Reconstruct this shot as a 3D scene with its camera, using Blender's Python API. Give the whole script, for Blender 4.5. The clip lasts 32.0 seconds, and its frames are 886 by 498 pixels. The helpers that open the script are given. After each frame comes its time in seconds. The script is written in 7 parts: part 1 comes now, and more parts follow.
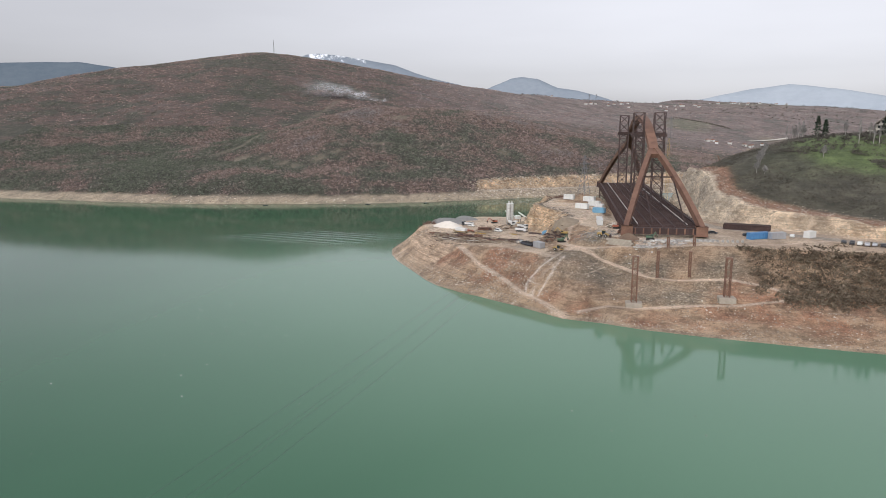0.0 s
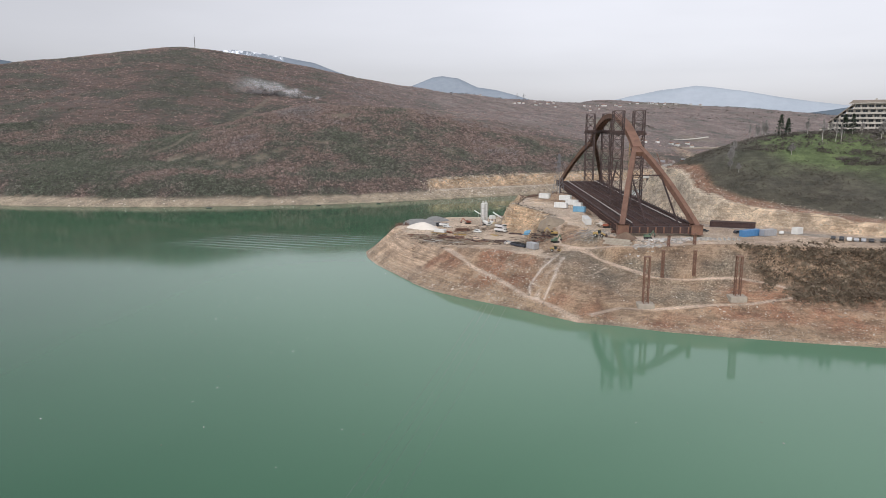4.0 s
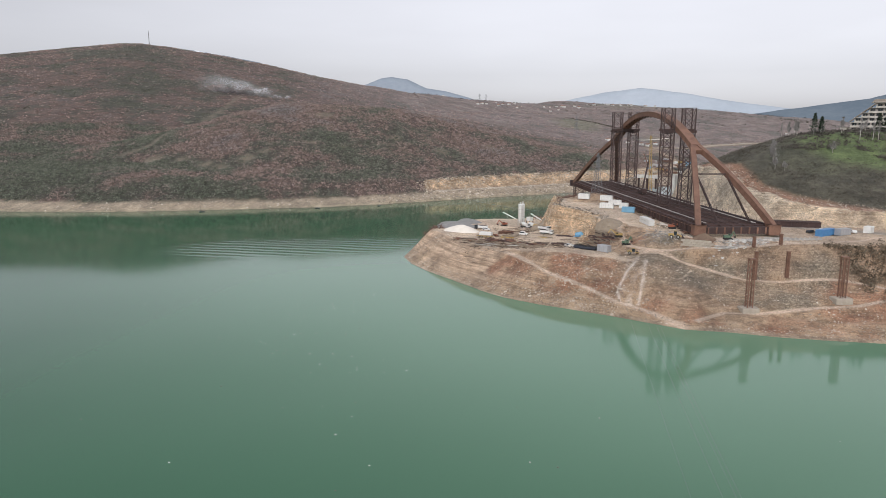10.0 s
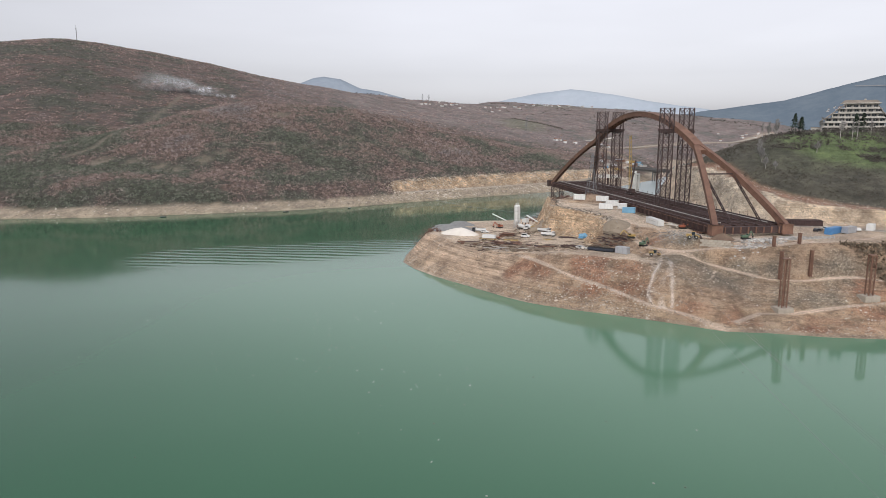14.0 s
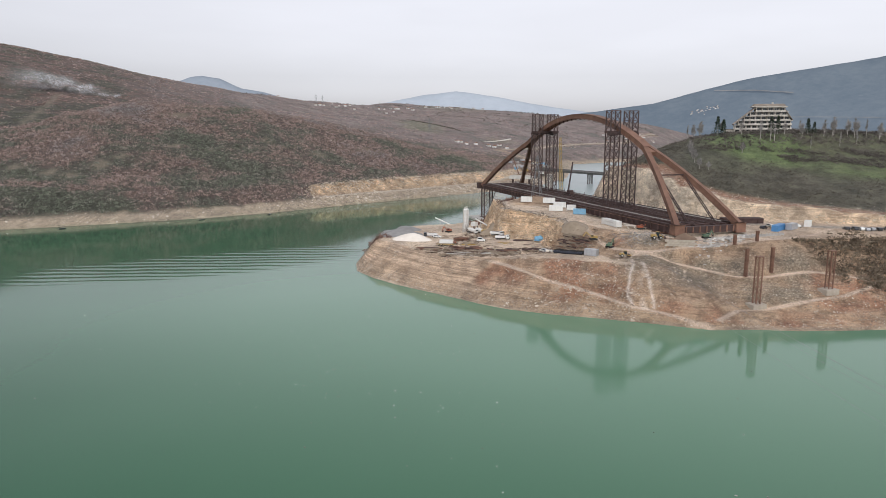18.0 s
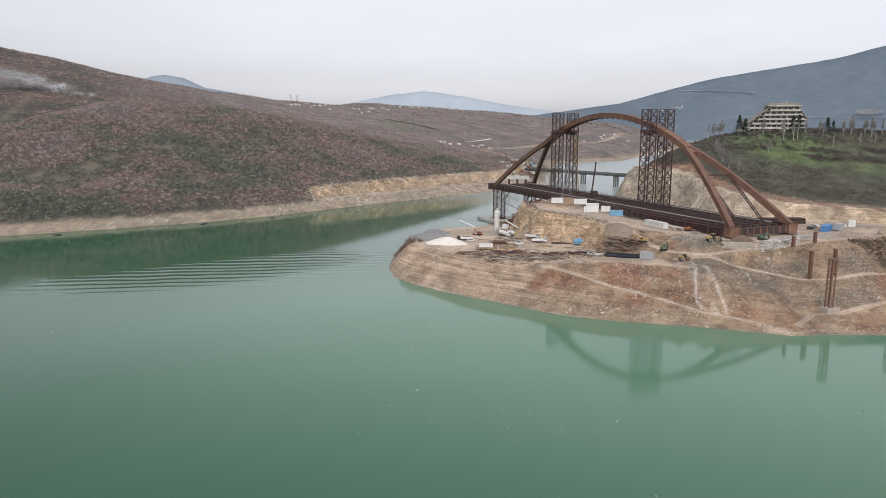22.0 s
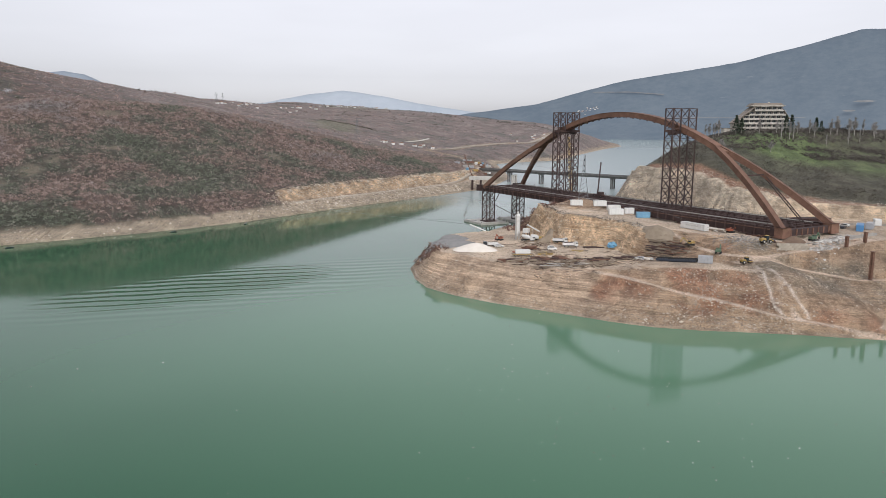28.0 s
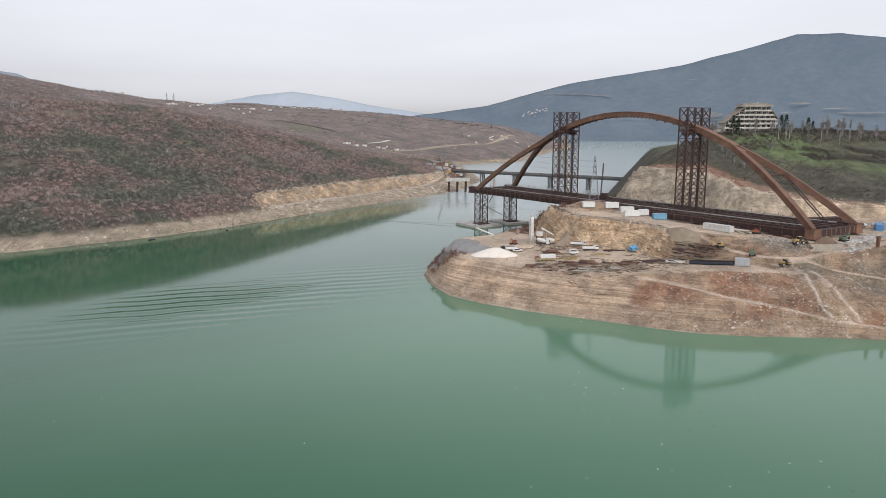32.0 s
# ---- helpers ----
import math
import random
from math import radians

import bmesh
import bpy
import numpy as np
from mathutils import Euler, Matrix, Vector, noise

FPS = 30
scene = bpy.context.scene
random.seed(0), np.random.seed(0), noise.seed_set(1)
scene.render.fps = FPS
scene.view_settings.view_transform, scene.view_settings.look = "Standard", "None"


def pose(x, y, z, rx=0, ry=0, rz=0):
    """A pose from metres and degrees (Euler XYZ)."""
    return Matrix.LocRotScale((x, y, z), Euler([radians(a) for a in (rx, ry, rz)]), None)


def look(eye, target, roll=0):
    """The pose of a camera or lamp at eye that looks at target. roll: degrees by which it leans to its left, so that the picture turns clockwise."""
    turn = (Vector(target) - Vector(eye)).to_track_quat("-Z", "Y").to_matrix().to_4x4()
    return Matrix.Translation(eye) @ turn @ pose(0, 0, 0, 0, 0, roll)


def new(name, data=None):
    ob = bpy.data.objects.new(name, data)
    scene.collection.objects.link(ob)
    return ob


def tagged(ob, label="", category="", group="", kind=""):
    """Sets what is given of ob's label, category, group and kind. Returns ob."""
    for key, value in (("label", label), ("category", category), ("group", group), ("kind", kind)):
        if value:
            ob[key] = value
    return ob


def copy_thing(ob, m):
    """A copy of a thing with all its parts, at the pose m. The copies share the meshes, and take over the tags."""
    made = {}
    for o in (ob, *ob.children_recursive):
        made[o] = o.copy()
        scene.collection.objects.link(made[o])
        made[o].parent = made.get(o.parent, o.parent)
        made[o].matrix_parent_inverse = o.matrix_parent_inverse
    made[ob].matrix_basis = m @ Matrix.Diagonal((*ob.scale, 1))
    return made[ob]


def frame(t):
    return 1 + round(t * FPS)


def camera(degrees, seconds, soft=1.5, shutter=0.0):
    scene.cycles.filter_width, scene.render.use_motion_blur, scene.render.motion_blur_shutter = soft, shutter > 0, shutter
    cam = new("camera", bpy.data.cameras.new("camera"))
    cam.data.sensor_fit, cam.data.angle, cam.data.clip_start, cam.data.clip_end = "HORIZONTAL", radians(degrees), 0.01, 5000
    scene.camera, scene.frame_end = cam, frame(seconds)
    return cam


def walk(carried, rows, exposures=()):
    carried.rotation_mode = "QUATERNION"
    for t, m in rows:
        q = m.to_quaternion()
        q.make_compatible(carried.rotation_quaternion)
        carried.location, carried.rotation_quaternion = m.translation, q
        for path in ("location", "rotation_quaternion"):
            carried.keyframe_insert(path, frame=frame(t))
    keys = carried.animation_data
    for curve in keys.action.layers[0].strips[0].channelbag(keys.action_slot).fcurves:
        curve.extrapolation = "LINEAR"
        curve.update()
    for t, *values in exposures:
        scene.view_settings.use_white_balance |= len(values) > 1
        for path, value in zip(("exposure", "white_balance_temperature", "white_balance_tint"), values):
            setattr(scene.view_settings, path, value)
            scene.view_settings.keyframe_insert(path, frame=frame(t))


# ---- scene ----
cam = camera(66.11, 32.0, soft=0.75)


def flight(x, y, z, yaw, pitch, roll):
    """Camera pose: place, heading, tilt, lean."""
    return pose(x, y, z, 90 + pitch, 0, yaw) @ pose(0, 0, 0, 0, 0, roll)


PATH = [
    (0, flight(0.00, -0.00, 60.75, -0.00, -10.18, -0.17)),
    (0.5, flight(-3.46, 1.77, 60.79, -2.83, -10.14, -0.04)),
    (1, flight(-6.89, 3.50, 60.77, -4.41, -10.14, -0.02)),
    (1.5, flight(-10.27, 5.17, 60.67, -4.63, -10.16, -0.02)),
    (2, flight(-13.61, 6.80, 60.51, -4.72, -10.16, -0.02)),
    (2.5, flight(-16.97, 8.42, 60.28, -4.71, -10.21, -0.05)),
    (4.5, flight(-30.74, 15.20, 60.12, -7.92, -10.25, -0.03)),
    (5, flight(-34.25, 17.01, 59.94, -8.70, -10.22, -0.03)),
    (5.5, flight(-37.80, 18.94, 59.75, -8.86, -10.22, -0.04)),
    (6, flight(-41.30, 20.92, 59.55, -8.90, -10.21, -0.10)),
    (6.5, flight(-44.68, 22.92, 59.36, -9.07, -10.19, -0.03)),
    (7, flight(-48.02, 24.91, 59.16, -9.23, -10.19, -0.03)),
    (7.5, flight(-51.42, 26.89, 58.99, -9.37, -10.19, -0.00)),
    (8, flight(-54.96, 28.89, 58.88, -9.74, -10.19, -0.01)),
    (8.5, flight(-58.60, 30.86, 58.79, -10.16, -10.18, -0.02)),
    (9, flight(-62.31, 32.80, 58.75, -10.59, -10.16, -0.01)),
    (9.5, flight(-66.04, 34.70, 58.61, -10.94, -10.16, -0.01)),
    (10, flight(-69.74, 36.62, 58.52, -11.60, -10.16, 0.01)),
    (10.5, flight(-73.38, 38.60, 58.46, -12.52, -10.15, 0.03)),
    (11, flight(-76.96, 40.63, 58.40, -13.07, -10.14, 0.03)),
    (11.5, flight(-80.45, 42.72, 58.36, -13.48, -10.15, 0.03)),
    (12, flight(-83.86, 44.87, 58.34, -13.85, -10.13, 0.02)),
    (12.5, flight(-87.21, 47.06, 58.35, -14.60, -10.15, 0.02)),
    (13, flight(-90.49, 49.29, 58.41, -15.47, -10.12, 0.07)),
    (13.5, flight(-93.71, 51.54, 58.35, -16.22, -10.13, 0.03)),
    (14, flight(-96.86, 53.85, 58.32, -17.38, -10.12, 0.02)),
    (14.5, flight(-99.95, 56.28, 58.33, -19.15, -10.11, 0.02)),
    (16.5, flight(-111.96, 66.38, 58.35, -21.97, -10.07, 0.10)),
    (17, flight(-114.96, 68.94, 58.43, -23.73, -10.03, 0.04)),
    (17.5, flight(-117.94, 71.57, 58.53, -25.38, -10.02, 0.04)),
    (18, flight(-120.89, 74.28, 58.62, -27.08, -10.00, 0.03)),
    (18.5, flight(-123.79, 77.09, 58.66, -28.06, -9.99, 0.02)),
    (19, flight(-126.62, 80.00, 58.66, -28.40, -10.04, 0.02)),
    (19.5, flight(-129.35, 82.98, 58.71, -28.39, -10.02, 0.02)),
    (20, flight(-132.02, 86.03, 58.71, -28.51, -10.02, -0.01)),
    (20.5, flight(-134.62, 89.13, 58.68, -28.77, -10.02, -0.00)),
    (21, flight(-137.17, 92.28, 58.63, -29.03, -10.04, 0.00)),
    (21.5, flight(-139.69, 95.50, 58.56, -29.40, -10.02, -0.02)),
    (22, flight(-142.17, 98.77, 58.49, -30.06, -10.01, -0.06)),
    (22.5, flight(-144.63, 102.09, 58.42, -31.93, -10.03, -0.01)),
    (23, flight(-147.04, 105.48, 58.36, -34.37, -10.02, -0.02)),
    (23.5, flight(-149.39, 108.94, 58.31, -35.15, -10.00, -0.02)),
    (24, flight(-151.71, 112.44, 58.28, -35.19, -9.98, -0.02)),
    (24.5, flight(-154.00, 115.95, 58.24, -35.26, -9.97, -0.04)),
    (25, flight(-156.28, 119.45, 58.22, -35.31, -9.95, -0.03)),
    (25.5, flight(-158.59, 122.91, 58.15, -35.41, -9.99, -0.03)),
    (27.5, flight(-167.87, 136.59, 58.12, -35.65, -10.01, -0.00)),
    (28, flight(-170.05, 139.98, 58.08, -37.23, -10.00, 0.00)),
    (28.5, flight(-172.04, 143.36, 57.99, -39.73, -9.97, 0.00)),
    (29, flight(-173.85, 146.76, 57.88, -40.22, -9.96, 0.00)),
    (29.5, flight(-175.49, 150.18, 57.77, -40.43, -9.97, 0.01)),
    (30, flight(-177.01, 153.61, 57.65, -40.63, -9.93, -0.01)),
    (30.5, flight(-178.45, 157.04, 57.54, -40.85, -9.94, -0.00)),
    (31, flight(-179.84, 160.47, 57.45, -41.02, -9.94, -0.01)),
    (31.5, flight(-181.21, 163.90, 57.38, -41.25, -9.91, -0.03)),
    (32, flight(-182.56, 167.30, 57.36, -41.62, -9.87, -0.05)),
]
walk(cam, PATH)

# ---- sky and light: a bright overcast winter day ----
world = bpy.data.worlds.new("overcast_sky")
scene.world = world
world.use_nodes = True
wn, wl = world.node_tree.nodes, world.node_tree.links
wn.clear()
sky = wn.new("ShaderNodeTexSky")
sky.sky_type, sky.sun_disc = "NISHITA", False
sky.sun_elevation, sky.sun_rotation = radians(48), radians(215)
sky.air_density, sky.dust_density, sky.ozone_density = 1.0, 1.2, 1.0
veil = wn.new("ShaderNodeHueSaturation")
veil.inputs["Saturation"].default_value = 0.1
# an overcast sky is brighter overhead than at the horizon
up = wn.new("ShaderNodeTexCoord")
split = wn.new("ShaderNodeSeparateXYZ")
rise = wn.new("ShaderNodeMapRange")
rise.inputs["From Min"].default_value, rise.inputs["From Max"].default_value = 0.0, 1.0
rise.inputs["To Min"].default_value, rise.inputs["To Max"].default_value = 0.86, 2.5
cloud = wn.new("ShaderNodeMix")
cloud.data_type, cloud.blend_type = "RGBA", "MULTIPLY"
cloud.inputs[0].default_value = 1.0
tone = wn.new("ShaderNodeMix")
tone.data_type, tone.blend_type = "RGBA", "MULTIPLY"
tone.inputs[0].default_value, tone.inputs[7].default_value = 1.0, (0.985, 0.982, 1.045, 1)
background = wn.new("ShaderNodeBackground")
background.inputs["Strength"].default_value = 0.15
sky_out = wn.new("ShaderNodeOutputWorld")
wl.new(up.outputs["Generated"], split.inputs[0])
wl.new(split.outputs["Z"], rise.inputs["Value"])
wl.new(sky.outputs[0], veil.inputs["Color"])
wl.new(veil.outputs[0], cloud.inputs[6])
streaks = wn.new("ShaderNodeTexNoise")
streaks.inputs["Scale"].default_value, streaks.inputs["Detail"].default_value = 2.2, 4
stretched = wn.new("ShaderNodeMapping")
stretched.inputs["Scale"].default_value = (1, 1, 5)
soft_cloud = wn.new("ShaderNodeMapRange")
soft_cloud.inputs["From Min"].default_value, soft_cloud.inputs["From Max"].default_value = 0.3, 0.7
soft_cloud.inputs["To Min"].default_value, soft_cloud.inputs["To Max"].default_value = 0.95, 1.05
lift_sky = wn.new("ShaderNodeMath")
lift_sky.operation = "MULTIPLY"
wl.new(up.outputs["Generated"], stretched.inputs["Vector"])
wl.new(stretched.outputs[0], streaks.inputs["Vector"])
wl.new(streaks.outputs["Fac"], soft_cloud.inputs["Value"])
# the cloud is thinner, so brighter, in the east
sideways = wn.new("ShaderNodeMapRange")
sideways.inputs["From Min"].default_value, sideways.inputs["From Max"].default_value = -0.6, 0.9
sideways.inputs["To Min"].default_value, sideways.inputs["To Max"].default_value = 0.85, 1.04
wl.new(split.outputs["X"], sideways.inputs["Value"])
thin = wn.new("ShaderNodeMath")
thin.operation = "MULTIPLY"
wl.new(rise.outputs["Result"], thin.inputs[0])
wl.new(sideways.outputs["Result"], thin.inputs[1])
wl.new(thin.outputs[0], lift_sky.inputs[0])
wl.new(soft_cloud.outputs["Result"], lift_sky.inputs[1])
wl.new(lift_sky.outputs[0], cloud.inputs[7])
wl.new(cloud.outputs[2], tone.inputs[6])
wl.new(tone.outputs[2], background.inputs["Color"])
wl.new(background.outputs[0], sky_out.inputs["Surface"])

sun = new("sun", bpy.data.lights.new("sun", "SUN"))
sun.data.energy, sun.data.angle, sun.data.color = 1.4, radians(25), (1.0, 0.96, 0.9)
# the light falls from behind the camera's left shoulder
sun.matrix_world = look((-300, -500, 500), (60, 260, 20))
scene.view_settings.exposure = -0.2


# ---- materials ----
def material(name, rough=0.8, metal=0.0):
    m = bpy.data.materials.new(name)
    m.use_nodes = True
    nt = m.node_tree
    b = nt.nodes["Principled BSDF"]
    b.inputs["Roughness"].default_value, b.inputs["Metallic"].default_value = rough, metal
    return m, nt, b


def coords(nt, scale=(1, 1, 1), kind="Object"):
    tc, mp = nt.nodes.new("ShaderNodeTexCoord"), nt.nodes.new("ShaderNodeMapping")
    mp.inputs["Scale"].default_value = scale
    nt.links.new(tc.outputs[kind], mp.inputs["Vector"])
    return mp.outputs[0]


def noise_tex(nt, vec, scale, detail=4, rough=0.6):
    n = nt.nodes.new("ShaderNodeTexNoise")
    n.inputs["Scale"].default_value, n.inputs["Detail"].default_value, n.inputs["Roughness"].default_value = scale, detail, rough
    nt.links.new(vec, n.inputs["Vector"])
    return n.outputs["Fac"]


def ramp(nt, fac, stops):
    r = nt.nodes.new("ShaderNodeValToRGB")
    while len(r.color_ramp.elements) < len(stops):
        r.color_ramp.elements.new(0.5)
    for e, (p, c) in zip(r.color_ramp.elements, stops):
        e.position, e.color = p, (*c, 1)
    nt.links.new(fac, r.inputs["Fac"])
    return r.outputs["Color"]


def mix(nt, fac, a, b, blend="MIX"):
    m = nt.nodes.new("ShaderNodeMix")
    m.data_type, m.blend_type = "RGBA", blend
    for socket, value in ((m.inputs[0], fac), (m.inputs[6], a), (m.inputs[7], b)):
        if isinstance(value, bpy.types.NodeSocket):
            nt.links.new(value, socket)
        else:
            socket.default_value = value if isinstance(value, (int, float)) else (*value, 1)
    return m.outputs[2]


def calc(nt, op, a, b=0.0):
    m = nt.nodes.new("ShaderNodeMath")
    m.operation = op
    for socket, value in zip(m.inputs, (a, b)):
        if isinstance(value, bpy.types.NodeSocket):
            nt.links.new(value, socket)
        else:
            socket.default_value = value
    return m.outputs[0]


def bump(nt, b, height, strength, distance):
    n = nt.nodes.new("ShaderNodeBump")
    n.inputs["Strength"].default_value, n.inputs["Distance"].default_value = strength, distance
    nt.links.new(height, n.inputs["Height"])
    nt.links.new(n.outputs[0], b.inputs["Normal"])


def mottled(name, dark, light, size=1.0, rough=0.8, metal=0.0, spread=0.35, relief=0.02, stretch=(1, 1, 1)):
    """Two tones at two scales, a tint per object, and fine relief. size: metres of the larger patches."""
    m, nt, b = material(name, rough, metal)
    v = coords(nt, stretch)
    big, fine = noise_tex(nt, v, 1.0 / size, 3), noise_tex(nt, v, 9.0 / size, 5, 0.7)
    both = calc(nt, "ADD", calc(nt, "MULTIPLY", big, 0.65), calc(nt, "MULTIPLY", fine, 0.35))
    col = ramp(nt, both, ((0.5 - spread / 2, dark), (0.5 + spread / 2, light)))
    info = nt.nodes.new("ShaderNodeObjectInfo")
    tint = ramp(nt, info.outputs["Random"], ((0.0, (0.86, 0.86, 0.86)), (1.0, (1.08, 1.08, 1.08))))
    nt.links.new(mix(nt, 1.0, col, tint, "MULTIPLY"), b.inputs["Base Color"])
    if relief:
        bump(nt, b, fine, 0.5, relief)
    return m

RUST = mottled("weathering_steel", (0.1, 0.05, 0.034), (0.245, 0.132, 0.088), 4.0, 0.75, 0.0, 0.4, 0.01)
RUST_DARK = mottled("dark_rusted_steel", (0.032, 0.019, 0.019), (0.085, 0.048, 0.041), 2.5, 0.75, 0.0, 0.45, 0.01)
LATTICE = mottled("primed_lattice_steel", (0.022, 0.021, 0.029), (0.105, 0.055, 0.04), 7.0, 0.6, 0.0, 0.5, 0.0)
CONCRETE = mottled("raw_concrete", (0.34, 0.32, 0.29), (0.52, 0.5, 0.46), 3.0, 0.85)
WHITE_PAINT = mottled("white_painted_metal", (0.55, 0.55, 0.525), (0.76, 0.755, 0.73), 2.0, 0.5, 0.0, 0.6, 0.0)
BLUE_PAINT = mottled("blue_painted_metal", (0.10, 0.24, 0.36), (0.2, 0.4, 0.55), 2.0, 0.5, 0.0, 0.5, 0.0)
YELLOW_PAINT = mottled("yellow_machine_paint", (0.3, 0.2, 0.06), (0.46, 0.32, 0.11), 1.0, 0.5, 0.0, 0.5, 0.0)
ORANGE_PAINT = mottled("orange_red_paint", (0.27, 0.075, 0.04), (0.4, 0.13, 0.07), 1.0, 0.5, 0.0, 0.5, 0.0)
BLACK_RUBBER = mottled("black_rubber", (0.012, 0.012, 0.012), (0.04, 0.038, 0.036), 0.5, 0.85)
GLASS_DARK = mottled("dark_window_glass", (0.015, 0.02, 0.025), (0.03, 0.04, 0.045), 2.0, 0.1, 0.0, 0.5, 0.0)
DIRTY_CONCRETE = mottled("dirty_concrete", (0.28, 0.24, 0.19), (0.48, 0.43, 0.36), 1.5, 0.9, 0.0, 0.5, 0.03)

# ---- the lie of the land ----
TABLE = np.random.RandomState(7).rand(256, 256)


def value_noise(x, y, seed=0):
    """Smooth noise from 0 to 1 over arrays of x and y."""
    x, y = x + 37.7 * seed + 1000.0, y + 91.3 * seed + 1000.0
    i, j = np.floor(x).astype(int), np.floor(y).astype(int)
    u, v = x - i, y - j
    u, v = u * u * (3 - 2 * u), v * v * (3 - 2 * v)
    a, b = TABLE[i % 256, j % 256], TABLE[(i + 1) % 256, j % 256]
    c, d = TABLE[i % 256, (j + 1) % 256], TABLE[(i + 1) % 256, (j + 1) % 256]
    return (a * (1 - u) + b * u) * (1 - v) + (c * (1 - u) + d * u) * v


def fbm(x, y, size, octaves=4, seed=0):
    """Layered noise, about -0.5 to 0.5, whose largest swell is size metres."""
    total, gain = 0.0, 0.5
    for k in range(octaves):
        total = total + gain * (value_noise(x / size * 2**k, y / size * 2**k, seed + k) - 0.5) * 2
        gain *= 0.5
    return total * 0.6


def step(a, b, v):
    t = np.clip((v - a) / (b - a), 0, 1)
    return t * t * (3 - 2 * t)


def line_info(x, y, pts):
    """Distance to a polyline and the value of its third coordinate at the nearest spot."""
    best, third = np.full(np.shape(x), 1e9), np.zeros(np.shape(x))
    for (ax, ay, az), (bx, by, bz) in zip(pts, pts[1:]):
        dx, dy = bx - ax, by - ay
        t = np.clip(((x - ax) * dx + (y - ay) * dy) / (dx * dx + dy * dy), 0, 1)
        d = np.hypot(x - ax - t * dx, y - ay - t * dy)
        near = d < best
        best, third = np.where(near, d, best), np.where(near, az + t * (bz - az), third)
    return best, third


def ridge(x, y, pts, slope, round_m):
    """Height under a crest line that falls away evenly on both sides."""
    total = np.zeros(np.shape(x))
    for a, b in zip(pts, pts[1:]):
        d, crest = line_info(x, y, [a, b])
        total += np.exp(np.clip((crest - slope * (np.sqrt(d**2 + round_m**2) - round_m)) / 5.0, -60, 60))
    return 5.0 * np.log(total + 1e-20) - 3.0


def inside_distance(x, y, pts):
    """Distance to the edge of a polygon, positive inside it."""
    best, odd = np.full(np.shape(x), 1e18), np.zeros(np.shape(x), bool)
    for (ax, ay), (bx, by) in zip(pts, pts[1:] + pts[:1]):
        dx, dy = bx - ax, by - ay
        t = np.clip(((x - ax) * dx + (y - ay) * dy) / (dx * dx + dy * dy), 0, 1)
        best = np.minimum(best, (x - ax - t * dx) ** 2 + (y - ay - t * dy) ** 2)
        if ay != by:
            odd ^= ((ay > y) != (by > y)) & (x < ax + (y - ay) * dx / dy)
    return np.where(odd, 1, -1) * np.sqrt(best)


def smooth_min(a, b, k):
    h = np.clip(0.5 + 0.5 * (b - a) / k, 0, 1)
    return b * (1 - h) + a * h - k * h * (1 - h)


# shorelines at the lake's level
SPIT = [(1500, -300), (600, -60), (300, 40), (150, 92), (112, 117), (97.5, 131), (104.5, 144), (114, 157), (122, 166), (121, 175), (97, 183), (77, 191), (62, 198), (50, 206), (39, 211), (26, 226), (15, 238),
        (6, 247), (-2, 258), (-8, 270), (-14, 288), (-21, 308), (-25, 324), (-26, 340), (-20, 356), (-10, 373), (15, 394), (50, 408), (78, 408), (99, 401),
        (116, 398), (141, 401), (176, 418), (230, 458), (320, 518), (496, 622), (900, 800), (1700, 900), (2500, 400), (2500, -300)]
WEST_BANK = [(-4900, 1400), (-1500, 1000), (-700, 700), (-390, 599), (-282, 568), (-220, 550), (-158, 545), (-101, 545), (-50, 549), (-10, 558), (37, 576), (107, 598),
             (192, 624), (228, 635), (265, 650), (310, 680), (386, 740), (466, 835), (540, 930), (600, 1006), (700, 1030), (785, 1029), (843, 1080), (1001, 1184),
             (1300, 1380), (1657, 1600), (2000, 1900), (2400, 2600), (2900, 3600), (2700, 4950), (-4900, 4950)]
FAR_SHORE = [(2900, 4950), (3050, 3700), (3500, 2800), (3800, 1900), (3900, 1000), (4950, 0), (4950, 4950)]
YARD_FOOT = [(30, 412), (66, 399), (61, 380), (47, 364), (39, 346), (38, 335), (44, 325), (48, 314), (42, 302), (40, 286), (38, 270), (37, 254), (42, 242), (56, 230),
             (74, 222), (100, 216), (130, 208), (150, 192), (200, 172), (399, 142), (1500, -200), (2500, 200), (1700, 900), (500, 660), (330, 570), (126, 425), (83, 437)]
CUT_FOOT = [(138, 394), (121, 370), (120, 342), (114, 304), (123, 281), (142, 266), (158, 247), (180, 228), (249, 201), (399, 172), (1500, -150), (2500, 300), (1700, 900),
            (491, 658), (311, 557), (215, 466), (167, 421)]
MAIN_RIDGE = [(-568, 882, 74), (-571, 1054, 115), (-536, 1238, 161), (-476, 1360, 187), (-413, 1388, 196), (-353, 1382, 205), (-269, 1397, 191), (-170, 1428, 176), (-54, 1483, 157),
              (53, 1528, 144), (201, 1611, 133), (364, 1730, 124), (640, 1906, 125), (724, 2064, 138), (866, 1963, 124), (1042, 1751, 93), (1158, 1516, 66), (1208, 1398, 55)]
KNOLL_RIDGE = [(-227, 740, 48), (-112, 775, 72), (-71, 805, 84), (-7, 805, 82), (41, 785, 75), (85, 760, 64), (127, 732, 51), (169, 708, 40), (206, 692, 29)]
WEST_SHOULDER = [(-1250, 1180, 118), (-802, 1267, 132), (-690, 1320, 140), (-560, 1330, 158)]
EAST_RIDGE = [(640, 1906, 121), (804, 1891, 119), (1030, 1826, 107), (1208, 1705, 87)]


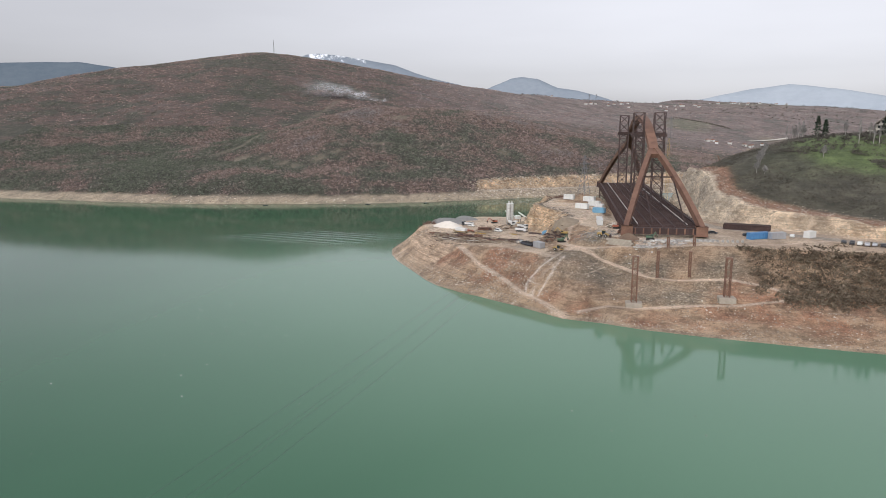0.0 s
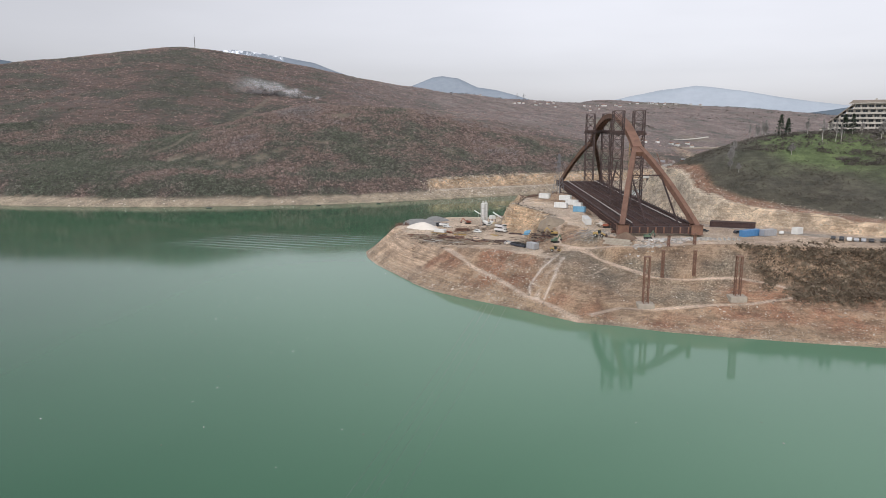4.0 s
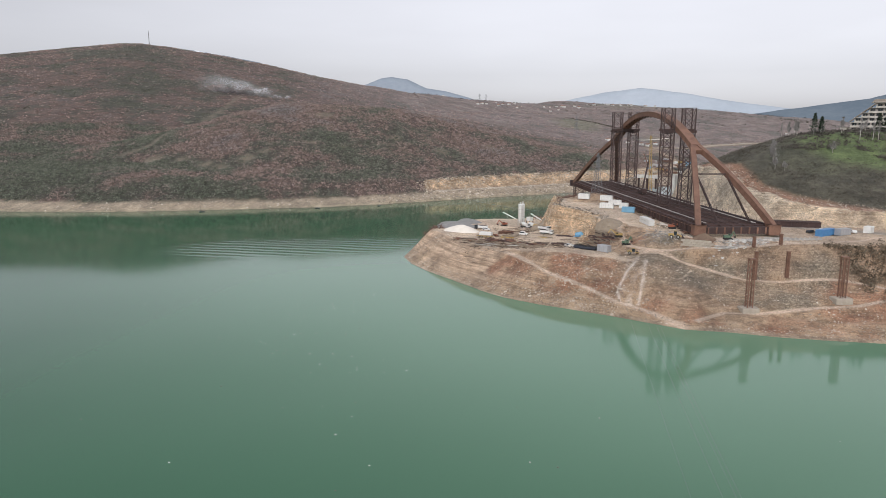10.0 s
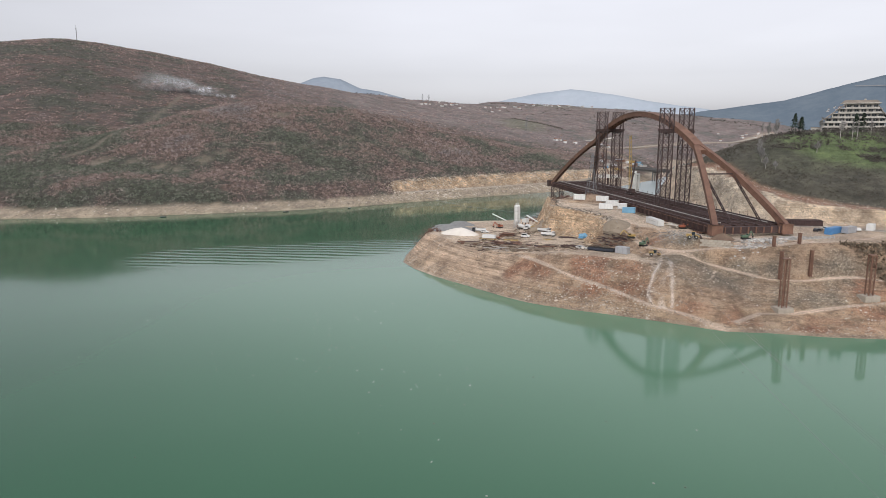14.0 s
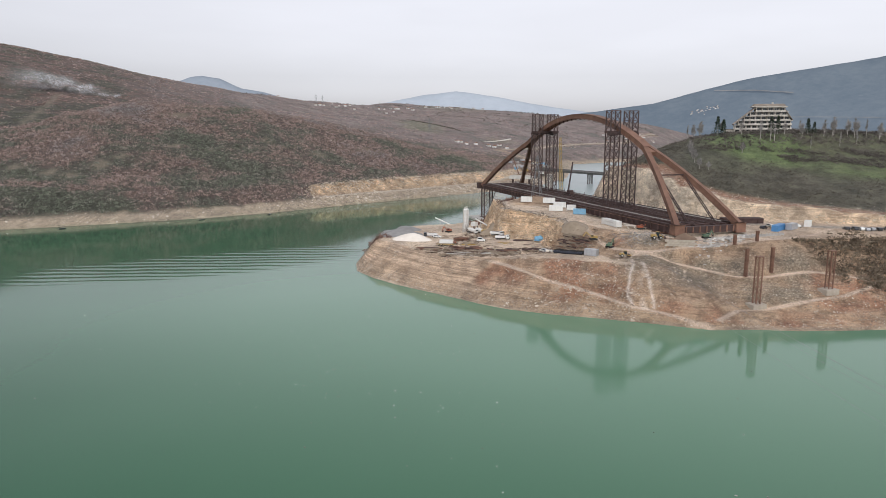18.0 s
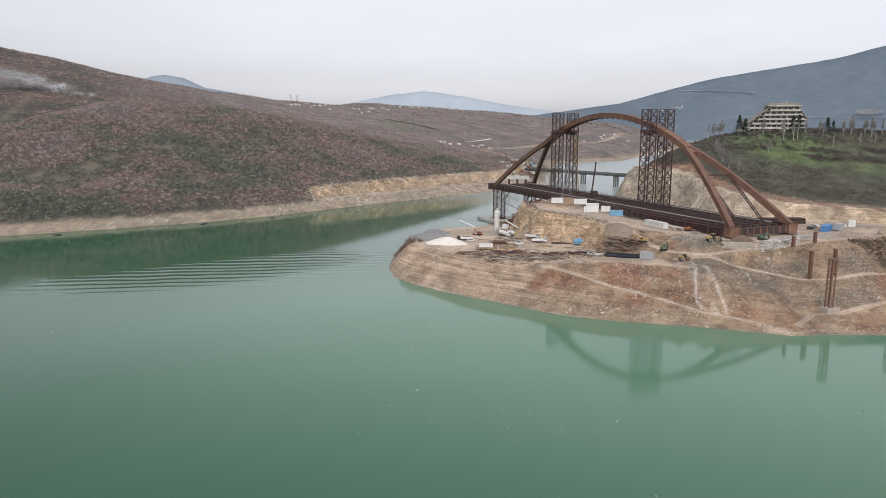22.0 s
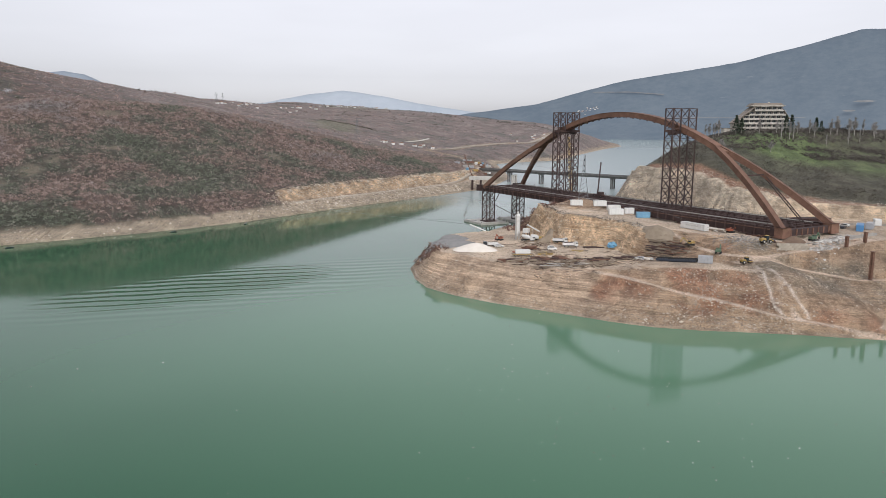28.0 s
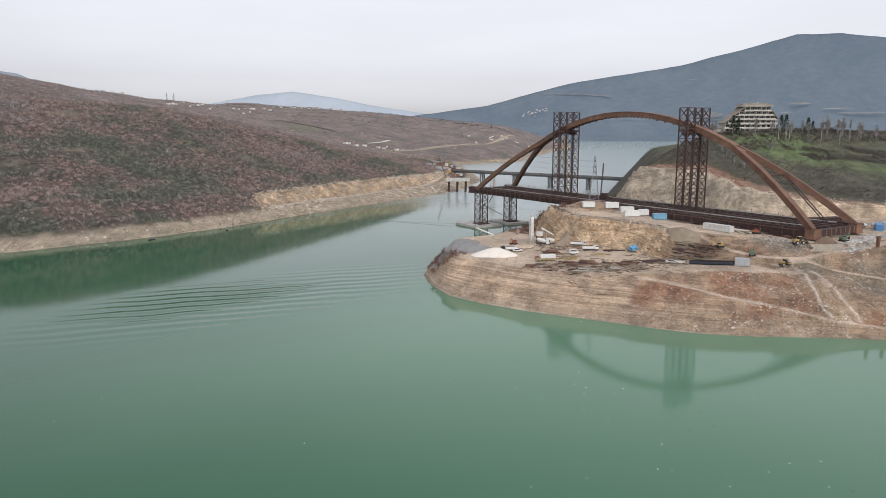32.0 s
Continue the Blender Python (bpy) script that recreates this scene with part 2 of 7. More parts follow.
def spit_height(x, y):
    d = inside_distance(x, y, SPIT) + 1.4 * fbm(x, y, 26, 3, 5)
    yard = inside_distance(x, y, YARD_FOOT) + 1.6 * fbm(x, y, 17, 3, 9)
    hill = inside_distance(x, y, CUT_FOOT) + 2.0 * fbm(x, y, 22, 3, 13)
    # an even bank in the west, a bench with a track half-way up it in the south
    west = (0.52 + 0.08 * step(20, -20, x) + 0.55 * step(338, 358, y) * step(45, 15, x)) * d
    south = np.interp(d, [0, 16, 36, 51, 80, 400], [0, 4.1, 10.2, 20.8, 36, 200])
    bank = west + (south - west) * step(42, 62, x) * step(330, 295, y)
    bank = bank * (1 + 1.3 * step(100, 125, x) * step(265, 335, y))
    bank = np.where(d > 0, bank, 0.25 * d)
    # the low yard, a cliff above it in the north, and the bench that carries the bridge
    deck_side = (x - 83.3) * 0.9844 - (y - 253.3) * 0.176
    cliff = step(0, 8 + 18 * step(305, 275, y) * step(120, 60, x), yard)
    low = 10.3 + 2.9 * step(305, 265, y)
    bench = 19.4 + 3.4 * step(285, 365, y) * step(-14, -20, deck_side) + 3.6 * np.exp(-((x - 73) ** 2 + (y - 353) ** 2) / 90.0)
    pad = low + (bench - low) * cliff + 0.5 * fbm(x, y, 14, 3, 21) * step(60, 20, yard)
    cut = np.interp(y, [150, 210, 250, 278, 300, 335, 365, 400], [2, 2.5, 4.5, 7, 11.5, 19, 18, 7])
    up = step(0, 0.5 * cut + 2, hill) * cut + (0.19 + 0.14 * step(305, 350, y)) * np.clip(hill - 8, 0, None) * step(4, 30, hill)
    up = smooth_min(up, 36.6 + 2 * fbm(x, y, 60, 3, 31) - 0.06 * np.clip(y - 345, 0, 60) - 0.12 * np.clip(y - 405, 0, 400), 6)
    top = pad + np.where(hill > 0, up, 0)
    z = smooth_min(bank, top, 1.5)
    # broken rock on the cliffs
    crag = step(0.5, 3, yard) * step(12, 7, yard) * step(292, 305, y) * step(80, 60, x) + step(0.5, 4, hill) * step(0.6 * cut + 6, 0.5 * cut, hill)
    z = z + crag * (4.2 * fbm(x, y, 11, 4, 23) + 0.9 * np.sin(z * 2.4 + 4 * fbm(x, y, 20, 2, 27)) - 1.6 * np.abs(fbm(x, y, 6, 3, 29)))
    # worn benches of old water levels
    worn = np.clip(0.65 + 1.1 * fbm(x, y, 24, 3, 43), 0.1, 1) * step(12.5, 9.5, z) * (d > 0)
    z = z + worn * (0.15 * np.sin(z * 5.2 + 3 * fbm(x, y, 30, 2, 41)) + 0.075 * np.sin(z * 11.3 + 4 * fbm(x, y, 40, 2, 45)))
    rough = step(1, 4, d) * step(0.0, 1.0, np.clip(top - z, 0, 1) + 0.35 * (hill > 0))
    return z + rough * (1.3 * fbm(x, y, 7, 4, 51) - 0.7 * np.abs(fbm(x, y, 13, 3, 57))) + 0.3 * step(1, 3, d) * fbm(x, y, 2.2, 2, 59)


def bank_height(x, y):
    d = inside_distance(x, y, WEST_BANK) + 4 * fbm(x, y, 60, 3, 61)
    shore = np.where(d > 0, np.where(d < 16, 0.36 * d, 5.8 + 0.47 * (d - 16)), 0.2 * d)
    quarry = step(20, 40, x) * step(330, 290, x) * step(900, 700, y)
    face = np.interp(d, [0, 14, 22, 28, 40], [0, 5.5, 6.5, 15.5, 20]) + np.clip(d - 40, 0, None) * 0.4
    shore = shore * (1 - quarry) + np.where(d > 0, face, 0.2 * d) * quarry
    # ridges with rounded crests
    main = ridge(x, y, MAIN_RIDGE, 0.30, 90)
    knoll = ridge(x, y, KNOLL_RIDGE, 0.42, 40)
    east, crest = line_info(x, y, EAST_RIDGE)
    third = crest - 0.16 * (np.sqrt(east**2 + 120**2) - 120)
    side, crest = line_info(x, y, WEST_SHOULDER)
    third = np.maximum(third, crest - 0.3 * (np.sqrt(side**2 + 80**2) - 80))
    low = 20 + 70 * step(0, 550, d)
    top = -smooth_min(-smooth_min(main, 400, 1), -smooth_min(knoll, 400, 1), 8)
    top = np.maximum(np.maximum(top, third), low)
    top = top + 9 * fbm(x, y, 170, 4, 71) * step(30, 150, d)
    z = smooth_min(shore, top, 10)
    return z + 0.9 * fbm(x, y, 14, 3, 81) * step(10, 60, d) + np.where((d > 0) & (d < 28), 0.14 * np.sin(z * 4.6), 0)


# dirt tracks over the spit, which lie in shallow benches
TRACKS = [[(7, 287), (9, 278), (14, 261), (22, 246), (27, 235), (34, 223), (39, 212)],
          [(44, 258), (56, 250), (65, 239), (71, 231), (81, 225), (95, 222), (105, 215), (112, 208)],
          [(44, 213), (54, 215), (64, 212), (75, 210), (92, 206), (103, 206), (113, 207), (125, 206), (140, 196)],
          [(67, 314), (55, 290), (51, 277), (47, 264), (50, 256), (63, 251), (80, 242), (93, 238), (107, 236), (118, 236), (140, 244)],
          [(72, 338), (67, 314), (62, 300)], [(4, 300), (14, 306), (30, 318), (36, 330), (30, 345), (20, 350)], [(14, 306), (26, 296), (33, 286)]]


def levelled(line):
    """A track's line in short lengths, with the smoothed height of the ground under it."""
    p = np.array(line, float)
    run = np.concatenate([[0], np.cumsum(np.hypot(*np.diff(p, axis=0).T))])
    at = np.linspace(0, run[-1], int(run[-1] / 5) + 2)
    px, py = np.interp(at, run, p[:, 0]), np.interp(at, run, p[:, 1])
    pz = np.interp(at, at[::2], spit_height(px, py)[::2])
    return list(zip(px, py, pz))


BENCHES = [levelled(t) for t in TRACKS[:4]]


def ground_height(x, y):
    x, y = np.asarray(x, float), np.asarray(y, float)
    z = np.maximum(spit_height(x, y), bank_height(x, y))
    on = (x > -5) & (x < 150) & (y > 190) & (y < 325) & (z > 1)
    if on.any():
        bx, by, bz = x[on], y[on], z[on]
        for line in BENCHES:
            away, level = line_info(bx, by, line)
            bz = bz + (level - bz) * step(3.4, 1.4, away) * 0.9
        z[on] = bz
    far = inside_distance(x, y, FAR_SHORE)
    z = np.maximum(z, np.where(far > 0, np.minimum(0.05 * far, 30), 0.05 * far))
    return np.maximum(z, -9.0)



# ---- ground sheet, water, distant mountains ----
def part(name, bm, mat, parent=None, label=""):
    me = bpy.data.meshes.new(name)
    bm.to_mesh(me)
    bm.free()
    me.materials.append(mat)
    ob = new(name, me)
    ob.parent = parent
    if label:
        ob["label"] = label
    return ob


def grid_axis(pieces):
    out = []
    for a, b, s in pieces:
        out.extend(np.arange(a, b, s))
    out.append(pieces[-1][1])
    return np.array(out)


GX = grid_axis([(-4950, -1500, 230), (-1500, -700, 25), (-700, -40, 6), (-40, 132, 0.5), (132, 165, 1.0), (165, 300, 2.5), (300, 700, 8), (700, 1600, 25), (1600, 4950, 150)])
GY = grid_axis([(-1500, 60, 120), (60, 160, 5), (160, 195, 0.9), (195, 345, 0.5), (345, 412, 0.85), (412, 540, 5), (540, 860, 4), (860, 1500, 10), (1500, 2200, 25), (2200, 4950, 150)])
XX, YY = np.meshgrid(GX, GY)
ZZ = ground_height(XX, YY)


def sheet(name, X, Y, Z, mat):
    ny, nx = X.shape
    i = np.arange(ny * nx).reshape(ny, nx)
    quads = np.stack([i[:-1, :-1], i[:-1, 1:], i[1:, 1:], i[1:, :-1]], -1).reshape(-1, 4)
    me = bpy.data.meshes.new(name)
    me.vertices.add(ny * nx)
    me.vertices.foreach_set("co", np.stack([X, Y, Z], -1).ravel())
    me.loops.add(quads.size)
    me.loops.foreach_set("vertex_index", quads.ravel())
    me.polygons.add(len(quads))
    me.polygons.foreach_set("loop_start", np.arange(0, quads.size, 4))
    me.update(calc_edges=True)
    me.polygons.foreach_set("use_smooth", np.ones(len(quads), bool))
    me.materials.append(mat)
    return new(name, me)


def on_ground(x, y):
    """The sheet's height at one spot."""
    i = min(max(int(np.searchsorted(GX, x)) - 1, 0), len(GX) - 2)
    j = min(max(int(np.searchsorted(GY, y)) - 1, 0), len(GY) - 2)
    u, v = (x - GX[i]) / (GX[i + 1] - GX[i]), (y - GY[j]) / (GY[j + 1] - GY[j])
    return float((ZZ[j, i] * (1 - u) + ZZ[j, i + 1] * u) * (1 - v) + (ZZ[j + 1, i] * (1 - u) + ZZ[j + 1, i + 1] * u) * v)


GROUND, gnt, gb = material("ground_cover", 0.95)
ground = tagged(sheet("ground", XX, YY, ZZ, GROUND), "bare banks, scrub hills and a rocky spit", "ground", kind="structure")


def cover(name, values):
    a = ground.data.attributes.new(name, "FLOAT", "POINT")
    a.data.foreach_set("value", np.clip(values, 0, 1).ravel())


def read(nt, name):
    n = nt.nodes.new("ShaderNodeAttribute")
    n.attribute_name = name
    return n.outputs["Fac"]


d_spit, d_bank = inside_distance(XX, YY, SPIT), inside_distance(XX, YY, WEST_BANK)
d_hill, d_yard = inside_distance(XX, YY, CUT_FOOT), inside_distance(XX, YY, YARD_FOOT)
gz_y, gz_x = np.gradient(ZZ, GY, GX)
SLOPE = np.hypot(gz_x, gz_y)
wild, ragged = fbm(XX, YY, 40, 4, 101), fbm(XX, YY, 9, 3, 105)
on_bank = step(-5, 5, d_bank)
on_spit = 1 - on_bank
quarry = step(20, 40, XX) * step(330, 290, XX) * step(900, 700, YY)


def way(pts, half, soft=1.2):
    """Cover of a track: one near its line, fading at ragged edges."""
    d, _ = line_info(XX, YY, [(x, y, 0) for x, y in pts])
    return step(half + soft, half - 0.4, d + 1.1 * ragged)


def patch(x, y, r):
    return step(1.25, 0.55, np.hypot(XX - x, YY - y) / r + 0.9 * ragged + 0.5 * wild)


tracks = sum(way(t, 1.0, 0.55) for t in TRACKS)
ROAD = [(113, 322), (109, 296), (112, 280), (128, 264), (145, 246), (165, 231), (200, 208), (300, 168), (420, 140)]
HAUL = [(40, 593), (70, 605), (112, 617), (186, 642), (243, 662), (300, 705), (360, 765), (450, 998), (633, 1122), (805, 1198), (1061, 1344), (1180, 1420)]
STREAKS = [[(44, 252), (40, 247), (36, 244), (30, 238), (29, 234)], [(45, 248), (41, 241), (37, 235), (33, 229)], [(42, 249), (36, 239), (31, 232)]]
CUT_HIGH = np.interp(YY, [150, 210, 250, 278, 300, 335, 365, 400], [2, 2.5, 4.5, 7, 11.5, 19, 18, 7])
cover("scrub", on_bank * np.where(quarry > 0.5, step(27, 31, d_bank + 6 * ragged), step(12, 17, d_bank + 5 * ragged)) * step(2900, 2400, YY) * (1 - step(14, 4, line_info(XX, YY, [(x, y, 0) for x, y in HAUL])[0])))
cover("meadow", step(0.5 * CUT_HIGH + 7, 0.5 * CUT_HIGH + 12, d_hill + 5 * wild + 3 * ragged) * on_spit)
cover("brush", step(0.5 * CUT_HIGH + 8, 0.5 * CUT_HIGH + 14, d_hill + 5 * wild) * step(60, 46, d_hill + 14 * wild) * on_spit)
green = patch(182, 326, 27) + patch(205, 322, 15) + patch(163, 322, 18) + 0.5 * patch(206, 287, 26) + 0.5 * patch(235, 275, 22)
cover("lush", np.clip(green * (0.75 + 1.6 * fbm(XX, YY, 14, 3, 153)) + 0.25 * step(44, 62, d_hill + 14 * wild) * step(128, 104, d_hill + 8 * wild) * (0.85 + 2.8 * fbm(XX, YY, 38, 4, 151) + 0.35 * np.sin(ZZ * 2.2)), 0, 1))
yard_crag = step(-1, 1, d_yard) * step(14, 10, d_yard + 4 * ragged) * step(292, 303, YY) * step(82, 72, XX)
cut_face = step(-1.5, 0.5, d_hill) * step(0.5 * CUT_HIGH + 7, 0.5 * CUT_HIGH + 3, d_hill + 3 * ragged)
cover("cliff", np.maximum(np.maximum(yard_crag * step(0.25, 0.5, SLOPE), cut_face) * on_spit * step(8.5, 10, ZZ), quarry * on_bank * step(20, 23, d_bank) * step(33, 29, d_bank)))
cover("cut_face", cut_face * on_spit * (0.35 + 0.65 * step(4, 12, CUT_HIGH)))
reds = sum(patch(*q) for q in ((10, 271, 7), (19, 254, 9), (27, 243, 7), (33, 254, 8), (22, 262, 8), (45, 212, 7), (60, 203, 8), (72, 199, 8), (100, 206, 12), (118, 202, 13), (112, 190, 10), (94, 214, 9), (140, 188, 16), (52, 271, 5), (27, 242, 6), (2, 278, 6), (17, 256, 6), (84, 200, 9), (36, 224, 6)))
greys = sum(patch(*q) for q in ((24, 260, 7), (33, 266, 8), (52, 240, 8), (64, 226, 8), (80, 214, 7), (40, 250, 7), (58, 232, 11), (72, 222, 11), (88, 219, 9), (49, 236, 9), (66, 238, 8), (56, 246, 8), (60, 262, 9), (76, 234, 8), (96, 226, 9)))
cover("grey_soil", np.clip(greys, 0, 1) * step(2, 5, d_spit) * on_spit * np.clip(0.8 + 1.3 * fbm(XX, YY, 8, 4, 173), 0, 1))
cover("red_soil", np.clip(reds, 0, 1) * step(1.2, 3, d_spit) * on_spit * np.clip(0.5 + 1.7 * fbm(XX, YY, 6, 4, 171), 0.05, 0.9))
cover("red_band", step(0.5 * CUT_HIGH + 2, 0.5 * CUT_HIGH + 5, d_hill + 2 * ragged) * step(0.5 * CUT_HIGH + 13, 0.5 * CUT_HIGH + 8, d_hill + 5 * wild) * on_spit)
cover("lane", np.clip(tracks, 0, 1) * on_spit)
cover("track", (step(0.24, 0.1, SLOPE) * step(9, 10, ZZ) * step(2, -2, d_hill) * on_spit * np.clip(0.85 + 1.1 * wild + 0.9 * ragged - 0.45 * step(88, 112, XX), 0, 1)))
cover("road", way(ROAD, 3.2) * on_spit)
cover("streak", np.clip(np.clip(0.8 + 2.2 * fbm(XX, YY, 4, 3, 181), 0.1, 1) * (way(STREAKS[0], 0.3, 0.45) + 0.8 * way(STREAKS[1], 0.25, 0.5) + 0.9 * np.clip(-0.1 + 2.6 * fbm(XX, YY, 2.4, 3, 183), 0, 1) * way(STREAKS[2], 2.2, 1.6)) + 0.5 * patch(76, 247, 5) + 0.7 * patch(86, 246, 5), 0, 1))
cover("shore", np.maximum(step(5.5, 1.5, ZZ) * on_spit * 0.35, on_bank * step(22, 14, d_bank)))
clear = sum(patch(*q) for q in ((-137, 628, 8), (-171, 658, 7), (-195, 668, 8), (-115, 641, 7), (-61, 673, 5), (-45, 748, 10), (-100, 655, 6), (-150, 640, 6), (20, 690, 7), (60, 668, 8), (110, 690, 9)))
BREAK = [(-150, 1010), (-165, 930), (-178, 860), (-187, 760), (-205, 705), (-225, 684)]
HILL_PATH = [(-55, 662), (-20, 672), (30, 680), (70, 690), (110, 690), (150, 684)]
cover("clearing", np.clip(clear + 0.8 * way(BREAK, 1.6, 3) + 0.6 * way(HILL_PATH, 1.0, 1.5) + patch(562, 1178, 34), 0, 1) * on_bank)
FIELD_HEDGE = [(463, 1371), (505, 1330), (524, 1270)]
cover("pasture", (patch(462, 1310, 50) + patch(430, 1240, 40) + 0.6 * patch(800, 1850, 120)) * on_bank)

cover("bare", on_spit * step(0.3, 1.5, d_spit) * step(12, 4, d_hill) * (1 - 0.7 * np.clip(tracks, 0, 1)) * (1 - 0.85 * np.maximum(yard_crag, cut_face)))
cover("chalk", on_spit * step(34, 12, XX + 4 * wild) * step(248, 285, YY + 10 * wild) * step(12, 10, ZZ) * np.clip(0.7 + 1.2 * wild + 0.9 * ragged, 0.15, 1))
cover("worn", 0.6 * step(11, 7.5, ZZ + 2 * wild))
cover("far_slope", step(880, 1080, YY + 0.25 * XX) * step(-150, 250, XX + 0.2 * (YY - 1000)))

gv = coords(gnt)
n_big, n_mid, n_fine = noise_tex(gnt, gv, 0.018, 5, 0.65), noise_tex(gnt, gv, 0.16, 6, 0.72), noise_tex(gnt, gv, 1.3, 5, 0.75)
n_grit = noise_tex(gnt, gv, 4.0, 3, 0.7)
dipping = gnt.nodes.new("ShaderNodeMapping")
dipping.inputs["Rotation"].default_value = (radians(-10), radians(12), 0)
gnt.links.new(gv, dipping.inputs["Vector"])
bedding = gnt.nodes.new("ShaderNodeMapping")
bedding.inputs["Scale"].default_value = (0.035, 0.035, 1.1)
gnt.links.new(dipping.outputs[0], bedding.inputs["Vector"])
strata = noise_tex(gnt, bedding.outputs[0], 1.0, 6, 0.72)
ledges = noise_tex(gnt, coords(gnt, (0.06, 0.06, 2.6)), 1.0, 4, 0.7)
tilted = gnt.nodes.new("ShaderNodeMapping")
tilted.inputs["Rotation"].default_value = (radians(9), radians(-7), 0)
gnt.links.new(gv, tilted.inputs["Vector"])
flat = gnt.nodes.new("ShaderNodeMapping")
flat.inputs["Scale"].default_value = (0.035, 0.035, 0.9)
gnt.links.new(tilted.outputs[0], flat.inputs["Vector"])
beds = noise_tex(gnt, flat.outputs[0], 1.0, 7, 0.75)
# broken rock: facets a metre or two across, warped so that no two are alike
warp = gnt.nodes.new("ShaderNodeVectorMath")
warp.operation = "MULTIPLY_ADD"
shake = gnt.nodes.new("ShaderNodeTexNoise")
shake.inputs["Scale"].default_value, shake.inputs["Detail"].default_value = 0.45, 4
gnt.links.new(gv, shake.inputs["Vector"])
gnt.links.new(shake.outputs["Color"], warp.inputs[0])
warp.inputs[1].default_value = (6, 6, 3)
gnt.links.new(coords(gnt, (0.5, 0.5, 1.1)), warp.inputs[2])
facet = gnt.nodes.new("ShaderNodeTexVoronoi")
facet.inputs["Scale"].default_value = 0.6
gnt.links.new(warp.outputs[0], facet.inputs["Vector"])
facet_tone = gnt.nodes.new("ShaderNodeSeparateXYZ")
gnt.links.new(facet.outputs["Color"], facet_tone.inputs[0])
pebble = gnt.nodes.new("ShaderNodeTexVoronoi")
pebble.inputs["Scale"].default_value = 0.9
gnt.links.new(warp.outputs[0], pebble.inputs["Vector"])
earth = ramp(gnt, n_mid, ((0.36, (0.145, 0.097, 0.067)), (0.5, (0.3, 0.213, 0.149)), (0.62, (0.49, 0.379, 0.28))))
earth = mix(gnt, 0.3, earth, ramp(gnt, n_fine, ((0.4, (0.1, 0.072, 0.05)), (0.58, (0.42, 0.34, 0.255)))))
earth = mix(gnt, 0.18, earth, ramp(gnt, ledges, ((0.38, (0.11, 0.08, 0.058)), (0.5, (0.28, 0.222, 0.168)), (0.6, (0.52, 0.44, 0.35)))))
# thin pale and dark bands of old water levels
wl_noise = noise_tex(gnt, coords(gnt, (0.02, 0.02, 1.9)), 1.0, 5, 0.8)
earth = mix(gnt, calc(gnt, "MULTIPLY", n_big, read(gnt, "worn")), earth, ramp(gnt, wl_noise, ((0.4, (0.4, 0.39, 0.38)), (0.5, (1.0, 0.99, 0.97)), (0.58, (1.75, 1.72, 1.68)))), "MULTIPLY")
grey = ramp(gnt, n_fine, ((0.38, (0.105, 0.092, 0.073)), (0.52, (0.2, 0.177, 0.142)), (0.64, (0.4, 0.362, 0.3))))
grey = mix(gnt, 0.12, grey, ramp(gnt, ledges, ((0.4, (0.12, 0.105, 0.086)), (0.6, (0.34, 0.3, 0.25)))))
stones = ramp(gnt, pebble.outputs["Distance"], ((0.1, (0.52, 0.46, 0.375)), (0.24, (0.19, 0.15, 0.11))))
earth = mix(gnt, calc(gnt, "MULTIPLY", calc(gnt, "GREATER_THAN", n_mid, 0.56), 0.35), earth, stones)
red = ramp(gnt, n_fine, ((0.36, (0.16, 0.072, 0.046)), (0.5, (0.275, 0.14, 0.09)), (0.64, (0.44, 0.28, 0.2))))
red = mix(gnt, 0.25, red, ramp(gnt, n_mid, ((0.42, (0.13, 0.06, 0.04)), (0.6, (0.36, 0.2, 0.125)))))
rock = ramp(gnt, strata, ((0.36, (0.25, 0.17, 0.11)), (0.45, (0.58, 0.44, 0.3)), (0.52, (0.82, 0.69, 0.53)), (0.57, (0.4, 0.27, 0.17)), (0.66, (0.74, 0.62, 0.47))))
rock = mix(gnt, 0.4, rock, ramp(gnt, n_mid, ((0.42, (0.3, 0.19, 0.115)), (0.58, (0.6, 0.49, 0.36)))))
pale_face = ramp(gnt, beds, ((0.36, (0.4, 0.325, 0.245)), (0.46, (0.66, 0.575, 0.455)), (0.52, (0.84, 0.755, 0.62)), (0.56, (0.55, 0.465, 0.36)), (0.66, (0.8, 0.71, 0.575))))
pale_face = mix(gnt, 0.4, pale_face, ramp(gnt, n_mid, ((0.4, (0.42, 0.315, 0.22)), (0.6, (0.74, 0.655, 0.53)))))
rock = mix(gnt, 1.0, rock, (1.03, 0.97, 0.91), "MULTIPLY")
rock = mix(gnt, read(gnt, "cut_face"), rock, pale_face)
rock = mix(gnt, 0.38, rock, ramp(gnt, facet_tone.outputs["X"], ((0.0, (0.62, 0.6, 0.58)), (0.5, (0.98, 0.97, 0.96)), (1.0, (1.25, 1.24, 1.22)))), "MULTIPLY")
beach = ramp(gnt, strata, ((0.35, (0.21, 0.168, 0.12)), (0.48, (0.36, 0.3, 0.225)), (0.55, (0.26, 0.213, 0.16)), (0.66, (0.43, 0.365, 0.28))))


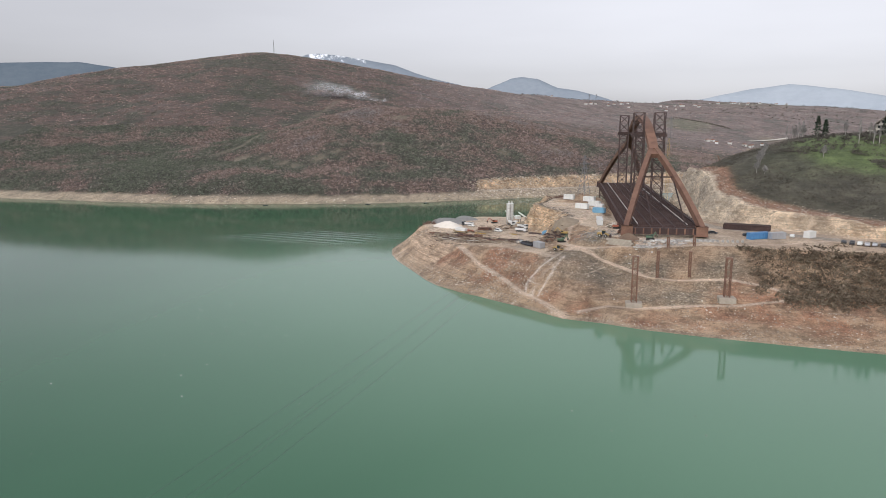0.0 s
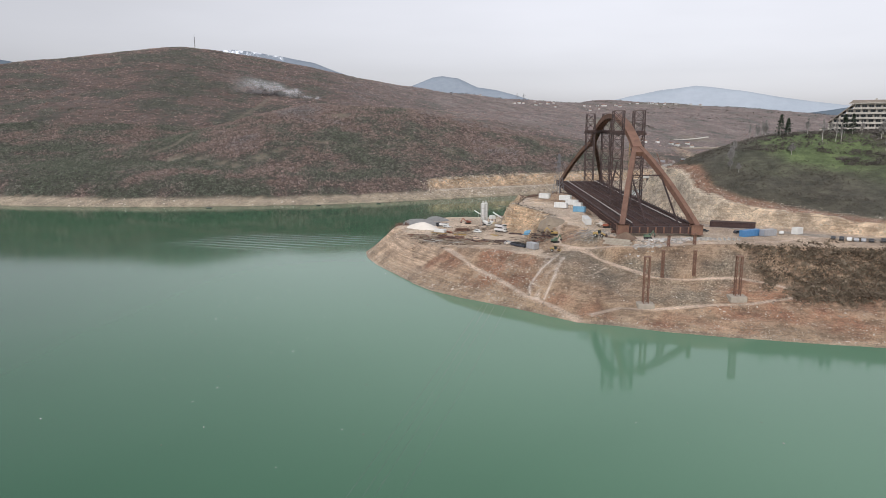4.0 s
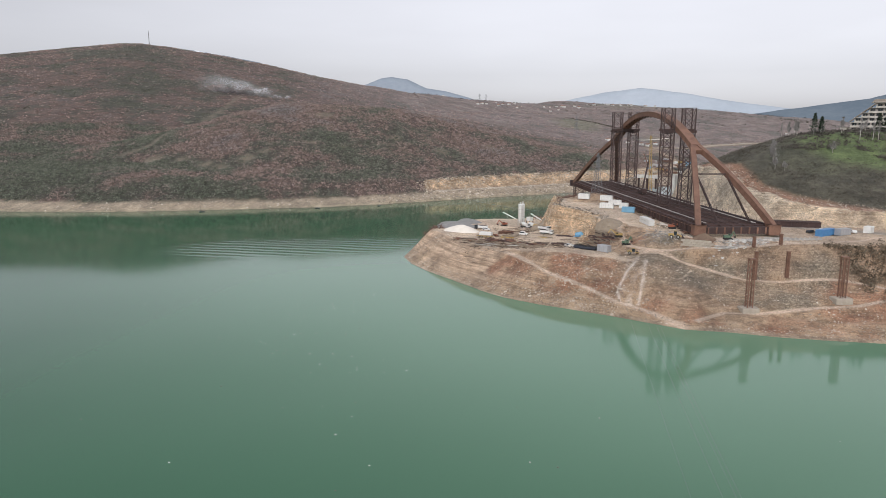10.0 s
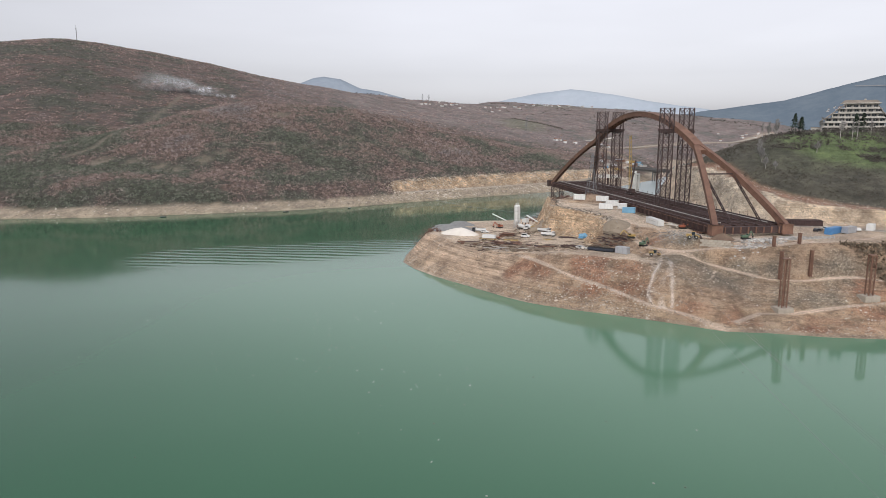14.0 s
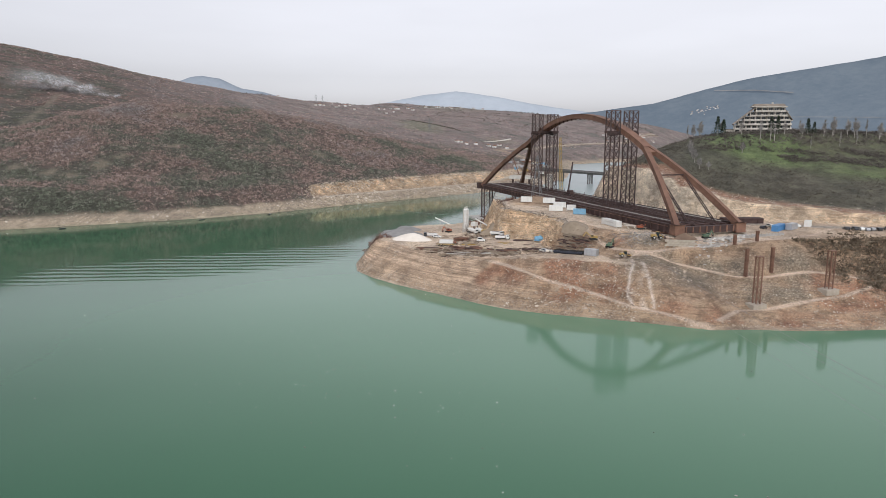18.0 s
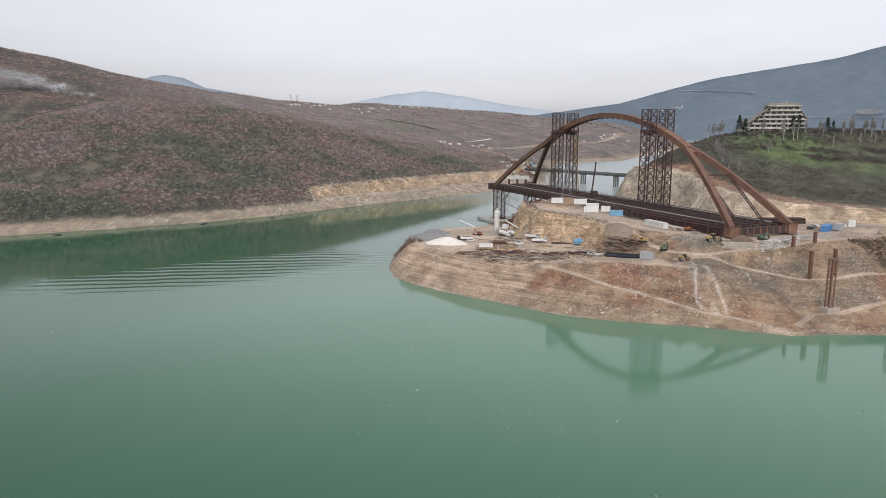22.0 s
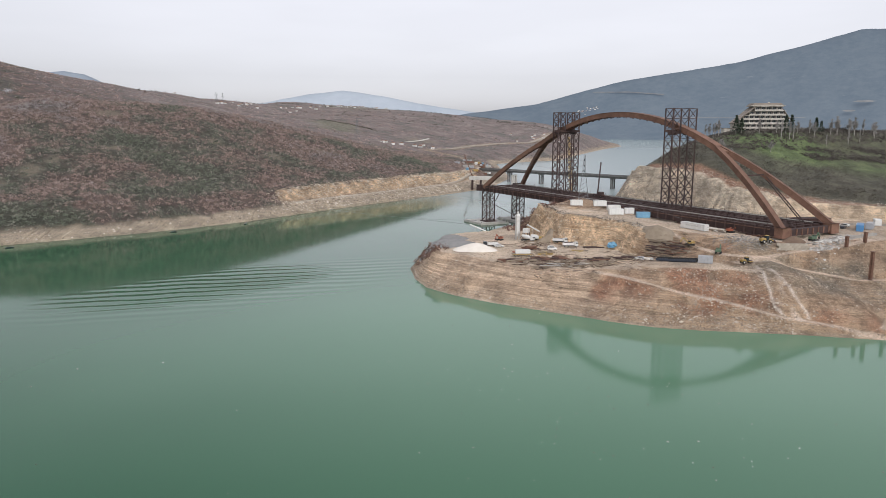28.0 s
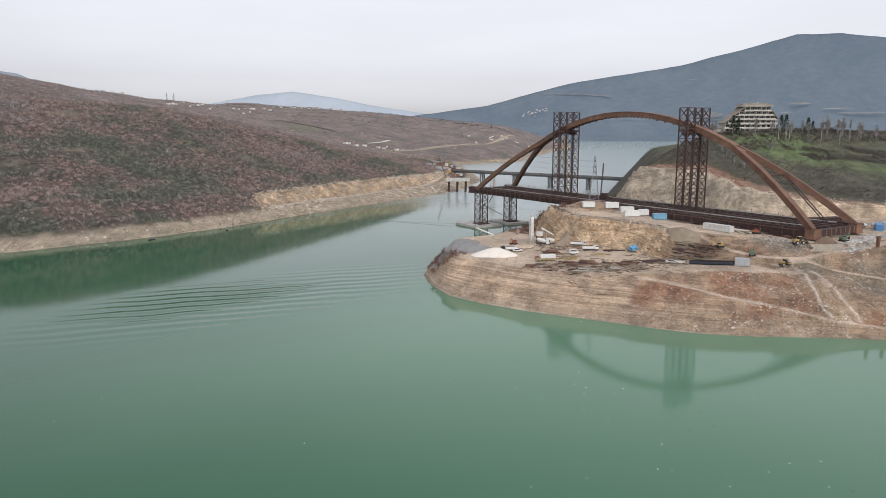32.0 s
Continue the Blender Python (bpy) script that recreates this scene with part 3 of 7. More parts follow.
def winter_tones(nt):
    """The hill's drifts: dark evergreen scrub, russet oak and grey twigs, lying along the slope."""
    drift = noise_tex(nt, coords(nt, (1.0, 1.25, 1.25)), 0.017, 6, 0.66)
    tones = ((0.36, (0.083, 0.088, 0.066)), (0.45, (0.1, 0.097, 0.078)), (0.5, (0.13, 0.106, 0.09)), (0.55, (0.16, 0.116, 0.098)), (0.62, (0.155, 0.124, 0.11)), (0.7, (0.135, 0.12, 0.112)))
    # evergreens hold the western end and the foot, oak and bare twigs the eastern end and the knoll's crown
    place, lean, climb = nt.nodes.new("ShaderNodeSeparateXYZ"), nt.nodes.new("ShaderNodeMapRange"), nt.nodes.new("ShaderNodeMapRange")
    nt.links.new(coords(nt), place.inputs[0])
    lean.inputs["From Min"].default_value, lean.inputs["From Max"].default_value = -260, 120
    lean.inputs["To Min"].default_value, lean.inputs["To Max"].default_value = -0.06, 0.03
    climb.inputs["From Min"].default_value, climb.inputs["From Max"].default_value = 15, 85
    climb.inputs["To Min"].default_value, climb.inputs["To Max"].default_value = -0.05, 0.05
    nt.links.new(place.outputs["X"], lean.inputs["Value"])
    nt.links.new(place.outputs["Z"], climb.inputs["Value"])
    return calc(nt, "ADD", calc(nt, "ADD", drift, climb.outputs["Result"]), lean.outputs["Result"]), tones


h_drift, h_tones = winter_tones(gnt)
scrub_floor = ramp(gnt, calc(gnt, "ADD", h_drift, calc(gnt, "MULTIPLY", calc(gnt, "SUBTRACT", n_fine, 0.5), 0.12)), h_tones)
meadow = ramp(gnt, n_big, ((0.42, (0.075, 0.066, 0.05)), (0.58, (0.08, 0.08, 0.05)), (0.7, (0.095, 0.086, 0.06))))
lush = ramp(gnt, n_mid, ((0.3, (0.088, 0.128, 0.05)), (0.7, (0.132, 0.178, 0.07))))
meadow = mix(gnt, read(gnt, "lush"), meadow, lush)
meadow = mix(gnt, 0.25, meadow, ramp(gnt, n_mid, ((0.35, (0.05, 0.05, 0.036)), (0.65, (0.105, 0.12, 0.052)))))
dust = ramp(gnt, n_fine, ((0.3, (0.42, 0.36, 0.295)), (0.7, (0.64, 0.57, 0.485))))
dust = mix(gnt, calc(gnt, "MULTIPLY", calc(gnt, "GREATER_THAN", n_mid, 0.535), 0.45), dust, (0.32, 0.275, 0.225))
gravel = ramp(gnt, n_fine, ((0.4, (0.24, 0.225, 0.205)), (0.6, (0.38, 0.355, 0.325))))
grout = ramp(gnt, n_fine, ((0.35, (0.46, 0.42, 0.39)), (0.65, (0.74, 0.715, 0.68))))
cleared = ramp(gnt, n_fine, ((0.3, (0.13, 0.11, 0.082)), (0.7, (0.26, 0.222, 0.17))))
col = mix(gnt, read(gnt, "shore"), earth, beach)
chalky = ramp(gnt, n_fine, ((0.38, (0.27, 0.2, 0.15)), (0.5, (0.47, 0.375, 0.295)), (0.62, (0.7, 0.595, 0.49))))
chalky = mix(gnt, 0.5, chalky, ramp(gnt, wl_noise, ((0.42, (0.2, 0.148, 0.108)), (0.5, (0.46, 0.37, 0.29)), (0.57, (0.74, 0.63, 0.51)))))
col = mix(gnt, calc(gnt, "MULTIPLY", read(gnt, "chalk"), 0.75), col, chalky)
col = mix(gnt, read(gnt, "grey_soil"), col, grey)
col = mix(gnt, calc(gnt, "MULTIPLY", read(gnt, "red_soil"), ramp(gnt, n_fine, ((0.36, (0.4, 0.4, 0.4)), (0.5, (1, 1, 1))))), col, red)
col = mix(gnt, read(gnt, "cliff"), col, rock)
col = mix(gnt, read(gnt, "meadow"), col, meadow)
col = mix(gnt, calc(gnt, "MULTIPLY", read(gnt, "brush"), 0.85), col, ramp(gnt, n_mid, ((0.3, (0.06, 0.056, 0.043)), (0.7, (0.095, 0.089, 0.066)))))
col = mix(gnt, calc(gnt, "MULTIPLY", read(gnt, "red_band"), 0.9), col, ramp(gnt, n_fine, ((0.38, (0.12, 0.055, 0.035)), (0.5, (0.21, 0.105, 0.065)), (0.64, (0.36, 0.22, 0.15)))))
# floor colour darkened to stand for the shade in gaps between bushes
scrub_floor = mix(gnt, 1.0, scrub_floor, (0.7, 0.675, 0.67), "MULTIPLY")
# beyond the knoll thin oak wood and old fields, their colour paled for haze
scrub_floor = mix(gnt, read(gnt, "far_slope"), scrub_floor, ramp(gnt, n_big, ((0.38, (0.125, 0.117, 0.105)), (0.5, (0.178, 0.138, 0.127)), (0.62, (0.212, 0.182, 0.166)))))
col = mix(gnt, read(gnt, "scrub"), col, scrub_floor)
col = mix(gnt, calc(gnt, "MULTIPLY", read(gnt, "pasture"), 0.7), col, ramp(gnt, n_mid, ((0.3, (0.105, 0.11, 0.07)), (0.7, (0.18, 0.175, 0.12)))))
col = mix(gnt, calc(gnt, "MULTIPLY", read(gnt, "clearing"), 0.75), col, cleared)
col = mix(gnt, read(gnt, "track"), col, dust)
col = mix(gnt, read(gnt, "lane"), col, ramp(gnt, n_fine, ((0.36, (0.4, 0.305, 0.23)), (0.64, (0.6, 0.495, 0.4)))))
col = mix(gnt, read(gnt, "road"), col, gravel)
col = mix(gnt, read(gnt, "streak"), col, grout)
# dark veins and hollows between pale lumps on bare ground
grain = ramp(gnt, n_grit, ((0.4, (0.5, 0.49, 0.48)), (0.5, (0.97, 0.97, 0.97)), (0.6, (1.6, 1.58, 1.54))))
col = mix(gnt, calc(gnt, "SUBTRACT", 0.58, calc(gnt, "MULTIPLY", read(gnt, "meadow"), 0.3)), col, grain, "MULTIPLY")
blotch = ramp(gnt, n_mid, ((0.4, (0.72, 0.72, 0.72)), (0.6, (1.26, 1.26, 1.26))))
col = mix(gnt, 0.6, col, blotch, "MULTIPLY")
patches = ramp(gnt, noise_tex(gnt, gv, 0.07, 4, 0.62), ((0.36, (0.68, 0.68, 0.69)), (0.5, (1.0, 0.99, 0.98)), (0.64, (1.3, 1.27, 1.22))))
col = mix(gnt, 0.6, col, patches, "MULTIPLY")
# fist to head sized stones bedded in the bare soil
rubble_cell = gnt.nodes.new("ShaderNodeTexVoronoi")
rubble_cell.inputs["Scale"].default_value = 1.5
gnt.links.new(gv, rubble_cell.inputs["Vector"])
rubble_pick = gnt.nodes.new("ShaderNodeSeparateXYZ")
gnt.links.new(rubble_cell.outputs["Color"], rubble_pick.inputs[0])
bedded = calc(gnt, "MULTIPLY", calc(gnt, "LESS_THAN", rubble_cell.outputs["Distance"], 0.33), calc(gnt, "GREATER_THAN", rubble_pick.outputs["X"], 0.8))
col = mix(gnt, calc(gnt, "MULTIPLY", calc(gnt, "MULTIPLY", bedded, read(gnt, "bare")), ramp(gnt, noise_tex(gnt, gv, 0.09, 4, 0.7), ((0.42, (0.05, 0.05, 0.05)), (0.6, (0.9, 0.9, 0.9))))), col, ramp(gnt, rubble_pick.outputs["Y"], ((0.0, (0.1, 0.085, 0.07)), (0.35, (0.3, 0.25, 0.2)), (1.0, (0.66, 0.59, 0.5)))))
# iron in the soil warms all the bare ground
col = mix(gnt, read(gnt, "bare"), col, mix(gnt, 1.0, col, (1.05, 0.97, 0.89), "MULTIPLY"))
gnt.links.new(col, gb.inputs["Base Color"])
relief = calc(gnt, "ADD", n_fine, calc(gnt, "MULTIPLY", n_mid, 2.0))
relief = calc(gnt, "ADD", relief, calc(gnt, "MULTIPLY", ledges, 1.2))
stony_relief = calc(gnt, "ADD", calc(gnt, "MULTIPLY", strata, 3.0), calc(gnt, "MULTIPLY", facet_tone.outputs["X"], 0.8))
bump(gnt, gb, calc(gnt, "ADD", relief, calc(gnt, "MULTIPLY", stony_relief, read(gnt, "cliff"))), 0.85, 0.8)

WATER, wnt, wb = material("lake_water", 0.065)
wb.inputs["IOR"].default_value = 1.33
wv = coords(wnt)
clear_water = ramp(wnt, noise_tex(wnt, wv, 0.006, 3), ((0.35, (0.014, 0.08, 0.037)), (0.65, (0.023, 0.101, 0.048))))
# the water's colour turns paler and milkier towards the spit
milky = mix(wnt, read(wnt, "silt"), clear_water, (0.11, 0.215, 0.138))
# sky reflection on the open water is painted in as a paler base colour
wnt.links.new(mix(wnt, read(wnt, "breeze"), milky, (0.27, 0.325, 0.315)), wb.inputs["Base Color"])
ripple = calc(wnt, "ADD", calc(wnt, "MULTIPLY", noise_tex(wnt, wv, 0.7, 3), 0.35), noise_tex(wnt, wv, 0.05, 2))
# a patch of wind-driven wavelets off the spit
wave = wnt.nodes.new("ShaderNodeTexWave")
wave.inputs["Scale"].default_value, wave.inputs["Distortion"].default_value, wave.inputs["Detail"].default_value = 0.047, 2.2, 1.0
wave.bands_direction = "Y"
turned = wnt.nodes.new("ShaderNodeMapping")
turned.inputs["Rotation"].default_value = (0, 0, radians(24))
wnt.links.new(wv, turned.inputs["Vector"])
wnt.links.new(turned.outputs[0], wave.inputs["Vector"])
spot = wnt.nodes.new("ShaderNodeMapping")
spot.inputs["Location"].default_value = (76 / 75, -385 / 30, 0)
spot.inputs["Scale"].default_value = (1 / 75, 1 / 30, 0)
wnt.links.new(wv, spot.inputs["Vector"])
reach = wnt.nodes.new("ShaderNodeVectorMath")
reach.operation = "LENGTH"
wnt.links.new(spot.outputs[0], reach.inputs[0])
near_patch = wnt.nodes.new("ShaderNodeMapRange")
near_patch.inputs["From Min"].default_value, near_patch.inputs["From Max"].default_value = 1.15, 0.1
wnt.links.new(reach.outputs["Value"], near_patch.inputs["Value"])
ripple = calc(wnt, "ADD", ripple, calc(wnt, "MULTIPLY", calc(wnt, "MULTIPLY", wave.outputs["Fac"], near_patch.outputs["Result"]), 9.0))
bump(wnt, wb, ripple, 0.1, 0.16)
WX, WY = np.meshgrid(grid_axis([(-4950, -400, 350), (-400, 400, 12), (400, 4950, 350)]), grid_axis([(-1500, 0, 300), (0, 700, 12), (700, 4950, 350)]))
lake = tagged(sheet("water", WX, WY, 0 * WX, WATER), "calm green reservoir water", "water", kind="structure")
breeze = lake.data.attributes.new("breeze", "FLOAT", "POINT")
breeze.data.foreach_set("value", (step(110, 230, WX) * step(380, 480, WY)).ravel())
# open water beyond the bridge is ruffled
wb_rough = calc(wnt, "ADD", calc(wnt, "MULTIPLY", read(wnt, "breeze"), 0.16), 0.065)
wnt.links.new(wb_rough, wb.inputs["Roughness"])
silt = lake.data.attributes.new("silt", "FLOAT", "POINT")
silt.data.foreach_set("value", (step(-185, -25, inside_distance(WX, WY, SPIT) + 30 * fbm(WX, WY, 120, 3, 161)) * step(420, 300, WY)).ravel())


def range_backdrop(name, crest, mat, label, depth=250):
    """A distant mountain: a crest line with flanks that fall to the plain in front and behind."""
    pts = []
    for (ax, ay, az), (bx, by, bz) in zip(crest, crest[1:]):
        n = max(2, int(math.hypot(bx - ax, by - ay) / 40))
        pts += [(ax + (bx - ax) * k / n, ay + (by - ay) * k / n, az + (bz - az) * k / n) for k in range(n)]
    pts.append(crest[-1])
    P = np.array(pts, float)
    away = P[:, :2] / np.linalg.norm(P[:, :2], axis=1)[:, None]
    rows = []
    for f in (*np.linspace(-1, 0, 12), 0.12, 0.25):
        r = P.copy()
        r[:, :2] += away * depth * f * (1 if f < 0 else 0.6)
        r[:, 2] = P[:, 2] * (1 - abs(f)) ** (1.25 if f < 0 else 1)
        rough = fbm(r[:, 0], r[:, 1], 320, 5, 131)
        r[:, 2] += rough * P[:, 2] * 0.22 * abs(f) * (1 - abs(f)) * 4 + 8 * fbm(r[:, 0], r[:, 1], 90, 3, 141) * (f > -0.95)
        rows.append(r)
    A = np.array(rows)
    return tagged(sheet(name, A[:, :, 0], A[:, :, 1], A[:, :, 2], mat), label, "mountain", kind="structure")


# distance haze is put into these materials: bluish base tones and a faint emission
def distant(name, dark, light, haze_glow, strength, snow=0):
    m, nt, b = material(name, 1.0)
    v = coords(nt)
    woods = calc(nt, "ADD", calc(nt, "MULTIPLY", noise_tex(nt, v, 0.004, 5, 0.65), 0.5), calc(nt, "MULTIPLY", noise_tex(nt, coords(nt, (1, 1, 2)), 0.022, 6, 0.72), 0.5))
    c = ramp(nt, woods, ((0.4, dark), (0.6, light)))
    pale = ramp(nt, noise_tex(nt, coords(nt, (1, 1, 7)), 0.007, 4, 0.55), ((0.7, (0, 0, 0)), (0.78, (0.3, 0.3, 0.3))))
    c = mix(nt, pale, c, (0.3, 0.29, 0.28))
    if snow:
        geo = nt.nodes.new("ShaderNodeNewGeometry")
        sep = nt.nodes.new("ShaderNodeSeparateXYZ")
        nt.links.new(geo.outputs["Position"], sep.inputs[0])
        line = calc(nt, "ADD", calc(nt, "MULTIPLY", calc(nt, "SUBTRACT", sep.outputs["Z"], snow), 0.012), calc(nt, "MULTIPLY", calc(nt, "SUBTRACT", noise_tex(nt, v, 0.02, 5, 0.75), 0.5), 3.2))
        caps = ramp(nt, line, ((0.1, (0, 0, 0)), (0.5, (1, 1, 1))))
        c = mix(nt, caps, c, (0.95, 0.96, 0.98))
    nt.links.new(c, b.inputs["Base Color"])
    b.inputs["Emission Color"].default_value, b.inputs["Emission Strength"].default_value = (*haze_glow, 1), strength
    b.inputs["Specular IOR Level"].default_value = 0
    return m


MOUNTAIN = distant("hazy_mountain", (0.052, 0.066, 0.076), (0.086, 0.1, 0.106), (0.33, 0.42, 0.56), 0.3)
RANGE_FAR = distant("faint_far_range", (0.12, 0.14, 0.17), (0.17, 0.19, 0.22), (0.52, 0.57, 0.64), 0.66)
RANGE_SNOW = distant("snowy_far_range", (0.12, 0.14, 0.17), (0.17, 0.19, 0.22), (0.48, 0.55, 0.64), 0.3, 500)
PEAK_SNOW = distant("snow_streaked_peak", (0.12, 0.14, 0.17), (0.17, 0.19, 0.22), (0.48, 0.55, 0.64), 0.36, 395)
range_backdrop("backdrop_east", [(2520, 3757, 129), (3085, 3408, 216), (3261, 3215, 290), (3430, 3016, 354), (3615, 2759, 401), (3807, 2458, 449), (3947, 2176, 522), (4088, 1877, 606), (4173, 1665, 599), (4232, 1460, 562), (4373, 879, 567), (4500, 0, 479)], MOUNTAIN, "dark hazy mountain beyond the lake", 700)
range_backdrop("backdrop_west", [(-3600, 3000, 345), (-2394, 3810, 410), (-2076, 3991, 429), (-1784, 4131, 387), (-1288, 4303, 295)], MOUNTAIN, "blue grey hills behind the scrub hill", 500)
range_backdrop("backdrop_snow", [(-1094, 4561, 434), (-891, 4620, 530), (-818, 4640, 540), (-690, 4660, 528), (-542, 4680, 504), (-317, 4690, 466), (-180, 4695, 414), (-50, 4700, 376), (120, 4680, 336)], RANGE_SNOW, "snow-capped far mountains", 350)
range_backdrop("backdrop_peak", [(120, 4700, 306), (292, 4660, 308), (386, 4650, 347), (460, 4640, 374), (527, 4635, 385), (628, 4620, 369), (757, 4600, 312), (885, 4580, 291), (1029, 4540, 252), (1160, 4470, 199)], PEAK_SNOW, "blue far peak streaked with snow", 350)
range_backdrop("backdrop_north", [(1242, 4497, 172), (1631, 4377, 226), (1875, 4295, 280), (2092, 4210, 308), (2317, 4109, 278), (2615, 3959, 215), (2914, 3819, 172)], RANGE_FAR, "flat-topped far mountain paled by haze", 300)

# ---- small tools for building things ----
def box(bm, c, s, turn=0.0, taper=0.0):
    """A block with its centre at c and size s; taper narrows its top."""
    ca, sa = math.cos(turn), math.sin(turn)
    vs = []
    for k in (-1, 1):
        f = 1 - taper * (k > 0)
        for i, j in ((-1, -1), (1, -1), (1, 1), (-1, 1)):
            x, y = i * s[0] / 2 * f, j * s[1] / 2 * f
            vs.append(bm.verts.new((c[0] + x * ca - y * sa, c[1] + x * sa + y * ca, c[2] + k * s[2] / 2)))
    for f in ((3, 2, 1, 0), (4, 5, 6, 7), (0, 1, 5, 4), (1, 2, 6, 5), (2, 3, 7, 6), (3, 0, 4, 7)):
        bm.faces.new([vs[q] for q in f])


def beam(bm, a, b, wide, high, up=Vector((0, 0, 1))):
    """A bar of rectangular section from a to b."""
    a, b = Vector(a), Vector(b)
    d = (b - a).normalized()
    if abs(d.dot(up)) > 0.98:
        up = Vector((0.984, -0.176, 0)) if abs(d.z) > 0.9 else Vector((0, 0, 1))
    s = d.cross(up).normalized()
    t = s.cross(d).normalized()
    vs = [bm.verts.new(p + s * (i * wide / 2) + t * (j * high / 2)) for p in (a, b) for i, j in ((-1, -1), (1, -1), (1, 1), (-1, 1))]
    for f in ((3, 2, 1, 0), (4, 5, 6, 7), (0, 1, 5, 4), (1, 2, 6, 5), (2, 3, 7, 6), (3, 0, 4, 7)):
        bm.faces.new([vs[k] for k in f])


def tube(bm, a, b, r1, r2, n=10):
    """A tapered round bar from a to b, closed at both ends."""
    a, b = Vector(a), Vector(b)
    d = (b - a).normalized()
    s = d.orthogonal().normalized()
    t = d.cross(s)
    rings = [[bm.verts.new(p + (s * math.cos(q) + t * math.sin(q)) * r) for q in (2 * math.pi * k / n for k in range(n))] for p, r in ((a, r1), (b, r2))]
    for k in range(n):
        bm.faces.new([rings[0][k], rings[0][(k + 1) % n], rings[1][(k + 1) % n], rings[1][k]])
    bm.faces.new(rings[0][::-1])
    bm.faces.new(rings[1])


def bar(name, a, b, wide, high, mat, parent, label=""):
    bm = bmesh.new()
    beam(bm, a, b, wide, high)
    return part(name, bm, mat, parent, label)


def block(name, c, s, mat, parent, label="", soft=0.0, taper=0.0):
    bm = bmesh.new()
    box(bm, c, s, 0.0, taper)
    if soft:
        bmesh.ops.bevel(bm, geom=bm.edges[:], offset=soft, segments=2, affect="EDGES")
    return part(name, bm, mat, parent, label)


def pipe(name, a, b, r1, r2, mat, parent, label="", n=10):
    bm = bmesh.new()
    tube(bm, a, b, r1, r2, n)
    return part(name, bm, mat, parent, label)


def twin(ob, m, parent):
    """Another part that shares ob's mesh, at the pose m under the same thing."""
    o = new(ob.name.split(".")[0], ob.data)
    o.parent, o.matrix_local = parent, m
    if "label" in ob:
        o["label"] = ob["label"]
    return o


def thing(name, label, category, group=""):
    return tagged(new(name), label, category, group)


def put(ob, x, y, turn=0.0, lift=0.0, z=None, size=1.0):
    """Stand a thing on the ground."""
    ob.matrix_world = pose(x, y, (on_ground(x, y) if z is None else z) + lift, 0, 0, turn) @ Matrix.Scale(size, 4)
    return ob


# ---- the arch bridge under construction ----
bu, bw = Vector((0.176, 0.9844, 0)), Vector((0.9844, -0.176, 0))
BO = Vector((83.3, 253.3, 0))
AXIS = -math.degrees(math.atan2(0.176, 0.9844))
DECK = 19.95


def span(u, w, z):
    """A place by metres along the bridge, across it (plus: east) and up."""
    return BO + bu * u + bw * w + Vector((0, 0, z))


def arch_z(u):
    return 65.0 - 43.6 * ((u - 105) / 105) ** 2


def rib(name, path, wide, deep, mat, parent, label=""):
    """A welded box section along a path, with flange lips that stand proud of its webs."""
    bm = bmesh.new()
    shape = ((-0.5, -0.5), (0.5, -0.5), (0.5, -0.44), (0.46, -0.44), (0.46, 0.44), (0.5, 0.44), (0.5, 0.5), (-0.5, 0.5), (-0.5, 0.44), (-0.46, 0.44), (-0.46, -0.44), (-0.5, -0.44))
    rings = []
    for k, p in enumerate(path):
        d = (path[min(k + 1, len(path) - 1)] - path[max(k - 1, 0)]).normalized()
        s = d.cross(Vector((0, 0, 1))).normalized()
        t = s.cross(d).normalized()
        rings.append([bm.verts.new(p + s * (i * wide) + t * (j * deep)) for i, j in shape])
    n = len(shape)
    for a, b in zip(rings, rings[1:]):
        for k in range(n):
            bm.faces.new([a[k], a[(k + 1) % n], b[(k + 1) % n], b[k]])
    bm.faces.new(rings[0][::-1])
    bm.faces.new(rings[-1])
    return part(name, bm, mat, parent, label)


bridge = thing("arch_bridge", "rust-brown steel arch bridge under construction on the spit", "bridge")
# the crown in welded lengths
stops = np.linspace(44, 166, 9)
for a, b in zip(stops, stops[1:]):
    rib("arch_segment", [span(u, 0, arch_z(u)) for u in np.linspace(a + 0.04, b - 0.04, 7)], 3.9, 2.35, RUST, bridge)
for a, b in ((44, 1.5), (166, 209)):
    for side in (-1, 1):
        rib("arch_leg", [span(u, side * (1.15 + 12.7 * abs(u - a) / abs(b - a)), arch_z(u)) for u in np.linspace(a, b, 14)], 2.0, 2.25, RUST, bridge)
    rib("fork_plate", [span(u, 0, arch_z(u) - 0.1) for u in np.linspace(a, a + (b - a) * 0.09, 4)], 3.8, 1.9, RUST, bridge)
# plates under the soffit and weld bands on the crown
bm = bmesh.new()
box(bm, (0, 0, 0), (0.4, 0.6, 0.6))
hook = part("hanger_plate", bm, RUST_DARK, bridge)
hook.matrix_local = Matrix.Translation(span(48, -1.2, arch_z(48) - 1.42))
for u in np.arange(52, 166, 4.6):
    for w in (-1.3, 1.3):
        twin(hook, Matrix.Translation(span(u, w, arch_z(u) - 1.42)) @ pose(0, 0, 0, 0, 0, AXIS), bridge)
for u in np.arange(8, 42, 5.0):
    for v in (u, 210 - u):
        f = (44 - u) / 42.5
        for side in (-1, 1):
            twin(hook, Matrix.Translation(span(v, side * (1.15 + 12.7 * f), arch_z(v) - 1.4)) @ pose(0, 0, 0, 0, 0, AXIS), bridge)

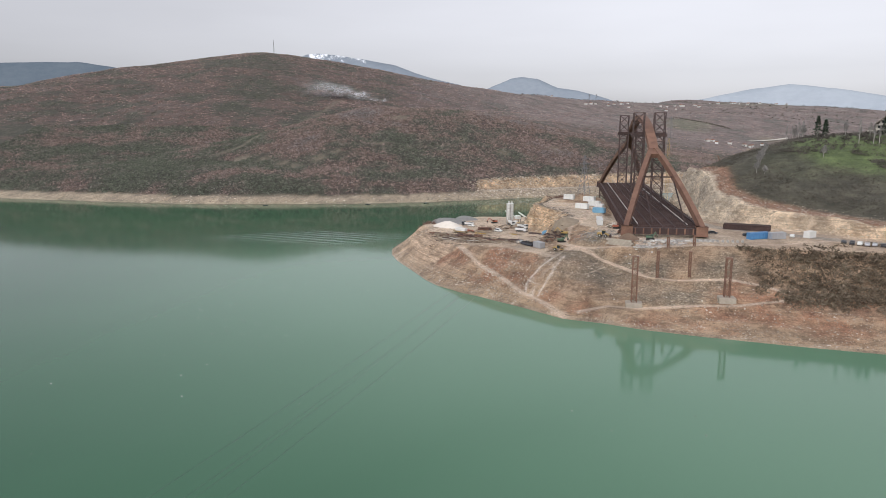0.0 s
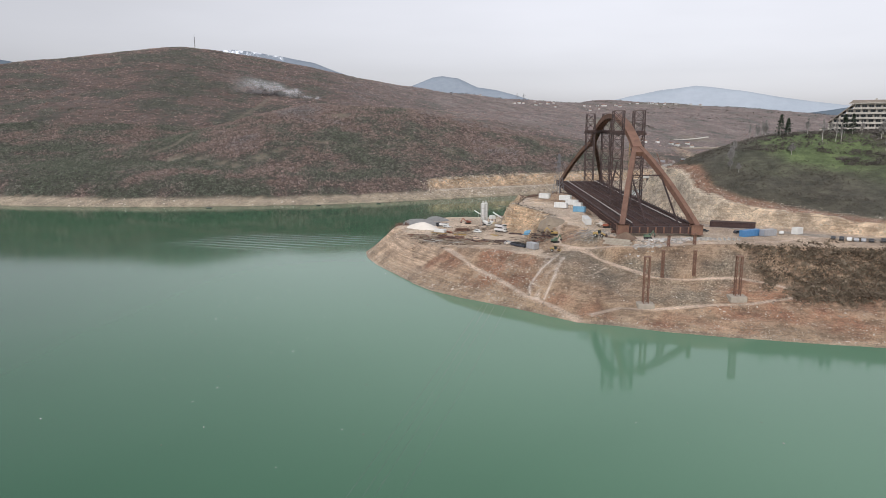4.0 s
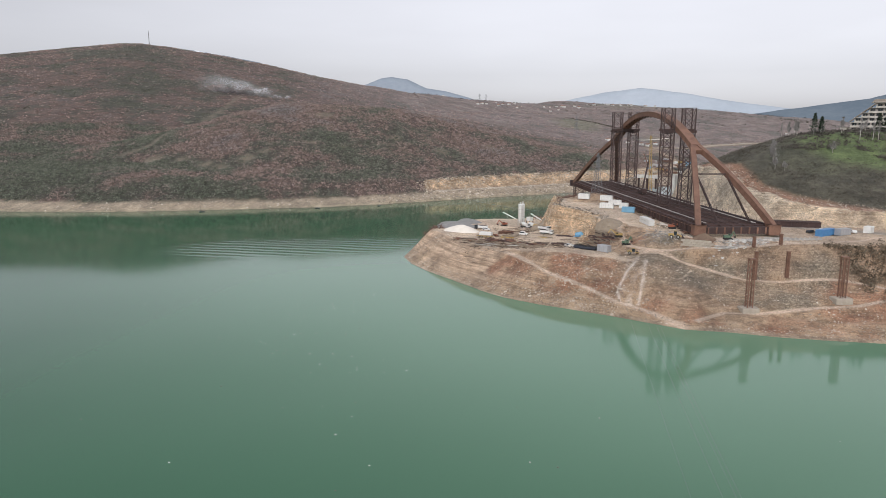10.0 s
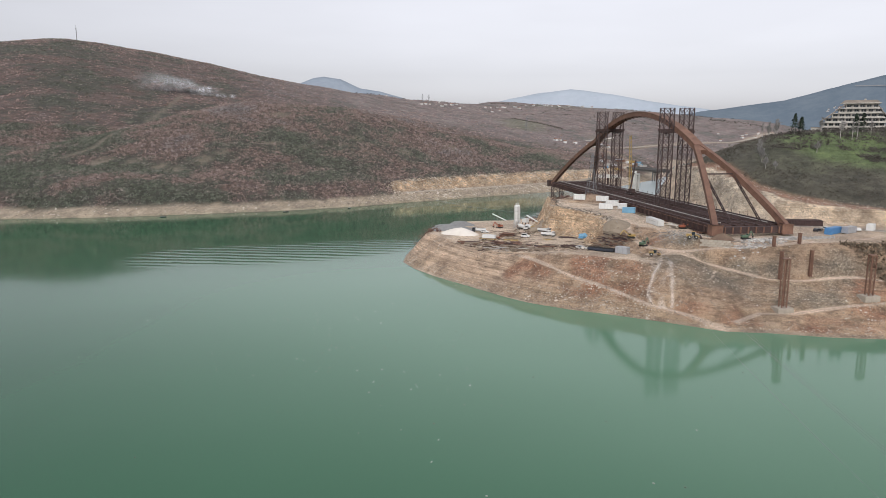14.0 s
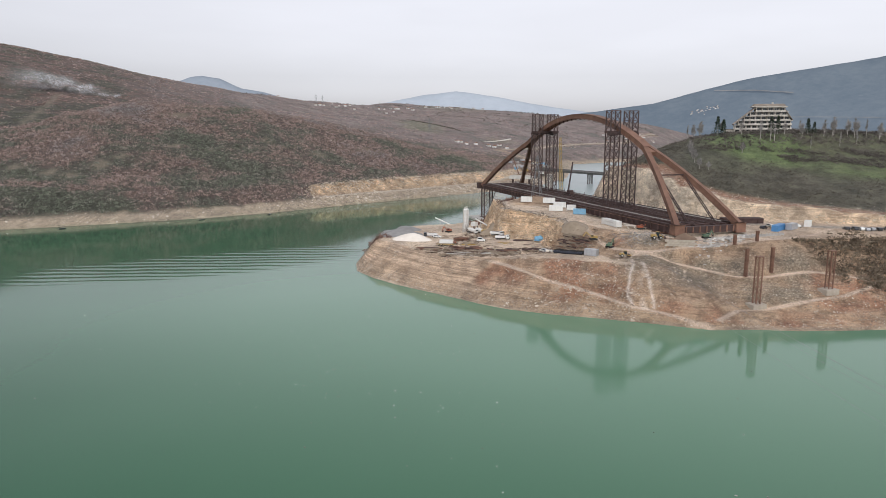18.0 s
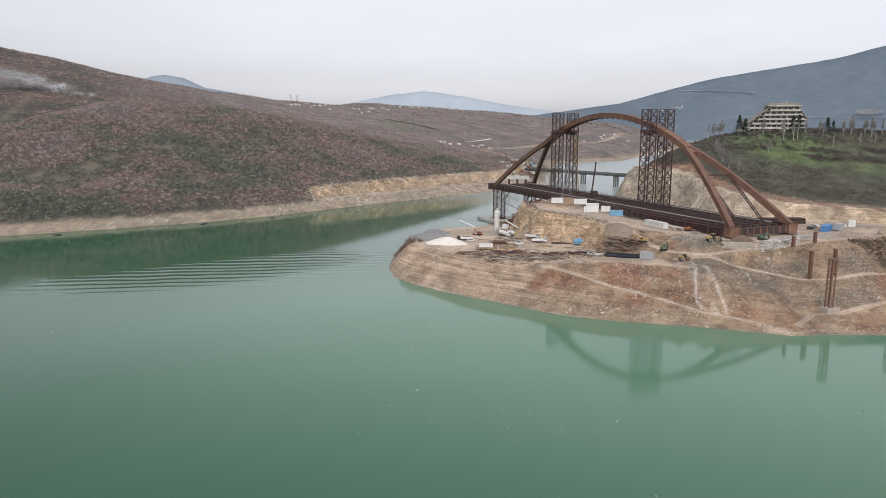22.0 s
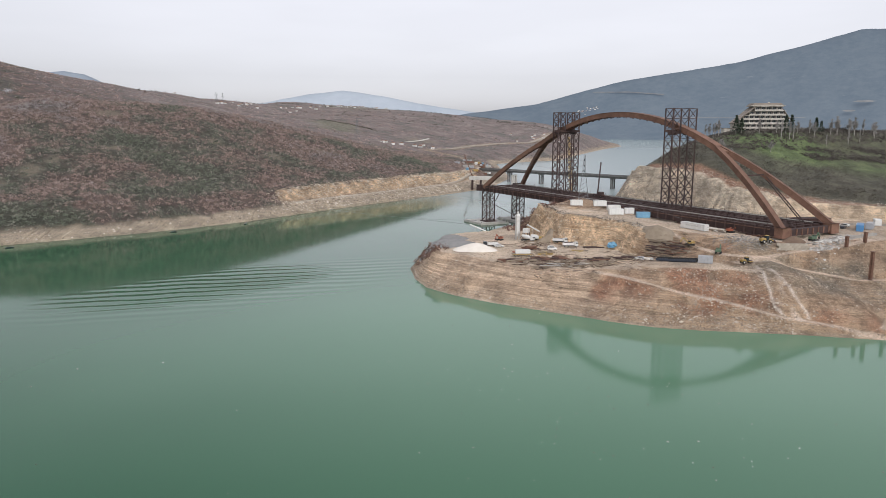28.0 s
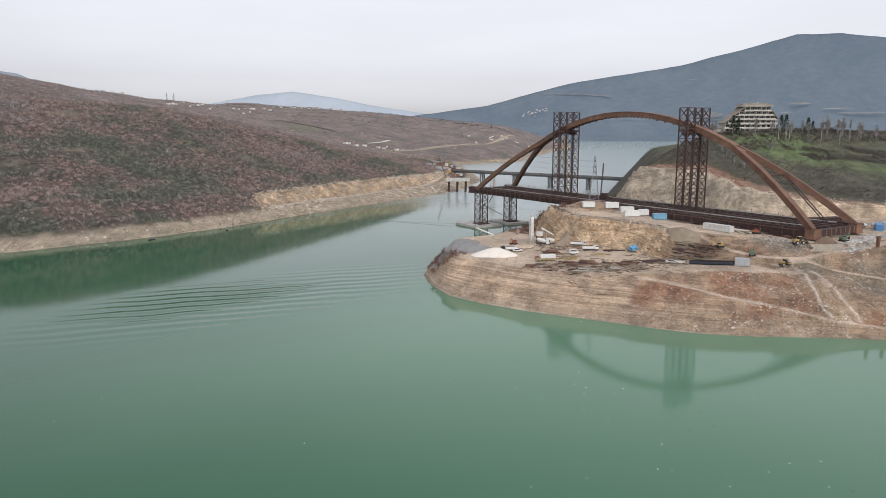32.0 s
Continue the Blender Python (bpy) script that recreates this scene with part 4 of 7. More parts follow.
# deck: edge girders, stringers, cross beams
for side in (-1, 1):
    rib("edge_girder", [span(u, side * 13.6, DECK + 1.75) for u in (3.2, 60, 120, 180, 212)], 0.9, 3.3, RUST_DARK, bridge)
    rib("pipe_rail", [span(u, side * 14.6, DECK + 2.6) for u in (6, 60, 120, 180, 210)], 0.22, 0.22, RUST, bridge)
    rib("pipe_rail", [span(u, side * 9.2, DECK + 3.75) for u in (6, 60, 120, 180, 210)], 0.3, 0.3, CONCRETE, bridge, "pale scaffold pipe along the deck")
for w in (-9, -4.5, 0, 4.5, 9):
    bar("stringer", span(3.2, w, DECK + 2.6), span(212, w, DECK + 2.6), 0.45, 1.2, RUST_DARK, bridge)
cross = bar("cross_beam", span(6, -13.1, DECK + 2.2) - span(6, 0, 0), span(6, 13.1, DECK + 2.2) - span(6, 0, 0), 0.5, 1.9, RUST_DARK, bridge)
cross.matrix_local = Matrix.Translation(span(6, 0, 0))
for u in np.arange(9.5, 212, 3.5):
    twin(cross, Matrix.Translation(span(u, 0, 0)), bridge)
bm = bmesh.new()
beam(bm, Vector(), bw * 1.0, 0.12, 3.0)
fin = part("girder_stiffener", bm, RUST_DARK, bridge)
fin.matrix_local = Matrix.Translation(span(8, 14.0, DECK + 1.75))
for u in np.arange(8, 211, 4.4):
    twin(fin, Matrix.Translation(span(u, -15.0, DECK + 1.75)), bridge)
    if u > 9:
        twin(fin, Matrix.Translation(span(u, 14.0, DECK + 1.75)), bridge)
bm = bmesh.new()
box(bm, (0, 0, 0), (0.12, 0.12, 1.2))
stake = part("rail_post", bm, RUST_DARK, bridge)
stake.matrix_local = Matrix.Translation(span(8, -13.4, DECK + 4.0))
for u in np.arange(14, 211, 6.0):
    for w in (-13.4, 13.4):
        twin(stake, Matrix.Translation(span(u, w, DECK + 4.0)), bridge)
# the end frames: corner blocks joined by a stiffened box
for u0, u1 in ((0, 3.2), (212, 215.5)):
    for w in (-13.6, 13.6):
        bm = bmesh.new()
        for du, dw, dz, su, sw, sz in ((0, 0, 1.85, 3.4, 4.2, 3.7), (0, 0, 0.12, 3.8, 4.6, 0.24), (0, 0, 3.6, 3.7, 4.5, 0.2)):
            a, b = span((u0 + u1) / 2 + du, w - sw / 2, DECK + dz), span((u0 + u1) / 2 + du, w + sw / 2, DECK + dz)
            beam(bm, a, b, su, sz)
        part("corner_block", bm, RUST_DARK if u0 > 5 else RUST, bridge)
    bar("end_girder", span((u0 + u1) / 2, -11.5, DECK + 1.7), span((u0 + u1) / 2, 11.5, DECK + 1.7), 2.2, 2.4, RUST_DARK, bridge)
    for w in np.arange(-10.5, 11, 3.0):
        face = u0 - 0.0 if u0 < 5 else u1
        bar("end_stiffener", span(face + (0.35 if u0 < 5 else -0.45), w, DECK + 0.5), span(face + (0.35 if u0 < 5 else -0.45), w, DECK + 2.9), 0.25, 0.5, RUST, bridge)
# temporary ties between the legs of the southern fork
zc = arch_z(26)
wc = 1.15 + 12.7 * 18 / 42.5
bar("cross_tie", span(26, -wc, zc), span(26, wc, zc), 0.5, 0.5, RUST_DARK, bridge)
for w0, w1 in ((-wc + 0.6, -3.2), (wc - 0.6, 9.0)):
    for off in (-0.7, 0.7):
        bar("strut_chord", span(25.5 + off, w0, zc - 0.6), span(10 + off, w1, DECK + 3.4), 0.3, 0.3, LATTICE, bridge)
    for k in range(9):
        f0, f1 = k / 9, (k + 1) / 9
        lo, hi = (-0.7, 0.7) if k % 2 else (0.7, -0.7)
        bar("strut_lace", span(25.5 - 15.5 * f0 + lo, w0 + (w1 - w0) * f0, zc - 0.6 + (DECK + 4 - zc) * f0),
            span(25.5 - 15.5 * f1 + hi, w0 + (w1 - w0) * f1, zc - 0.6 + (DECK + 4 - zc) * f1), 0.16, 0.16, LATTICE, bridge)


# ---- lattice towers ----
def lattice_tower(name, label, wide, deep, z0, z1, bays, leg, brace, mat, category="lattice tower", group=""):
    """Four legs with crossed bracing, standing at the origin from z0 to z1."""
    t = thing(name, label, category, group)
    corners = [(-wide / 2, -deep / 2), (wide / 2, -deep / 2), (wide / 2, deep / 2), (-wide / 2, deep / 2)]
    post = bar("leg", (0, 0, z0), (0, 0, z1), leg, leg, mat, t)
    post.matrix_local = Matrix.Translation((*corners[0], 0))
    for c in corners[1:]:
        twin(post, Matrix.Translation((*c, 0)), t)
    h = (z1 - z0) / bays
    made = {}
    for k in range(bays + 1):
        z = z0 + k * h
        for q in range(4):
            a, b = corners[q], corners[(q + 1) % 4]
            mid = Matrix.Translation((0, 0, z)) @ pose(0, 0, 0, 0, 0, 90 * 2 * (q // 2))
            key = ("h", q % 2)
            if key not in made:
                made[key] = bar("tie", (*corners[q % 2], 0), (*corners[q % 2 + 1], 0), brace, brace, mat, t)
                made[key].matrix_local = mid
            else:
                twin(made[key], mid, t)
            if k < bays:
                key = ("d", q % 2, k % 2)
                if key not in made:
                    p, r = (corners[q % 2], corners[q % 2 + 1])[:: 1 if k % 2 else -1]
                    made[key] = bar("diagonal", (*p, 0), (*r, h), brace, brace, mat, t)
                    made[key].matrix_local = mid
                    made[key + (2,)] = bar("diagonal", (*r, 0), (*p, h), brace, brace, mat, t)
                    made[key + (2,)].matrix_local = mid
                else:
                    twin(made[key], mid, t)
                    twin(made[key + (2,)], mid, t)
    return t


tower = lattice_tower("falsework_tower", "tall dark lattice tower of steel propping the arch", 4.7, 4.4, 0.0, 47.4, 11, 0.42, 0.2, LATTICE, group="falsework towers")
tower.matrix_world = Matrix.Translation(span(65, -4.6, 19.4)) @ pose(0, 0, 0, 0, 0, AXIS)
for u, w in ((65, 4.6), (146, -4.6), (146, 4.6)):
    copy_thing(tower, Matrix.Translation(span(u, w, 19.4)) @ pose(0, 0, 0, 0, 0, AXIS))
for u in (65, 146):
    saddle = thing("arch_saddle", "dark steel saddle beams carrying the arch between two towers", "saddle")
    for off in (-1.2, 1.2):
        bar("saddle_beam", span(u + off, -8, arch_z(u + off) - 1.75), span(u + off, 8, arch_z(u + off) - 1.75), 0.7, 1.1, LATTICE, saddle)
    for w in (-4.6, 4.6):
        bar("jack_beam", span(u - 2.4, w, arch_z(u) - 2.75), span(u + 2.4, w, arch_z(u) - 2.75), 0.8, 0.9, LATTICE, saddle)

# trestles on pontoons under the far end
trestle = lattice_tower("pontoon_trestle", "dark lattice trestle standing on a pontoon under the deck", 5.6, 5.6, 0.0, 18.2, 4, 0.5, 0.22, LATTICE, group="trestles")
trestle.matrix_world = Matrix.Translation(span(208.5, -11, 1.6)) @ pose(0, 0, 0, 0, 0, AXIS)
copy_thing(trestle, Matrix.Translation(span(208.5, 11, 1.6)) @ pose(0, 0, 0, 0, 0, AXIS))
for w, wide in ((-11, 20), (12, 16)):
    p = thing("pontoon", "pale grey floating steel pontoon", "pontoon", "pontoons")
    p.matrix_world = Matrix.Translation(span(211, w, 0)) @ pose(0, 0, 0, 0, 0, AXIS)
    block("hull", (0, 0, 0.2), (wide, 22, 1.7), CONCRETE, p, soft=0.12)
    block("deck_plate", (0, 0, 1.1), (wide - 0.6, 21.4, 0.12), CONCRETE, p)
    block("base_frame", (0, -2.5, 1.38), (7.5, 7.5, 0.45), RUST_DARK, p)
    for i in (-1, 1):
        for j in (-1, 1):
            pipe("bollard", (i * (wide / 2 - 1), j * 9.8, 1.1), (i * (wide / 2 - 1), j * 9.8, 1.7), 0.2, 0.24, RUST_DARK, p, n=8)
brace = thing("tie_brace", "dark steel braces between the two trestles", "brace")
bar("brace_bar", span(208.5, -8, 12), span(208.5, 8, 4), 0.3, 0.3, LATTICE, brace)
bar("brace_bar", span(205, -8, 14), span(200, -8, 19.9), 0.3, 0.3, LATTICE, brace)
bar("brace_bar", span(205, 8, 14), span(198, 8, 19.9), 0.3, 0.3, LATTICE, brace)


# ---- temporary steel posts on the southern bank ----
def steel_post(x, y, top, wide, rows, footing=True):
    z = on_ground(x, y)
    p = thing("steel_post", "rusty steel post of welded columns on a concrete footing" if footing else "short rusty steel post of welded columns", "steel post", "temporary posts")
    p.matrix_world = pose(x, y, z, 0, 0, AXIS)
    h = top - z
    col = bar("column", (0, 0, 0.2), (0, 0, h), 0.3, 0.3, RUST, p)
    col.matrix_local = Matrix.Translation((-wide / 2, -wide / 2, 0))
    for i, j in ((1, -1), (1, 1), (-1, 1)):
        twin(col, Matrix.Translation((i * wide / 2, j * wide / 2, 0)), p)
    made = None
    for k in range(rows + 1):
        for q in range(4):
            m = pose(0, 0, 0.8 + (h - 1.0) * k / rows, 0, 0, 90 * q)
            if made is None:
                made = bar("batten", (-wide / 2, -wide / 2 - 0.1, 0), (wide / 2, -wide / 2 - 0.1, 0), 0.07, 0.14, RUST, p)
                made.matrix_local = m
            else:
                twin(made, m, p)
    lace = None
    hb = (h - 1.0) / rows
    for k in range(rows):
        for q in range(4):
            m = pose(0, 0, 0.8 + hb * k, 0, 0, 90 * q)
            if lace is None:
                lace = bar("lacing", (-wide / 2, -wide / 2 - 0.1, 0), (wide / 2, -wide / 2 - 0.1, hb), 0.07, 0.1, RUST, p)
                lace.matrix_local = m
            else:
                twin(lace, m, p)
    block("cap_plate", (0, 0, h + 0.08), (wide + 0.5, wide + 0.5, 0.18), RUST, p)
    if footing:
        block("footing", (0, 0, 0.25), (wide + 3.6, wide + 2.4, 1.9), DIRTY_CONCRETE, p, "pale concrete footing", 0.08)


steel_post(62, 215, 19.4, 1.55, 8)
steel_post(90, 210, 19.8, 1.55, 7)
steel_post(73.7, 229, 18.6, 0.65, 6, False)
steel_post(84, 227, 18.7, 0.65, 6, False)
steel_post(80.6, 240, on_ground(80.6, 240) + 3.8, 0.6, 2, False)
steel_post(89, 237.5, on_ground(89, 237.5) + 3.8, 0.6, 2, False)

# ---- scatter: stones and scrub, joined, too many to count ----
def scatter(name, X, Y, R, templates, mat, label, category, seed, squash=(1, 1), sink=0.15):
    """One mesh of many small forms that stand on the ground. templates: (verts, faces) pairs of unit size."""
    rs = np.random.RandomState(seed)
    Z = ground_height(X, Y)
    keep = Z > 0.05
    X, Y, R, Z = X[keep], Y[keep], R[keep], Z[keep]
    co, tri, tone, base = [], [], [], 0
    pick = rs.randint(len(templates), size=len(X))
    for k, (v, f) in enumerate(templates):
        i = np.where(pick == k)[0]
        a = rs.uniform(0, 6.28, len(i))
        h = rs.uniform(squash[0], squash[1], len(i))
        ca, sa = np.cos(a)[:, None] * R[i][:, None], np.sin(a)[:, None] * R[i][:, None]
        px = X[i][:, None] + v[None, :, 0] * ca - v[None, :, 1] * sa
        py = Y[i][:, None] + v[None, :, 0] * sa + v[None, :, 1] * ca
        pz = Z[i][:, None] + (v[None, :, 2] - sink) * (R[i] * h)[:, None]
        co.append(np.stack([px, py, pz], -1).reshape(-1, 3))
        tri.append((f[None] + (np.arange(len(i)) * len(v))[:, None, None] + base).reshape(-1, 3))
        tone.append(np.repeat(rs.rand(len(i)), len(v)))
        base += len(i) * len(v)
    co, tri = np.concatenate(co), np.concatenate(tri)
    me = bpy.data.meshes.new(name)
    me.vertices.add(len(co))
    me.vertices.foreach_set("co", co.ravel())
    me.loops.add(tri.size)
    me.loops.foreach_set("vertex_index", tri.ravel())
    me.polygons.add(len(tri))
    me.polygons.foreach_set("loop_start", np.arange(0, tri.size, 3))
    me.update(calc_edges=True)
    me.materials.append(mat)
    # one tone for all the leaves or faces of a clump
    own = me.attributes.new("own", "FLOAT", "POINT")
    own.data.foreach_set("value", np.concatenate(tone))
    return tagged(new(name, me), label, category, kind="stuff")


def stone_form(seed):
    bm = bmesh.new()
    bmesh.ops.create_icosphere(bm, subdivisions=1, radius=1)
    rs = np.random.RandomState(seed)
    v = np.array([p.co for p in bm.verts]) * rs.uniform(0.5, 1.2, (len(bm.verts), 1)) * (1, 0.8, 0.62)
    f = np.array([[q.index for q in p.verts] for p in bm.faces])
    bm.free()
    return v, f


def bush_form(seed, leaves=15, size=0.42, flat=0.8):
    """A loose clump of leaf and twig triangles that fill a dome."""
    rs = np.random.RandomState(seed)
    c = rs.normal(size=(leaves, 3))
    c /= np.linalg.norm(c, axis=1)[:, None]
    c *= rs.uniform(0.45, 1.0, (leaves, 1))
    c[:, 2] = np.abs(c[:, 2]) * flat
    d = rs.normal(size=(leaves, 3, 3)) * size * 0.62
    v = (c[:, None] + d).reshape(-1, 3)
    v[:, 2] = np.maximum(v[:, 2], -0.1)
    return v, np.arange(leaves * 3).reshape(-1, 3)


def cover_material(name, tones, size, rough=0.9):
    """Tones by drifts of size metres, varied clump by clump."""
    m, nt, b = material(name, rough)
    v = coords(nt)
    drift = noise_tex(nt, v, 1.0 / size, 4, 0.6)
    geo = nt.nodes.new("ShaderNodeNewGeometry")
    pickv = calc(nt, "ADD", calc(nt, "MULTIPLY", drift, 0.75), calc(nt, "ADD", calc(nt, "MULTIPLY", geo.outputs["Random Per Island"], 0.1), calc(nt, "MULTIPLY", read(nt, "own"), 0.15)))
    nt.links.new(ramp(nt, pickv, tones), b.inputs["Base Color"])
    b.inputs["Specular IOR Level"].default_value = 0.15
    return m


STONE = cover_material("pale_stone", ((0.34, (0.15, 0.12, 0.092)), (0.5, (0.38, 0.315, 0.25)), (0.64, (0.66, 0.59, 0.5))), 5)


def scrub_material(name, gain, tint=(1, 1, 1)):
    """Clumps that follow the hill's drifts, each with a tone of its own."""
    m, nt, b = material(name, 0.9)
    drift, tones = winter_tones(nt)
    geo = nt.nodes.new("ShaderNodeNewGeometry")
    own = calc(nt, "ADD", calc(nt, "MULTIPLY", geo.outputs["Random Per Island"], 0.3), calc(nt, "MULTIPLY", read(nt, "own"), 0.7))
    c = ramp(nt, calc(nt, "ADD", drift, calc(nt, "MULTIPLY", calc(nt, "SUBTRACT", own, 0.5), 0.13)), tones)
    nt.links.new(mix(nt, 1.0, c, ramp(nt, own, ((0.0, tuple(0.42 * gain * q for q in tint)), (1.0, tuple(1.4 * gain * q for q in tint)))), "MULTIPLY"), b.inputs["Base Color"])
    b.inputs["Specular IOR Level"].default_value = 0.15
    return m


SCRUB = scrub_material("winter_scrub", 2.05, (0.98, 1.0, 1.03))
THICKET = cover_material("grey_brown_thicket", ((0.35, (0.07, 0.064, 0.05)), (0.5, (0.105, 0.095, 0.076)), (0.65, (0.155, 0.14, 0.115))), 14)
HEDGE = cover_material("dark_hedge", ((0.35, (0.07, 0.064, 0.056)), (0.5, (0.112, 0.1, 0.088)), (0.65, (0.175, 0.156, 0.138))), 14)
PALE_STONE = cover_material("white_stone", ((0.32, (0.2, 0.15, 0.11)), (0.5, (0.4, 0.32, 0.245)), (0.66, (0.66, 0.575, 0.475))), 5)
STONE_FORMS = [stone_form(k) for k in range(5)]
TWIG_FORMS = [bush_form(k, 20, 0.34, 1.1) for k in range(20, 25)]
rs = np.random.RandomState(11)


def sample(n, x0, x1, y0, y1, rule):
    """Random spots in a rectangle, kept by the chance that rule(x, y) gives."""
    x, y = rs.uniform(x0, x1, n), rs.uniform(y0, y1, n)
    keep = rs.rand(n) < rule(x, y)
    return x[keep], y[keep]


def stony(x, y):
    d = inside_distance(x, y, SPIT)
    lumps = step(-0.1, 0.25, fbm(x, y, 18, 3, 201))
    rim = step(0.3, 1, d) * step(7, 1.5, d)
    toe = np.exp(-(((x - 14) / 16) ** 2 + ((y - 246) / 16) ** 2))
    hill = inside_distance(x, y, CUT_FOOT)
    band = step(5, 9, hill) * step(20, 13, hill)
    return np.clip(0.5 * rim + 0.22 * lumps * step(0.5, 3, d) * step(40, 25, d) + 0.9 * toe * step(0.4, 2, d) + 0.5 * band, 0, 1) * (hill < 27)


def pebble_form(seed):
    """A small broken stone with eight faces."""
    r = np.random.RandomState(seed)
    v = np.array([(1, 0, 0), (0, 1, 0), (-1, 0, 0), (0, -1, 0), (0, 0, 1), (0, 0, -1)]) * r.uniform(0.6, 1.2, (6, 1)) * (1, 0.8, 0.6) + r.uniform(-0.2, 0.2, (6, 3))
    return v, np.array([(0, 1, 4), (1, 2, 4), (2, 3, 4), (3, 0, 4), (1, 0, 5), (2, 1, 5), (3, 2, 5), (0, 3, 5)])


PEBBLES = [pebble_form(k) for k in range(80, 86)]
sx, sy = sample(260000, -30, 200, 165, 400, stony)
scatter("loose_stones", sx, sy, 0.1 + 0.4 * rs.rand(len(sx)) ** 4 + 0.1 * rs.rand(len(sx)), PEBBLES, STONE, "pale broken stones strewn over the banks", "stones", 31)
bx, by = sample(20000, -26, 120, 165, 345, lambda x, y: step(0.2, 1.2, inside_distance(x, y, SPIT)) * (step(22, 5, inside_distance(x, y, SPIT)) * np.clip(np.exp(-(((x - 18) / 20) ** 2 + ((y - 238) / 18) ** 2)) * 1.2, 0, 1) + 0.22 * step(5, 1, inside_distance(x, y, SPIT))))
scatter("boulders", bx, by, 0.18 + 0.68 * rs.rand(len(bx)) ** 3.2, STONE_FORMS, PALE_STONE, "large pale boulders along the waterline", "boulders", 32)

wx, wy = sample(80000, -250, 320, 540, 700, lambda x, y: step(0.5, 2, inside_distance(x, y, WEST_BANK)) * step(34, 26, inside_distance(x, y, WEST_BANK) + 16 * step(40, 10, x)) * (0.15 + 0.85 * step(10, 40, x)))
scatter("shore_stones", wx, wy, 0.35 + 1.0 * rs.rand(len(wx)) ** 2.2, PEBBLES, STONE, "pale rubble on the far shore below the road", "stones", 39)


def scrubby(x, y):
    d = inside_distance(x, y, WEST_BANK)
    q = (x > 28) & (x < 300) & (y < 760)
    edge = np.where(q, step(29, 33, d), step(13, 18, d + 2 * fbm(x, y, 9, 2, 105)))
    bare = sum(np.exp(-((x - a) ** 2 + (y - b) ** 2) / (r * r)) for a, b, r in ((-137, 628, 8), (-171, 658, 7), (-195, 668, 8), (-115, 641, 7), (-61, 673, 5), (-45, 748, 10), (-100, 655, 6), (-150, 640, 6)))
    cut, _ = line_info(x, y, [(u, v, 0) for u, v in BREAK])
    return edge * (np.hypot(x - 455, y - 1290) > 55) * (np.hypot(x - 562, y - 1178) > 32) * np.clip(1 - 1.2 * bare, 0, 1) * (cut > 3) * np.clip(1.0 + 0.8 * fbm(x, y, 22, 3, 301), 0.25, 1)


hx, hy = sample(74000, -480, 330, 545, 830, scrubby)
scatter("hill_scrub", hx, hy, rs.uniform(0.9, 2.0, len(hx)), [bush_form(k, 12, 0.45) for k in range(10, 16)], SCRUB, "dense brown and green winter scrub on the hillside", "scrub", 33, (0.8, 1.3))
# a higher gain than the near scrub pales these clumps, as haze would
UPPER = scrub_material("upper_winter_scrub", 2.5, (1.0, 0.97, 1.0))
hx, hy = sample(60000, -820, 900, 820, 1750, lambda x, y: scrubby(x, y) * (1 - 0.8 * step(880, 1080, y + 0.25 * x) * step(-150, 250, x + 0.2 * (y - 1000))))
scatter("upper_scrub", hx, hy, rs.uniform(1.4, 2.8, len(hx)), [bush_form(k, 8, 0.6) for k in range(40, 44)], UPPER, "brown winter scrub on the upper slopes", "scrub", 34, (0.5, 0.8))
hx, hy = sample(11000, 96, 200, 160, 236, lambda x, y: step(-0.2, 0.05, fbm(x, y, 16, 3, 311) + 0.45 * step(108, 124, x)) * step(5, 8, ground_height(x, y)) * step(19.4, 18.5, ground_height(x, y)) * step(98, 112, x))
scatter("bank_thicket", hx, hy, rs.uniform(0.8, 1.9, len(hx)), TWIG_FORMS, cover_material("russet_thicket", ((0.35, (0.1, 0.075, 0.053)), (0.5, (0.16, 0.125, 0.09)), (0.65, (0.24, 0.195, 0.145))), 6), "bare grey-brown thicket on the bank below the road", "thicket", 35, (0.8, 1.2))
hx, hy = sample(48000, 112, 330, 190, 400, lambda x, y: step(14, 22, inside_distance(x, y, CUT_FOOT)) * step(66, 42, inside_distance(x, y, CUT_FOOT)) * step(-0.3, 0.15, fbm(x, y, 26, 3, 321)) * 0.8)
scatter("slope_thicket", hx, hy, rs.uniform(0.4, 0.9, len(hx)), [bush_form(k, 12, 0.34, 1.3) for k in range(70, 75)], THICKET, "thin grey bushes above the rock cut", "thicket", 36, (0.8, 1.3))


def hedge_rows(x, y):
    """Long low patches that follow the meadow's contours."""
    total = 0
    for a, b, long, deep in ((206, 312, 8, 2.5), (200, 303, 7, 2), (219, 296, 15, 4), (232, 291, 12, 4), (249, 297, 18, 4), (182, 327, 7, 2), (175, 326, 6, 2.5), (199, 308, 6, 2), (194, 317, 5, 2), (168, 332, 7, 2), (240, 283, 14, 2.5), (262, 285, 16, 3), (216, 306, 9, 2)):
        u, v = (x - a) * 0.9 - (y - b) * 0.436, (x - a) * 0.436 + (y - b) * 0.9
        total = total + np.exp(-(u / long) ** 4 - (v / deep) ** 4)
    return np.clip(total * (1 + 2 * fbm(x, y, 7, 3, 331)), 0, 1)


